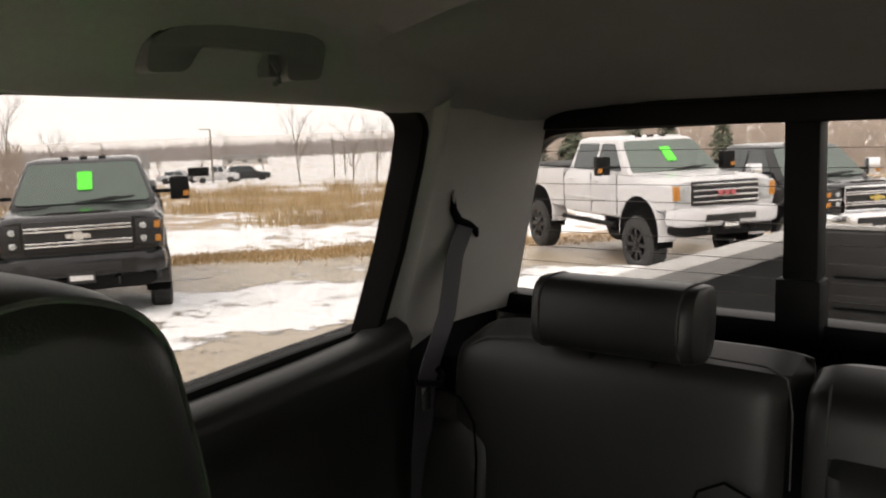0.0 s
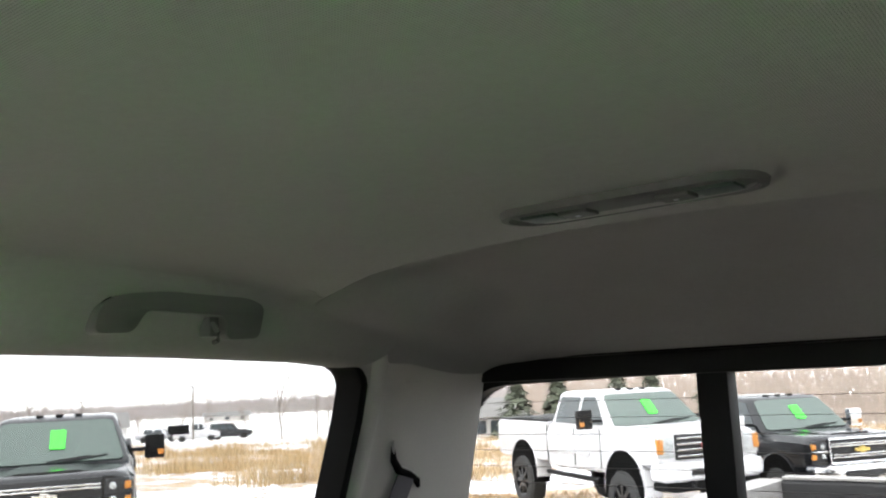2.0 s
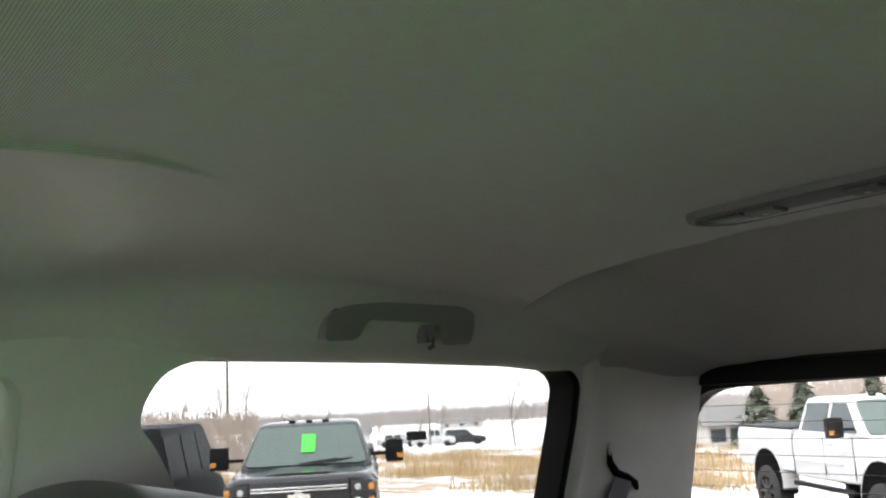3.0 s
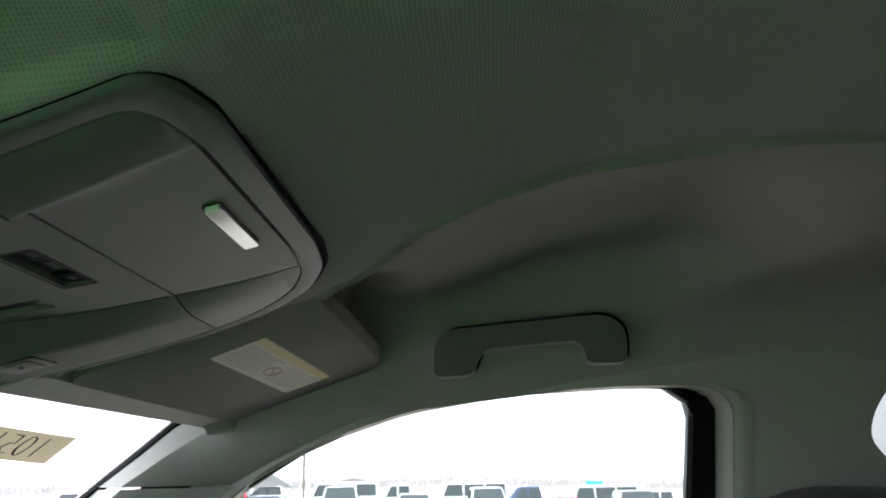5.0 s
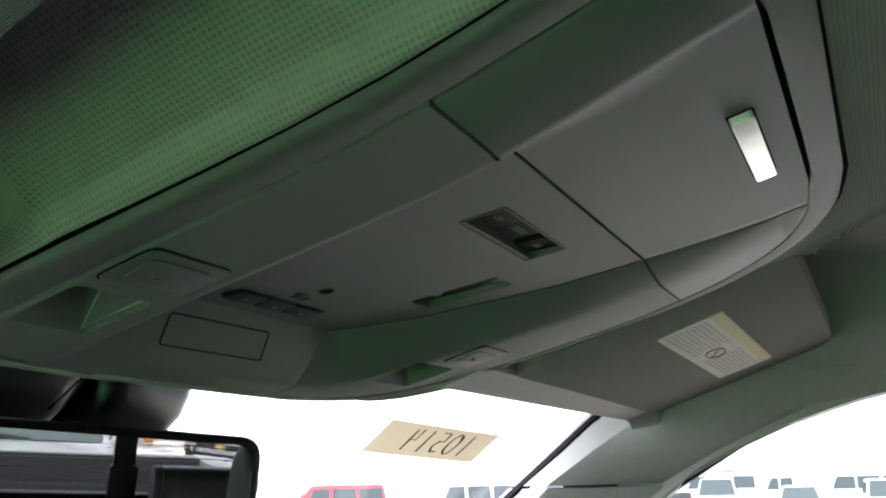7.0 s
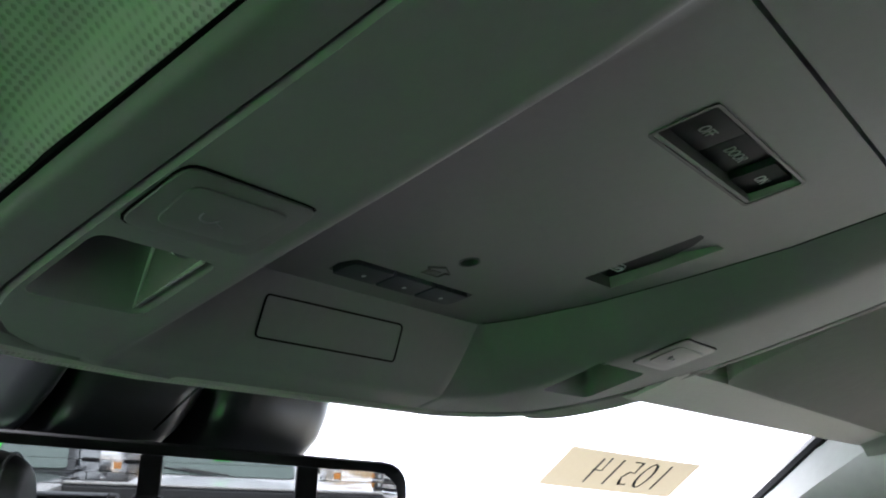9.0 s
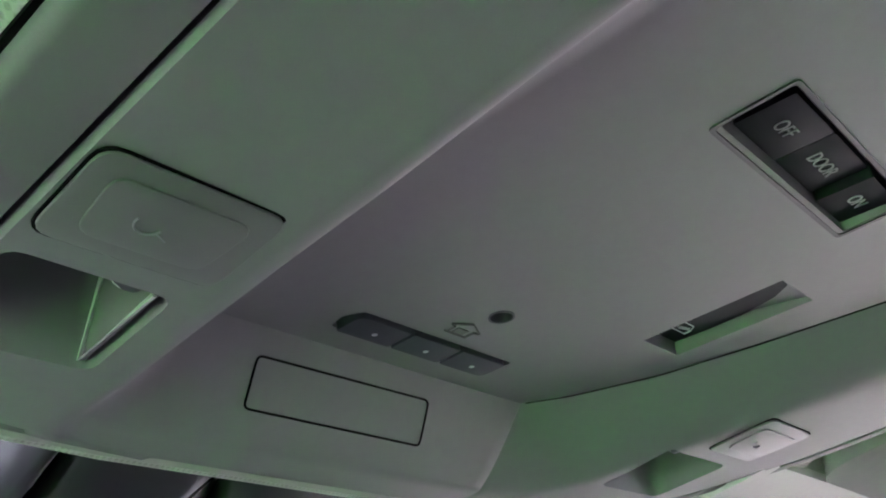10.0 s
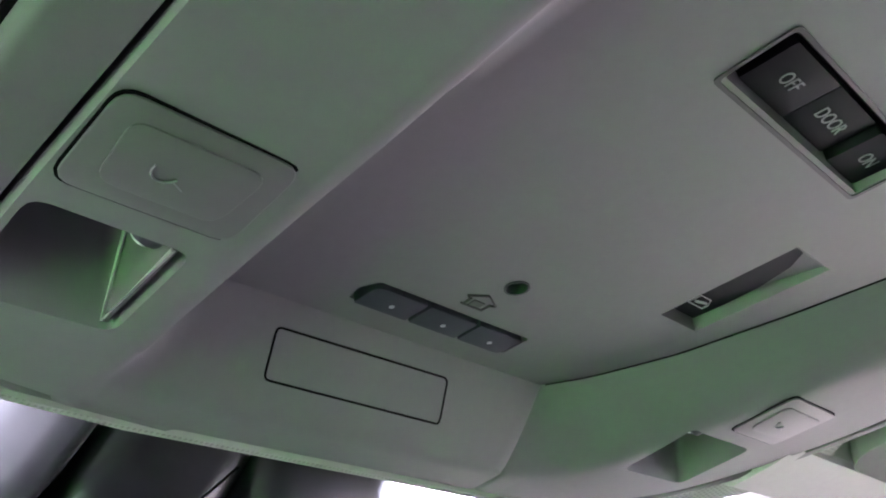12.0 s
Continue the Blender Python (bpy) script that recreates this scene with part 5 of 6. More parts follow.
def ground_material():
    m = material("snowy_lot", (0.8, 0.8, 0.8), 0.85, spread=0.05)
    n, l = m.node_tree.nodes, m.node_tree.links
    b = n["Principled BSDF"]
    where = n.new("ShaderNodeTexCoord").outputs["Object"]
    split = n.new("ShaderNodeSeparateXYZ")
    l.new(where, split.inputs[0])

    def math_node(op, a, b_):
        k = n.new("ShaderNodeMath")
        k.operation = op
        for i, v in enumerate((a, b_)):
            if isinstance(v, (int, float)):
                k.inputs[i].default_value = v
            else:
                l.new(v, k.inputs[i])
        return k.outputs[0]

    def fbm(scale, detail, rough=0.6):
        t = n.new("ShaderNodeTexNoise")
        t.inputs["Scale"].default_value, t.inputs["Detail"].default_value, t.inputs["Roughness"].default_value = scale, detail, rough
        l.new(where, t.inputs["Vector"])
        return t.outputs["Fac"]

    s = math_node("ADD", math_node("MULTIPLY", split.outputs[0], 0.84), math_node("MULTIPLY", split.outputs[1], -0.54))
    s = math_node("ADD", s, math_node("MULTIPLY", math_node("SUBTRACT", fbm(0.25, 3), 0.5), 2.2))
    cover = n.new("ShaderNodeValToRGB")
    stops = [(0.0, 0.30), (0.003, 0.25), (0.010, 0.10), (0.068, 0.14), (0.078, 0.34), (0.094, 0.16), (0.101, 0.80), (0.131, 0.76), (0.139, 0.18), (0.170, 0.14), (0.175, 0.05), (0.191, 0.05), (0.198, 0.86), (0.235, 0.80), (0.26, 0.58), (0.35, 0.54), (0.60, 0.56), (0.75, 0.65)]
    ramp = cover.color_ramp
    for k, (pos, v) in enumerate(stops):
        e = ramp.elements[k] if k < 2 else ramp.elements.new(pos)
        e.position, e.color = pos, (v, v, v, 1)
    l.new(math_node("DIVIDE", s, 100.0), cover.inputs["Fac"])
    lumps = math_node("ADD", math_node("MULTIPLY", math_node("SUBTRACT", fbm(0.7, 7, 0.66), 0.5), 2.9), math_node("MULTIPLY", math_node("SUBTRACT", fbm(3.2, 6, 0.7), 0.5), 1.6))
    patch = math_node("ADD", lumps, cover.outputs["Color"])
    snow = n.new("ShaderNodeMapRange")
    snow.interpolation_type = "SMOOTHSTEP"
    snow.inputs["From Min"].default_value, snow.inputs["From Max"].default_value = 0.44, 0.60
    l.new(patch, snow.inputs["Value"])
    # tan concrete on the lot, straw-coloured turf past its edge
    turf = n.new("ShaderNodeMapRange")
    turf.inputs["From Min"].default_value, turf.inputs["From Max"].default_value = 17.0, 17.3
    l.new(s, turf.inputs["Value"])
    bare = n.new("ShaderNodeMix")
    bare.data_type = "RGBA"
    bare.inputs["A"].default_value, bare.inputs["B"].default_value = (0.37, 0.305, 0.23, 1), (0.34, 0.205, 0.085, 1)
    l.new(turf.outputs["Result"], bare.inputs["Factor"])
    dirt = n.new("ShaderNodeMix")
    dirt.data_type = "RGBA"
    dirt.blend_type = "MULTIPLY"
    dirt.inputs["Factor"].default_value = 1.0
    l.new(bare.outputs["Result"], dirt.inputs["A"])
    mottled = n.new("ShaderNodeMapRange")
    mottled.inputs["To Min"].default_value, mottled.inputs["To Max"].default_value = 0.55, 1.35
    l.new(fbm(3.0, 6, 0.7), mottled.inputs["Value"])
    l.new(mottled.outputs["Result"], dirt.inputs["B"])
    both = n.new("ShaderNodeMix")
    both.data_type = "RGBA"
    both.inputs["B"].default_value = (0.80, 0.805, 0.82, 1)
    l.new(snow.outputs["Result"], both.inputs["Factor"]), l.new(dirt.outputs["Result"], both.inputs["A"])
    l.new(both.outputs["Result"], b.inputs["Base Color"])
    wet = n.new("ShaderNodeMapRange")
    wet.inputs["To Min"].default_value, wet.inputs["To Max"].default_value = 0.38, 0.9
    l.new(snow.outputs["Result"], wet.inputs["Value"]), l.new(wet.outputs["Result"], b.inputs["Roughness"])
    relief = n.new("ShaderNodeBump")
    relief.inputs["Strength"].default_value, relief.inputs["Distance"].default_value = 0.9, 0.14
    l.new(math_node("ADD", snow.outputs["Result"], math_node("MULTIPLY", fbm(6.0, 5), 0.4)), relief.inputs["Height"])
    l.new(relief.outputs["Normal"], b.inputs["Normal"])
    return m


grid = spaced(130, 0.6, 3000)
ground = part("ground", sheet(grid, grid, ground_height), ground_material(), smooth=70)
tagged(ground, "snow-covered lot with wet tan concrete patches and frozen field", "ground", kind="structure")

PAINT_BLACK = material("dark_grey_car_paint", (0.012, 0.0125, 0.014), 0.16, spread=0.15, scale=2)
PAINT_WHITE = material("white_car_paint", (0.50, 0.50, 0.515), 0.22, spread=0.05, scale=2)
PAINT_RED = material("red_car_paint", (0.45, 0.03, 0.04), 0.25, spread=0.05, scale=2)
PAINT_SILVER = material("silver_car_paint", (0.42, 0.43, 0.45), 0.25, metal=0.5, spread=0.05, scale=2)
PAINT_BLUE = material("dark_blue_car_paint", (0.03, 0.05, 0.10), 0.25, spread=0.05, scale=2)
SCREEN_GLASS = material("car_windscreen_glass", (0.085, 0.112, 0.100), 0.10, spread=0.1, scale=1)
CAR_GLASS = material("dark_car_glass", (0.025, 0.034, 0.036), 0.06, spread=0.02)
TYRE = material("tyre_rubber", (0.022, 0.022, 0.022), 0.85, bump=0.6, bump_scale=40)
RIM_BLACK = material("black_alloy", (0.025, 0.025, 0.027), 0.3, metal=0.6)
ALLOY = material("alloy", (0.5, 0.5, 0.51), 0.3, metal=0.9)
AMBER = material("amber_lens", (0.42, 0.17, 0.035), 0.2)
HEADLAMP = material("headlamp_glass", (0.42, 0.44, 0.45), 0.12, metal=0.3)
GRILLE_DARK = material("grille_black", (0.012, 0.012, 0.013), 0.4)
PLATE = material("plate_frame", (0.60, 0.60, 0.60), 0.5)
GOLD = material("gold_emblem", (0.62, 0.48, 0.16), 0.3, metal=0.7)
RED_MARK = material("red_emblem", (0.42, 0.10, 0.11), 0.4)
SNOW = material("thin_snow", (0.82, 0.83, 0.85), 0.9, bump=0.5, bump_scale=60)
CARD_GREEN = material("green_card", (0.07, 0.85, 0.06), 0.7, spread=0.04)


def wheel(car, x, y, r, width, rim_mat, name="wheel"):
    """A tyre with tread blocks and a spoked rim; x along the car, y across, in the car's own axes."""
    ob = new(name)
    ob.parent, ob.location = car, (x, y, r)
    side = 1 if y > 0 else -1
    prof = [(0.62 * r, -0.5), (0.80 * r, -0.52), (0.94 * r, -0.47), (r, -0.36), (r, 0.36), (0.94 * r, 0.47), (0.80 * r, 0.52), (0.62 * r, 0.5)]
    rings = [[(q * math.cos(a), w * width, q * math.sin(a)) for q, w in prof] for a in np.linspace(0, 2 * math.pi, 33)]
    bm = loft(rings, closed=True, caps=False)
    for k in range(28):
        a = 2 * math.pi * k / 28
        for s in (-1, 1):
            bm = join(bm, moved(box(-0.028, 0.028, s * 0.25 * width - 0.11 * width, s * 0.25 * width + 0.11 * width, r - 0.005, r + 0.012), Matrix.Rotation(a + 0.05 * s, 4, "Y")))
    part_local("tyre", bm, TYRE, ob)
    spokes = [moved(box(0.0, 0.58 * r, -0.03, 0.03, -0.035, 0.035, 0.008), Matrix.Translation((0, side * width * 0.38, 0)) @ Matrix.Rotation(2 * math.pi * k / 8, 4, "Y")) for k in range(8)]
    ring = loft([[(q * math.cos(a), side * width * w, q * math.sin(a)) for q, w in ((0.62 * r, 0.50), (0.56 * r, 0.46), (0.54 * r, 0.1), (0.62 * r, 0.1))] for a in np.linspace(0, 2 * math.pi, 25)], caps=False)
    hub = loft([[(q * math.cos(a), side * width * w, q * math.sin(a)) for a in np.linspace(0, 2 * math.pi, 12, endpoint=False)] for q, w in ((0.13 * r, 0.36), (0.13 * r, 0.5), (0.08 * r, 0.54))])
    part_local("rim", join(*spokes, ring, hub), rim_mat, ob)
    return ob


def part_local(name, bm, mat, parent, label="", smooth=35):
    """As part(), but the bmesh is in the parent's own axes."""
    bmesh.ops.recalc_face_normals(bm, faces=bm.faces)
    data = bpy.data.meshes.new(name)
    bm.to_mesh(data)
    bm.free()
    data.materials.append(mat)
    if smooth:
        data.shade_smooth()
        data.set_sharp_from_angle(angle=radians(smooth))
    ob = new(name, data)
    ob.parent = parent
    if label:
        tagged(ob, label)
    return ob


def car_loft(stations, mat=None):
    """Skins cross-sections: (x, half width low, half width mid, half width top, z low, z mid, z top)."""
    rings = []
    for x, w0, w1, w2, z0, z1, z2 in stations:
        half = [(w0 * 0.86, z0), (w0, z0 + 0.05), (w1, z1), (w1 * 0.995, z1 + (z2 - z1) * 0.55), (w2, z2 - 0.02), (w2 * 0.86, z2)]
        rings.append([(x, y, z) for y, z in half] + [(x, -y, z) for y, z in reversed(half)])
    return loft(rings)


def tower(low, high):
    """A cabin: a lower and an upper rounded rectangle, each (x0, x1, half width, z)."""
    def ring(x0, x1, w, z, r):
        return [(a, b, z) for a, b in rounded([(x0, -w), (x1, -w), (x1, w), (x0, w)], r, 3)]
    (a0, a1, aw, az), (b0, b1, bw, bz) = low, high
    mid = [((a0 * (1 - t) + b0 * t), (a1 * (1 - t) + b1 * t), (aw * (1 - t) + bw * t), az * (1 - t) + bz * t) for t in (0.0, 0.5, 0.93)]
    rings = [ring(*m, 0.10) for m in mid]
    rings += [ring(b0 + 0.02, b1 - 0.04, bw - 0.02, bz, 0.12), ring(b0 + 0.15, b1 - 0.2, bw - 0.12, bz + 0.025, 0.12)]
    return loft(rings)


def quad(a, b, c, d, off, r=0.05):
    """A thin pane with soft corners over four points, pushed out by the vector off."""
    a, b, c, d, off = (Vector(p) for p in (a, b, c, d, off))
    pts = rounded([(0, 0), (1, 0), (1, 1), (0, 1)], r, 3)
    front = [(a * (1 - u) + b * u) * (1 - v) + (d * (1 - u) + c * u) * v + off for u, v in pts]
    return loft([front, [p - off * 2.5 for p in front]])


def pickup(place_at, heading, label, paint, lift=0.0, tyre=0.40, chrome=False, badge=None, rim=None, amber_low=False, card_on=True, snow=False, plate=True, grille_bars=2):
    """A full-size crew-cab pickup. Its own x points ahead; the origin lies on the ground between the front wheels."""
    car = thing("pickup_truck", label, "pickup truck", group="parked pickup trucks")
    car.location = place_at
    car.rotation_euler = (0, 0, math.atan2(heading[1], heading[0]))
    L = lift
    rim = rim or ALLOY
    bright = CHROME if chrome else paint
    # bonnet and front wings
    part_local("bonnet", car_loft([(-0.62, 0.98, 1.00, 0.93, 0.62 + L, 1.00 + L, 1.285 + L), (-0.25, 0.98, 1.00, 0.92, 0.62 + L, 1.00 + L, 1.285 + L), (0.3, 0.98, 1.00, 0.90, 0.70 + L, 1.00 + L, 1.280 + L), (0.72, 0.97, 0.99, 0.88, 0.72 + L, 1.00 + L, 1.270 + L), (0.88, 0.94, 0.97, 0.84, 0.74 + L, 0.98 + L, 1.255 + L), (0.93, 0.90, 0.94, 0.80, 0.78 + L, 0.97 + L, 1.215 + L)]), paint, car, "painted bonnet and wings")
    part_local("bonnet_bulge", car_loft([(-0.40, 0.55, 0.52, 0.46, 1.24 + L, 1.27 + L, 1.31 + L), (0.0, 0.54, 0.50, 0.44, 1.24 + L, 1.27 + L, 1.315 + L), (0.70, 0.50, 0.46, 0.40, 1.22 + L, 1.26 + L, 1.295 + L)]), SNOW if snow else paint, car, "raised centre of the bonnet")
    # doors and bed
    part_local("cab_body", car_loft([(-2.75, 0.98, 1.01, 0.93, 0.50 + L, 0.95 + L, 1.32 + L), (-2.0, 0.98, 1.01, 0.93, 0.50 + L, 0.95 + L, 1.31 + L), (-0.62, 0.98, 1.00, 0.93, 0.52 + L, 0.95 + L, 1.29 + L)]), paint, car, "painted doors")
    part_local("bed", car_loft([(-5.15, 0.98, 1.01, 0.96, 0.60 + L, 0.95 + L, 1.34 + L), (-5.05, 0.99, 1.01, 0.97, 0.56 + L, 0.95 + L, 1.35 + L), (-2.785, 0.99, 1.01, 0.97, 0.56 + L, 0.95 + L, 1.35 + L)]), paint, car, "painted cargo bed")
    part_local("bed_rail", box(-5.13, -2.81, -0.98, 0.98, 1.345 + L, 1.365 + L, 0.01), BLACK_TRIM, car, "black bed rail caps")
    cabin = part_local("cabin", tower((-2.73, -0.40, 0.93, 1.28 + L), (-2.60, -1.10, 0.74, 1.88 + L)), paint, car, "painted roof and pillars")
    # glass
    part_local("windscreen", quad((-0.435, -0.86, 1.31 + L), (-0.435, 0.86, 1.31 + L), (-1.025, 0.70, 1.825 + L), (-1.025, -0.70, 1.825 + L), (0.012, 0, 0.014), 0.08), SCREEN_GLASS, cabin, "dark windscreen")
    for s in (-1, 1):
        def at(x, t):
            return (x, s * (0.93 + (0.74 - 0.93) * t), 1.28 + L + 0.60 * t)
        part_local("side_window", quad(at(-0.70, 0.08), at(-1.60, 0.08), at(-1.60, 0.86), at(-1.16, 0.86), (0, s * 0.012, 0.004)), CAR_GLASS, cabin, "dark side window")
        part_local("side_window", quad(at(-1.72, 0.08), at(-2.52, 0.08), at(-2.48, 0.86), at(-1.72, 0.86), (0, s * 0.012, 0.004)), CAR_GLASS, cabin, "dark side window")
        for x in (-0.72, -1.66, -2.768):
            part_local("door_gap", box(x - 0.004, x + 0.004, s * 1.002 - 0.006, s * 1.002 + 0.006, 0.60 + L, 1.28 + L), GROOVE, car)
        for x in (-1.46, -2.44):
            part_local("door_handle", box(x - 0.10, x + 0.10, min(s * 0.99, s * 1.03), max(s * 0.99, s * 1.03), 1.13 + L, 1.165 + L, 0.01), CHROME if chrome else paint, car, "door handle")
        part_local("side_moulding", box(-2.72, -1.1, min(s * 0.99, s * 1.022), max(s * 0.99, s * 1.022), 0.80 + L, 0.85 + L, 0.01), CHROME if chrome else paint, car)
        # towing mirrors
        door_mirror = part_local("door_mirror", moved(box(-0.07, 0.08, -0.13, 0.13, -0.16, 0.16, 0.03), Matrix.Translation((-0.76, s * 1.26, 1.44 + L))), BLACK_TRIM if not (chrome and not badge == "red") else CHROME, car, "large towing mirror")
        part_local("arm", box(-0.79, -0.73, min(s * 0.92, s * 1.2), max(s * 0.92, s * 1.2), 1.38 + L, 1.43 + L, 0.01), BLACK_TRIM, door_mirror)
        part_local("marker", box(-0.685, -0.67, min(s * 1.30, s * 1.38), max(s * 1.30, s * 1.38), 1.33 + L, 1.40 + L), AMBER, door_mirror, "amber turn marker")
        # wheel arches, wheels, step
        for x in (0.0, -3.9):
            arch = loft([[(x + q * math.cos(a), s * yy, tyre + L * 0.55 + 0.02 + q * math.sin(a)) for q, yy in ((tyre + 0.16, 1.008), (tyre + 0.135, 1.016), (tyre + 0.125, 0.70), (tyre + 0.16, 0.70))] for a in np.linspace(-0.15, math.pi + 0.15, 16)])
            part_local("wheel_arch", arch, paint, car)
            well = loft([[(x + q * math.cos(a), s * yy, tyre + L * 0.55 + 0.02 + q * math.sin(a)) for a in np.linspace(-0.35, math.pi + 0.35, 16)] for q, yy in ((tyre + 0.125, 1.0135), (tyre + 0.125, 0.72))])
            part_local("wheel_well", well, GROOVE, car, "dark wheel well")
            wheel(car, x, s * 0.90, tyre, 0.34 if L > 0.2 else 0.27, rim)
        part_local("side_step", tube([(-0.75, s * 1.02, 0.48 + L * 0.8), (-2.75, s * 1.02, 0.48 + L * 0.8)], 0.045, 8), BLACK_TRIM, car, "black tubular side step")
    # nose
    grille = part_local("grille", box(0.90, 0.955, -0.62, 0.62, 0.83 + L, 1.215 + L, 0.02), GRILLE_DARK, car, "black grille opening")
    for k in range(grille_bars):
        z = 0.845 + L + (k + 0.5) * 0.36 / grille_bars
        wide = 0.062 if grille_bars == 2 else 0.030
        if grille_bars == 2:
            strips = [box(0.955, 0.985, -0.60, 0.60, z + dz - 0.011, z + dz + 0.011, 0.004) for dz in (-0.020, 0.020)] + [box(0.955, 0.983, y - 0.02, y + 0.02, z - 0.02, z + 0.02, 0.003) for y in (-0.45, -0.22, 0.0, 0.22, 0.45)]
            part_local("grille_bar", join(*strips), CHROME, grille, "chrome grille bar")
        else:
            part_local("grille_bar", box(0.955, 0.985, -0.60, 0.60, z - wide / 2, z + wide / 2, 0.008), CHROME, grille, "chrome grille bar")
        if grille_bars == 2:
            part_local("grille_slot", box(0.984, 0.988, -0.57, 0.57, z - 0.004, z + 0.004, 0.001), GRILLE_DARK, grille)
    if chrome:
        part_local("grille_frame", tube([(0.97, y, z + L) for y, z in ((-0.62, 0.82), (0.62, 0.82), (0.62, 1.22), (-0.62, 1.22), (-0.62, 0.82))], 0.022, 8), CHROME, grille, "chrome grille surround")
    if badge == "red":
        part_local("emblem", join(*[box(0.985, 1.0, y - 0.045, y + 0.045, 0.985 + L, 1.065 + L, 0.006) for y in (-0.12, 0.0, 0.12)]), RED_MARK, grille, "red emblem bar")
    else:
        tone = GOLD if badge == "gold" else SILVER
        shape = [(-0.16, -0.028), (-0.055, -0.028), (-0.05, -0.055), (0.06, -0.055), (0.055, -0.028), (0.16, -0.028), (0.145, 0.028), (0.05, 0.028), (0.045, 0.055), (-0.065, 0.055), (-0.06, 0.028), (-0.175, 0.028)]
        part_local("emblem", slab(shape, [], lambda a, b, k: (1.005 - k, a * 0.85, 1.025 + L + b * 0.95), 0.03), tone, grille, "flat metal emblem")
    for s in (-1, 1):
        lamp_ob = part_local("headlamp", box(0.80, 0.945, min(s * 0.64, s * 0.93), max(s * 0.64, s * 0.93), 0.86 + L, 1.19 + L, 0.03), HEADLAMP if badge == "red" else GRILLE_DARK, car, "headlamp cluster")
        for z in (0.94, 1.10):
            part_local("lens", loft([[(0.935 + d, s * 0.735 + r * math.cos(a), z + L + r * math.sin(a)) for a in np.linspace(0, 2 * math.pi, 12, endpoint=False)] for r, d in ((0.044, 0.0), (0.041, 0.014), (0.024, 0.018))]), HEADLAMP, lamp_ob, "round lamp lens")
        if badge == "red":
            part_local("turn_lens", box(0.80, 0.952, min(s * 0.83, s * 0.945), max(s * 0.83, s * 0.945), 0.93 + L, 1.16 + L, 0.015), AMBER, lamp_ob, "amber lens")
        else:
            for z in (0.93, 1.10):
                part_local("turn_lens", box(0.80, 0.950, min(s * 0.865, s * 0.940), max(s * 0.865, s * 0.940), z - 0.045 + L, z + 0.045 + L, 0.012), AMBER, lamp_ob, "amber lens")
            part_local("lamp_divider", box(0.80, 0.958, min(s * 0.64, s * 0.935), max(s * 0.64, s * 0.935), 1.005 + L, 1.03 + L, 0.006), CHROME if chrome else GRILLE_DARK, lamp_ob)
    bumper = part_local("bumper", car_loft([(0.80, 0.98, 1.00, 0.97, 0.50 + L, 0.62 + L, 0.80 + L), (0.98, 0.95, 0.97, 0.94, 0.50 + L, 0.62 + L, 0.80 + L), (1.08, 0.80, 0.84, 0.80, 0.54 + L, 0.62 + L, 0.78 + L), (1.10, 0.6, 0.62, 0.60, 0.56 + L, 0.64 + L, 0.76 + L)]), bright, car, "front bumper")
    for s in (-1, 1):
        part_local("bumper_plate", box(1.0, 1.095, min(s * 0.22, s * 0.46), max(s * 0.22, s * 0.46), 0.61 + L, 0.75 + L, 0.01), BLACK_TRIM if not chrome else bright, bumper, "bumper guard plate")
    part_local("intake", box(1.02, 1.112, -0.46, 0.46, 0.60 + L, 0.70 + L, 0.01), GRILLE_DARK, bumper, "black lower intake")
    part_local("valance", car_loft([(0.72, 0.90, 0.92, 0.90, 0.34 + L, 0.42 + L, 0.52 + L), (1.0, 0.84, 0.86, 0.84, 0.36 + L, 0.44 + L, 0.52 + L)]), BLACK_TRIM, bumper, "black lower valance")
    for s in (-1, 1):
        part_local("fog_lamp", loft([[(1.0 + d, s * 0.76 + r * math.cos(a), 0.62 + L + r * math.sin(a)) for a in np.linspace(0, 2 * math.pi, 12, endpoint=False)] for r, d in ((0.06, 0.0), (0.055, 0.05), (0.03, 0.06))]), HEADLAMP, bumper, "round fog lamp")
        part_local("tow_hook", tube([(1.0, s * 0.42, 0.44 + L), (1.14, s * 0.42, 0.44 + L), (1.14, s * 0.42, 0.50 + L), (1.0, s * 0.42, 0.50 + L)], 0.018, 6), GRILLE_DARK, bumper)
    if plate:
        holder = part_local("plate", box(1.10, 1.118, -0.16, 0.16, 0.46 + L, 0.60 + L, 0.006), GRILLE_DARK, bumper, "dealer plate with blurred writing")
        part_local("plate_bar", box(1.117, 1.121, -0.13, 0.13, 0.50 + L, 0.56 + L), PLATE, holder)
    for y in (-0.25, 0, 0.25):
        part_local("roof_marker", box(-1.32, -1.22, y - 0.05, y + 0.05, 1.895 + L, 1.93 + L, 0.015), BLACK_TRIM, cabin, "small roof marker lamp")
    for s in (-1, 1):
        part_local("wiper", tube([(-0.40, s * 0.1, 1.335 + L), (-0.48, s * 0.1 + 0.55, 1.385 + L)], 0.012, 6), GRILLE_DARK, cabin, "wiper arm")
    if card_on:
        t = 0.52
        base = Vector((-0.435 - 0.59 * t, 0.02, 1.31 + L + 0.515 * t)) + Vector((0.022, 0, 0.026))
        part_local("price_card", quad(base + Vector((0.135, -0.095, -0.118)), base + Vector((0.135, 0.095, -0.118)), base + Vector((-0.135, 0.095, 0.118)), base + Vector((-0.135, -0.095, 0.118)), (0.003, 0, 0.003), 0.06), CARD_GREEN, cabin, "bright green price card in the windscreen")
    return car


def at_ground(x, y, dz=0.0):
    return (x, y, ground_z(x, y) + dz)


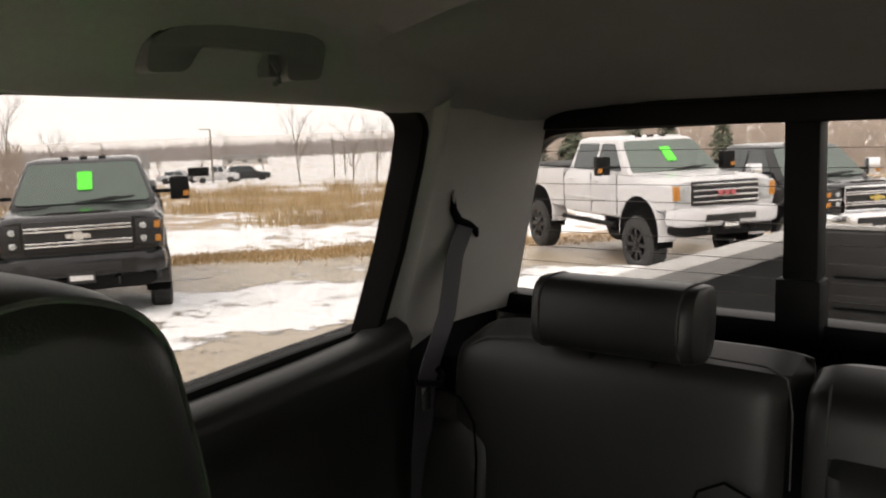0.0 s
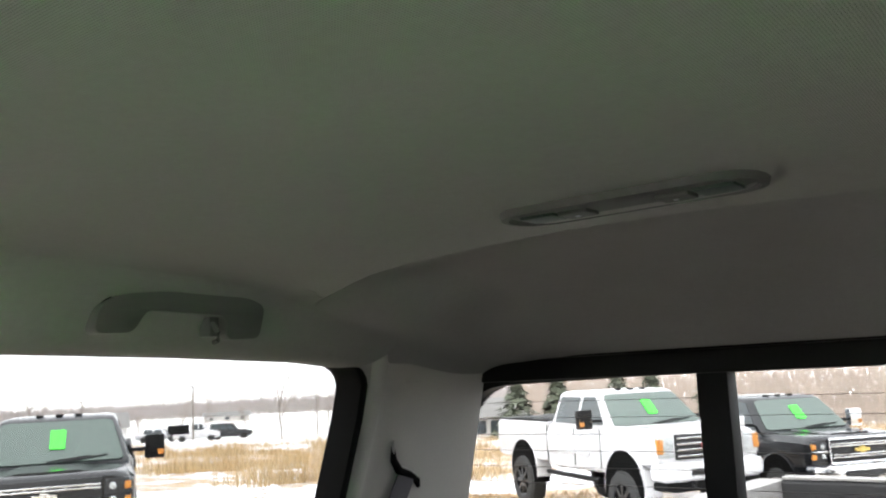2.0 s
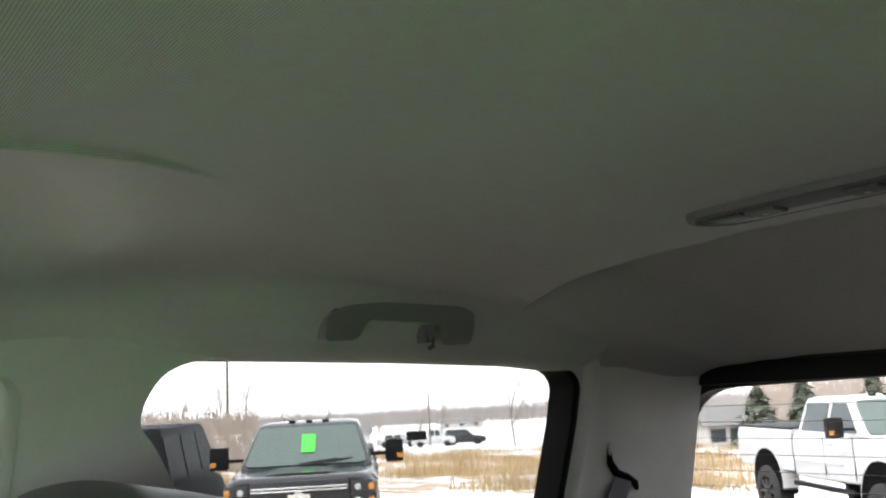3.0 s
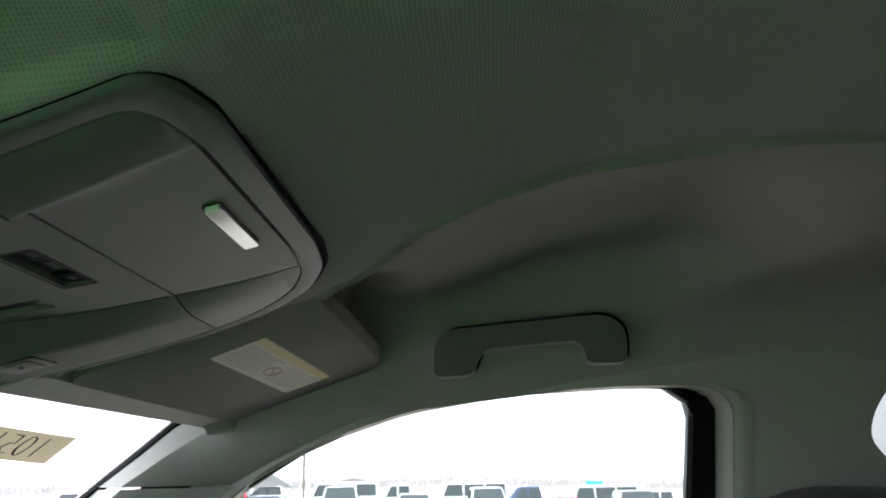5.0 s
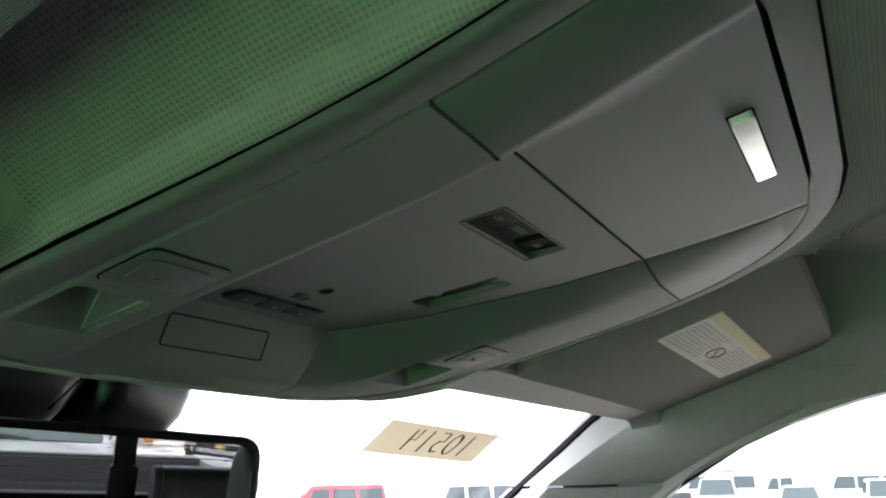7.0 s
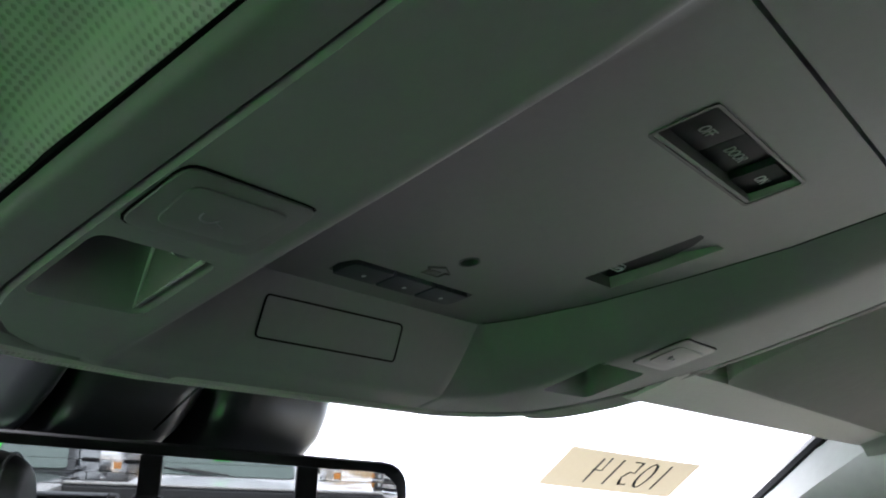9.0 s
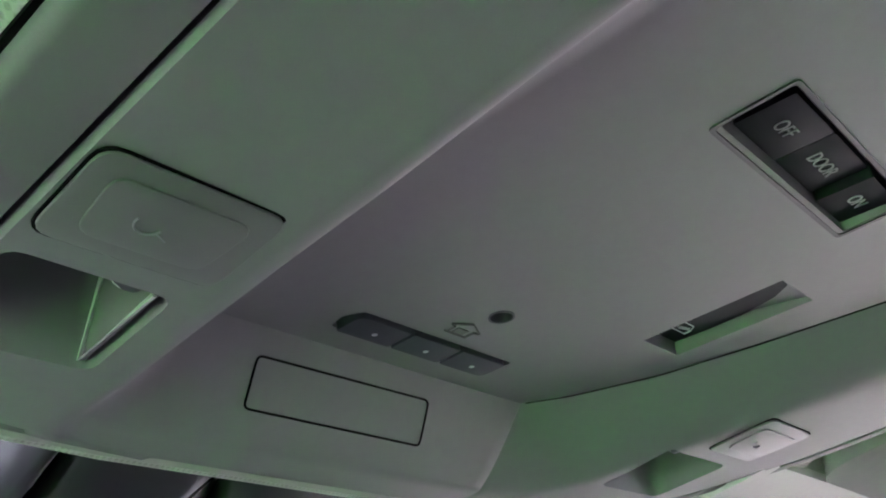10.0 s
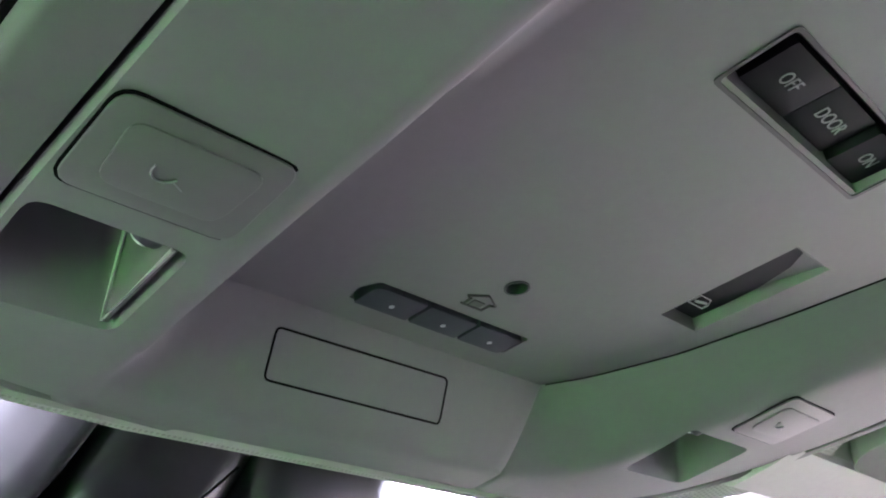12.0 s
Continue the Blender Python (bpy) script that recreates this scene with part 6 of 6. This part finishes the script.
FACE = Vector((-0.84, 0.54)).normalized()
bt = Vector((10.35, -5.75))
pickup(at_ground(*(bt - FACE * 0.25)), FACE, "dark grey crew-cab pickup with chrome grille bars and green card", PAINT_BLACK, lift=0.10, tyre=0.42, badge="silver", snow=False)
pickup(at_ground(5.76, -14.09), Vector((-0.837, 0.547)), "white lifted crew-cab pickup on large black wheels, green card", PAINT_WHITE, lift=0.33, tyre=0.48, chrome=False, badge="red", rim=RIM_BLACK, grille_bars=4)
pickup(at_ground(4.09, -16.81), Vector((-0.778, 0.6285)), "black crew-cab pickup with a large chrome grille and green card", PAINT_BLACK, lift=0.15, tyre=0.43, chrome=True, badge="gold")
for spot, text, paint in (((-0.15, -9.3), "white crew-cab pickup parked nose-in behind the cargo bed", PAINT_WHITE), ((-2.65, -9.2), "black crew-cab pickup parked nose-in behind the cargo bed", PAINT_BLACK)):
    pickup(at_ground(*spot), Vector((-0.10, 0.995)), text, paint, lift=0.06, tyre=0.42, chrome=True, badge="gold")

# own truck: bed behind the cab
bed = thing("truck_bed", "silver-grey open cargo bed with black tailgate behind the cab", "truck bed", (0, -2.5, 1.0))
BED_PAINT = material("bed_rail_cap", (0.27, 0.26, 0.25), 0.5, bump=0.2, bump_scale=300)
BED_LINER = material("spray_liner", (0.022, 0.022, 0.023), 0.75, bump=0.7, bump_scale=160)
def rail_z(y):
    return 1.56 - 0.030 * (-1.9 - y)
for s in (-1, 1):
    rings = [[(s * x, y, rail_z(y) + dz) for x, dz in ((0.745, -0.055), (0.748, -0.004), (0.765, 0.0), (0.845, 0.0), (0.875, -0.02), (0.88, -0.60), (0.80, -0.60), (0.80, -0.055))] for y in np.linspace(-1.48, -3.45, 9)]
    part("side_rail", loft(rings), BED_PAINT, bed, "grey bed rail cap")
    part("inner_panel", loft([[(s * x, y, rail_z(y) + dz) for x, dz in ((0.79, -0.05), (0.79, -0.52), (0.83, -0.52), (0.83, -0.05))] for y in (-1.48, -3.40)]), BED_LINER, bed)
    part("tie_down", tube([(s * 0.788, -3.2, rail_z(-3.2) - 0.09), (s * 0.765, -3.2, rail_z(-3.2) - 0.10), (s * 0.765, -3.2, rail_z(-3.2) - 0.15), (s * 0.788, -3.2, rail_z(-3.2) - 0.16)], 0.008, 6), BLACK_TRIM, bed)
part("tailgate", loft([[(x, y, z) for y, z in ((-3.40, 0.98), (-3.40, rail_z(-3.4) - 0.012), (-3.415, rail_z(-3.4)), (-3.465, rail_z(-3.4)), (-3.48, rail_z(-3.4) - 0.02), (-3.48, 0.98))] for x in np.linspace(-0.745, 0.745, 7)]), BED_LINER, bed, "tailgate with a grey top cap")
part("tailgate_cap", box(-0.745, 0.745, -3.475, -3.405, rail_z(-3.4) + 0.001, rail_z(-3.4) + 0.012, 0.004), BED_PAINT, bed)
for z in (1.10, 1.22, 1.34):
    part("tailgate_rib", box(-0.68, 0.68, -3.40, -3.385, z, z + 0.05, 0.008), BED_LINER, bed)
part("bed_floor", box(-0.80, 0.80, -3.42, -1.47, 0.95, 1.0), BED_LINER, bed)
part("front_panel", box(-0.80, 0.80, -1.50, -1.46, 0.95, 1.48), BED_LINER, bed)


# ---- trees, poles, field ----
BARK = material("winter_bark", (0.15, 0.125, 0.105), 0.9, bump=0.5, bump_scale=30)
TWIG = material("bare_twigs", (0.22, 0.18, 0.155), 0.95)
NEEDLES = material("conifer_needles", (0.10, 0.115, 0.08), 0.9, spread=0.3)
STRAW = material("dry_reed", (0.39, 0.28, 0.155), 0.9, spread=0.35, scale=0.5)


def bare_tree(x, y, height, spread, seed, label, dense=1.0):
    rnd = random.Random(seed)
    z0 = ground_z(x, y) - 0.1
    ob = thing("bare_tree", label, "tree", (x, y, z0), group="bare winter trees")
    limbs, twigs = [], []

    def grow(p, d, length, r, depth):
        pts, q = [p], p
        for k in range(4):
            d = (d + Vector((rnd.uniform(-1, 1), rnd.uniform(-1, 1), rnd.uniform(-0.2, 0.5))) * 0.16).normalized()
            q = q + d * (length / 4)
            pts.append(q)
        (limbs if depth < 2 else twigs).append(tube(pts, [r, r * 0.88, r * 0.76, r * 0.64, r * 0.5], 5 if depth < 2 else 3))
        if depth >= 4:
            return
        for k in range(rnd.choice((3, 3, 4)) if depth else int(6 * dense) + 3):
            base = pts[rnd.choice((2, 3, 4)) if depth else rnd.choice((1, 2, 3, 4))]
            out = (d * (0.9 if depth else 0.8) + Vector((rnd.uniform(-1, 1), rnd.uniform(-1, 1), rnd.uniform(-0.1, 0.6))) * spread).normalized()
            grow(base, out, length * rnd.uniform(0.42, 0.66), r * 0.5, depth + 1)

    grow(Vector((x, y, z0)), Vector((0, 0, 1)), height * 0.62, height * 0.011, 0)
    part("trunk", join(*limbs), BARK, ob)
    part("crown", join(*twigs), TWIG, ob, "fine bare twigs", smooth=0)
    return ob


def polar(az, d):
    """A place d metres off, az degrees from straight back towards the passenger's side."""
    return (-0.25 + d * math.sin(radians(az)), 0.1 - d * math.cos(radians(az)))


tree_list = [(47.8, 59, 5.6, 0.35, "tall thin bare tree in the frozen field"), (44.4, 62, 5.6, 0.75, "bare spreading tree in the frozen field"), (42.9, 60, 5.4, 0.7, "bare spreading tree in the frozen field"), (41.5, 70, 5.5, 0.6, "bare tree in the frozen field"),
             (52.6, 75, 4.6, 0.6, "bare tree beside the parked work truck"), (54.0, 80, 3.8, 0.5, "small bare tree in the snow"), (56.4, 90, 3.6, 0.7, "small bare tree in the snow"), (62.6, 70, 5.0, 0.7, "bare spreading tree behind the parked pickups"),
             (64.9, 60, 6.6, 0.65, "bare spreading tree behind the parked pickups"), (66.4, 62, 6.0, 0.3, "narrow bare tree behind the parked pickups"), (69.0, 55, 5.0, 0.9, "dense bare tree behind the parked pickups"), (70.6, 58, 5.2, 0.9, "dense bare tree behind the parked pickups"), (72.5, 60, 4.6, 0.9, "dense bare tree behind the parked pickups"),
             (58.6, 85, 3.4, 0.6, "small bare tree in the snow"), (60.6, 100, 4.2, 0.6, "small bare tree in the snow"), (50.0, 95, 3.6, 0.5, "small bare tree in the snow")]
for k, (az, d, h, sp, text) in enumerate(tree_list):
    d, h = d * 1.55, h * 1.25
    x, y = polar(az, d)
    bare_tree(x, y, h, sp, 40 + k, text, dense=1.6 if "dense" in text else 1.0)


def conifer(az, d, h, w, seed):
    rnd = random.Random(seed)
    x, y = polar(az, d)
    z0 = ground_z(x, y)
    ob = thing("evergreen_tree", "dark evergreen tree at the far edge of the lot", "evergreen tree", (x, y, z0), group="evergreens")
    part("trunk", tube([(x, y, z0), (x, y, z0 + h * 0.9)], [0.16, 0.03], 6), BARK, ob)
    bm = bmesh.new()
    for k in range(420):
        t = rnd.random() ** 0.8
        r = w * (1 - t) ** 0.8 * rnd.uniform(0.25, 1.0)
        a = rnd.uniform(0, 2 * math.pi)
        c = Vector((x + r * math.cos(a), y + r * math.sin(a), z0 + h * (0.08 + 0.9 * t)))
        out = Vector((math.cos(a), math.sin(a), rnd.uniform(-0.6, 0.1))) * rnd.uniform(0.25, 0.5)
        side = Vector((-math.sin(a), math.cos(a), rnd.uniform(-0.3, 0.3))) * rnd.uniform(0.12, 0.3)
        v = [bm.verts.new(p) for p in (c - side, c + side, c + out, c + Vector((0, 0, 0.2)))]
        bm.faces.new((v[0], v[1], v[2])), bm.faces.new((v[0], v[1], v[3]))
    part("crown", bm, NEEDLES, ob, "dark needled boughs", smooth=0)


for k, (az, d, h, w) in enumerate(((32.8, 62, 4.2, 2.2), (30.2, 60, 4.6, 1.7), (26.4, 66, 5.6, 1.5), (24.3, 70, 6.2, 1.4), (21.0, 75, 6.6, 1.5))):
    conifer(az, d, h, w, 80 + k)

# dry reeds, in one mass
rnd = random.Random(5)
bm = bmesh.new()
clumps = []
while len(clumps) < 760:
    az, d = rnd.uniform(8, 72), 18 + 54 * rnd.random()
    x, y = polar(az, d)
    s = out_along(x, y)
    if s < 23.5 or noise.noise((x * 0.21, y * 0.21, 2.0)) < 0.22 - 0.24 * smooth01(s, 26, 42):
        continue
    clumps.append((x, y))
verge = []
while len(verge) < 330:
    az, d = rnd.uniform(20, 66), rnd.uniform(17, 21)
    x, y = polar(az, d)
    if 17.5 < out_along(x, y) < 19.2:
        verge.append((x, y))
for x, y in [*clumps, *verge]:
    near = out_along(x, y) < 20
    tall = rnd.uniform(0.05, 0.13) if near else rnd.uniform(0.20, 0.65) * (1.5 if rnd.random() < 0.15 else 1.0)
    for k in range(70):
        px, py = x + rnd.gauss(0, 0.6), y + rnd.gauss(0, 0.6)
        pz = ground_height(px, py) - 0.05
        h = tall * rnd.uniform(0.5, 1.2)
        a, lean = rnd.uniform(0, math.pi), rnd.gauss(0, 0.5)
        w = Vector((math.cos(a), math.sin(a), 0)) * rnd.uniform(0.007, 0.020)
        tip = Vector((px + lean * h * 0.6, py + rnd.uniform(-0.3, 0.3) * h * 0.6, pz + h))
        base = Vector((px, py, pz))
        mid = base.lerp(tip, 0.6) + w * 0.4
        v = [bm.verts.new(p) for p in (base - w, base + w, mid + w * 0.8, tip, mid - w * 0.8)]
        bm.faces.new(v)
reeds = part("dry_reeds", bm, STRAW, smooth=0)
tagged(reeds, "straw-coloured dry reeds and grass standing in snow", "reeds", kind="stuff")

# far woods, in one mass
def woods(name, az0, az1, d0, d1, h0, h1, count, seed, mat, label):
    r = random.Random(seed)
    many = bmesh.new()
    for k in range(count):
        az, d = r.uniform(az0, az1), r.uniform(d0, d1)
        x, y = polar(az, d)
        top = (h0 + (h1 - h0) * (0.5 + 0.5 * noise.noise((x * 0.06, y * 0.06, 9.0)))) * r.uniform(0.75, 1.0)
        z = ground_z(x, y) - 0.3 + top * r.random() ** 1.3
        a = radians(az)
        across = Vector((math.cos(a), math.sin(a), 0))
        lean, long = r.gauss(0, 0.28), d * r.uniform(0.004, 0.014)
        along = (across * math.sin(lean) + Vector((0, 0, math.cos(lean)))) * long
        side = (across * math.cos(lean) - Vector((0, 0, math.sin(lean)))) * d * r.uniform(0.0004, 0.0012)
        c = Vector((x, y, z))
        many.faces.new([many.verts.new(p) for p in (c - side, c + side, c + along)])
    ob = part(name, many, mat, smooth=0)
    tagged(ob, label, "woods", kind="stuff")


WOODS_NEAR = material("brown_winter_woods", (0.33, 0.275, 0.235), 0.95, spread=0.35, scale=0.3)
# the distant woods carry the haze in their greyer colour
WOODS_FAR = material("haze_grey_far_woods", (0.30, 0.27, 0.26), 0.95, spread=0.15, scale=0.05)
woods("winter_woods", -40, 33, 85, 120, 5.0, 8.5, 42000, 3, WOODS_NEAR, "brown leafless woods behind the lot")
woods("roadside_brush", 64, 74, 44, 54, 2.2, 4.2, 4500, 12, WOODS_NEAR, "bare brown brush beside the lot")
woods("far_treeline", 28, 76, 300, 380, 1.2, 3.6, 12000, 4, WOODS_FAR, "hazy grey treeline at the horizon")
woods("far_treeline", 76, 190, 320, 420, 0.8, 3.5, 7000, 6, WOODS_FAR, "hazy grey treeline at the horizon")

# poles
for x, y, h, r, text in ((54.4, -24.4, 11.0, 0.11, "tall dark wooden utility pole"), (58.0, 12.7, 10.0, 0.10, "tall slim light pole across the lot"), (30.4, 25.6, 11.0, 0.035, "thin flag pole across the lot")):
    z0 = ground_z(x, y)
    pole = thing("utility_pole", text, "pole", (x, y, z0))
    part("shaft", tube([(x, y, z0), (x, y, z0 + h)], [r, r * 0.7], 8), BARK, pole)
    part("cap", tube([(x, y, z0 + h), (x, y, z0 + h + 0.08)], r * 0.9, 8), BARK, pole)
for az, d, h in ((53.2, 95, 5.6), (59.6, 110, 4.6), (45.6, 120, 5.0), (44.9, 130, 5.0)):
    x, y = polar(az, d)
    z0 = ground_z(x, y)
    pole = thing("lamp_post", "slim street lamp post in the snow", "lamp post", (x, y, z0))
    part("shaft", tube([(x, y, z0), (x, y, z0 + h)], 0.08, 6), BARK, pole)
    part("arm", tube([(x, y, z0 + h), (x + 1.0, y + 0.6, z0 + h + 0.05)], 0.06, 6), BARK, pole)

# low buildings at the edge of the field
ROOF_GREY = material("shingle_roof", (0.17, 0.165, 0.16), 0.9, bump=0.4, bump_scale=20)
SIDING = material("pale_siding", (0.50, 0.48, 0.46), 0.8)
SHADE_GLASS = material("house_glass", (0.05, 0.06, 0.07), 0.15)


def building(az, d, length, depth, wall_h, roof_h, turn, label):
    x, y = polar(az, d)
    z0 = ground_z(x, y)
    ob = thing("building", label, "building", (x, y, z0), group="far buildings")
    ob.rotation_euler = (0, 0, radians(turn))
    part_local("wall", box(-length / 2, length / 2, -depth / 2, depth / 2, 0, wall_h), SIDING, ob)
    e = 0.4
    part_local("roof", loft([[(xx, yy, zz) for yy, zz in ((-depth / 2 - e, wall_h - 0.1), (0, wall_h + roof_h), (depth / 2 + e, wall_h - 0.1))] for xx in (-length / 2 - e, length / 2 + e)]), ROOF_GREY, ob, "grey shingle roof")
    n = max(3, int(length / 3.5))
    for k in range(n):
        xx = -length / 2 + (k + 0.5) * length / n
        for s in (-1, 1):
            part_local("window", box(xx - 0.5, xx + 0.5, s * depth / 2 - 0.04, s * depth / 2 + 0.04, wall_h * 0.35, wall_h * 0.8), SHADE_GLASS, ob, "dark window")
    return ob


building(59.4, 150, 12, 8, 1.5, 2.2, 60, "long grey-roofed house across the field")
building(51.2, 250, 12, 8, 1.6, 1.0, 52, "low pale barn across the field")
building(34.6, 66, 4, 4, 1.9, 1.2, 50, "small white house beyond the snowy lot")
building(104.0, 150, 7, 6, 2.2, 2.0, 10, "small house with a steep grey roof")
building(99.0, 170, 30, 8, 2.6, 0.9, 8, "low white shop building across the road")


# ---- other parked cars ----
def parked_car(place_at, turn, label, paint, kind="suv", group="cars across the lot", glass=CAR_GLASS):
    """An ordinary parked car; its own x points ahead, the origin lies on the ground at its middle."""
    car = thing("parked_car", label, "car", place_at, group=group)
    car.rotation_euler = (0, 0, radians(turn))
    tall = {"suv": 1.80, "van": 2.05, "sedan": 1.45, "truck": 1.90}[kind]
    belt_z = tall * 0.60
    part_local("body", car_loft([(-2.40, 0.78, 0.84, 0.78, 0.36, 0.65, belt_z - 0.05), (-2.30, 0.90, 0.93, 0.86, 0.30, 0.65, belt_z), (0.9, 0.90, 0.94, 0.86, 0.30, 0.65, belt_z), (1.9, 0.90, 0.93, 0.84, 0.30, 0.65, belt_z - 0.10), (2.38, 0.80, 0.86, 0.76, 0.36, 0.60, belt_z - 0.22)]), paint, car, "painted car body")
    back, front = {"suv": (-2.25, 0.35), "van": (-2.3, 1.2), "sedan": (-1.55, 0.5), "truck": (-0.6, 0.8)}[kind]
    top = part_local("cabin", tower((back - 0.05, front + 0.55, 0.86, belt_z - 0.04), (back + 0.12, front - 0.15, 0.68, tall - 0.03)), paint, car, "painted roof")

    def at(x, s, t):
        return (x, s * (0.86 - 0.18 * t), belt_z - 0.04 + (tall - 0.03 - belt_z + 0.04) * t)
    for s in (-1, 1):
        span = front - 0.05 - back
        for k in range(3 if kind in ("suv", "van") else 2):
            n = 3 if kind in ("suv", "van") else 2
            x0, x1 = back + 0.12 + span * k / n, back + 0.12 + span * (k + 1) / n - 0.08
            part_local("window", quad(at(x0, s, 0.14), at(x1, s, 0.14), at(x1 - (0.25 if k == n - 1 else 0), s, 0.86), at(x0 + 0.03, s, 0.86), (0, s * 0.012, 0.003)), glass, top, "dark side window")
        for x in (-1.45, 1.45):
            whl = loft([[(x + r * math.cos(a), s * yy, 0.34 + r * math.sin(a)) for a in np.linspace(0, 2 * math.pi, 16, endpoint=False)] for r, yy in ((0.34, 0.70), (0.34, 0.93), (0.22, 0.94), (0.20, 0.92), (0.05, 0.93))])
            part_local("wheel", whl, TYRE, car)
    part_local("windscreen", quad((front + 0.50, -0.76, belt_z + 0.02), (front + 0.50, 0.76, belt_z + 0.02), (front - 0.08, 0.62, tall - 0.07), (front - 0.08, -0.62, tall - 0.07), (0.012, 0, 0.012)), glass, top, "dark windscreen")
    part_local("rear_window", quad((back - 0.02, -0.74, belt_z + 0.05), (back - 0.02, 0.74, belt_z + 0.05), (back + 0.10, 0.62, tall - 0.10), (back + 0.10, -0.62, tall - 0.10), (-0.012, 0, 0.004)), glass, top, "dark rear window")
    for s in (-1, 1):
        part_local("headlamp", box(2.22, 2.36, min(s * 0.5, s * 0.82), max(s * 0.5, s * 0.82), 0.66, 0.82, 0.03), HEADLAMP, car)
        part_local("tail_lamp", box(-2.40, -2.28, min(s * 0.66, s * 0.86), max(s * 0.66, s * 0.86), 0.75, 1.0, 0.03), RED_MARK, car)
    return car


def toward(angle, d):
    """A place d metres off, angle degrees from straight across to the passenger's side, towards the front."""
    return (-0.4 + d * math.cos(radians(angle)), 0.2 + d * math.sin(radians(angle)))


rnd = random.Random(11)
paints = [(PAINT_WHITE, "white"), (PAINT_SILVER, "silver"), (PAINT_WHITE, "white"), (PAINT_BLACK, "black"), (PAINT_WHITE, "white"), (PAINT_BLUE, "dark blue"), (PAINT_SILVER, "silver"), (PAINT_RED, "red"), (PAINT_WHITE, "white")]
first = {}
k = 0
for row, (d, a0, a1, step) in enumerate(((42, 19, -15, -4.6), (50, 18, -16, -4.0))):
    angle = a0
    while angle > a1:
        paint, word = paints[(k * 5 + row * 3) % len(paints)]
        kind = ("suv", "van", "suv", "sedan", "truck", "suv")[(k * 3 + row) % 6]
        x, y = toward(angle, d)
        spot = (x, y, ground_z(x, y))
        turn = 95 + rnd.uniform(-3, 3) if row else 185 + rnd.uniform(-3, 3)
        if (word, kind) in first:
            copy_thing(first[(word, kind)], pose(*spot, 0, 0, turn))
        else:
            first[(word, kind)] = parked_car(spot, turn, "%s parked %s in the row across the lot" % (word, "delivery van" if kind == "van" else "crossover" if kind == "suv" else "pickup" if kind == "truck" else "saloon car"), paint, kind)
        angle += step
        k += 1
for angle, d, turn, paint, kind, text in ((34.5, 30, 128, PAINT_RED, "suv", "red crossover parked ahead of the cab"), (26.0, 31, 118, PAINT_WHITE, "suv", "white crossover parked ahead of the cab"), (43.0, 32, 130, PAINT_SILVER, "suv", "silver crossover parked ahead of the cab"), (53.0, 33, 130, PAINT_WHITE, "van", "white van parked ahead of the cab"), (64.0, 34, 140, PAINT_BLACK, "suv", "black crossover parked ahead of the cab")):
    x, y = toward(angle, d)
    parked_car((x, y, ground_z(x, y)), turn, text, paint, kind, "cars ahead of the cab")
# beside and behind the dark pickup
DULL_GLASS = material("dark_van_glass", (0.012, 0.014, 0.015), 0.5, spec=0.06)
PAINT_DULL = material("dirty_black_car_paint", (0.012, 0.012, 0.013), 0.6, spread=0.2, scale=2, spec=0.06)
for off, text, paint, kind in ((Vector((13.9, -4.9)), "black passenger van parked beside the dark pickup", PAINT_DULL, "van"), (Vector((22.0, -6.6)), "white crossover parked behind the dark pickup", PAINT_WHITE, "suv"), (Vector((27.0, -9.5)), "silver saloon car parked behind the dark pickup", PAINT_SILVER, "sedan")):
    parked_car((off.x, off.y, ground_z(off.x, off.y)), math.degrees(math.atan2(FACE.y, FACE.x)) + 180, text, paint, kind, "cars near the dark pickup", DULL_GLASS if kind == "van" else CAR_GLASS)

# work truck with a dump box, far out in the snow
x, y = polar(53.0, 98)
work = parked_car((x, y, ground_z(x, y)), -127, "white work truck with a black dump box", PAINT_WHITE, "truck", "far cars")
part_local("dump_box", join(box(-2.9, -0.75, -0.98, 0.98, 0.85, 1.75, 0.05), *[box(-2.9 + 0.4 * j, -2.84 + 0.4 * j, -1.03, 1.03, 0.85, 1.75) for j in range(6)]), BLACK_TRIM, work, "black ribbed dump box")
x, y = polar(51.0, 104)
parked_car((x, y, ground_z(x, y)), -122, "black off-road car parked in the snow", PAINT_BLACK, "suv", "far cars")
x, y = polar(55.2, 101)
parked_car((x, y, ground_z(x, y)), -135, "grey saloon car parked in the snow", PAINT_SILVER, "sedan", "far cars")

# green road sign far off
x, y = 148.5, -15.7
z0 = ground_z(x, y)
road_sign = thing("road_sign", "teal sign board on two posts far off", "sign", (x, y, z0))
part("board", box(x - 0.1, x + 0.1, y - 1.4, y + 1.4, z0 + 1.9, z0 + 3.0), material("teal_sign", (0.02, 0.42, 0.30), 0.5), road_sign)
for s in (-1, 1):
    part("post", tube([(x, y + s, z0), (x, y + s, z0 + 2.0)], 0.06, 6), BARK, road_sign)
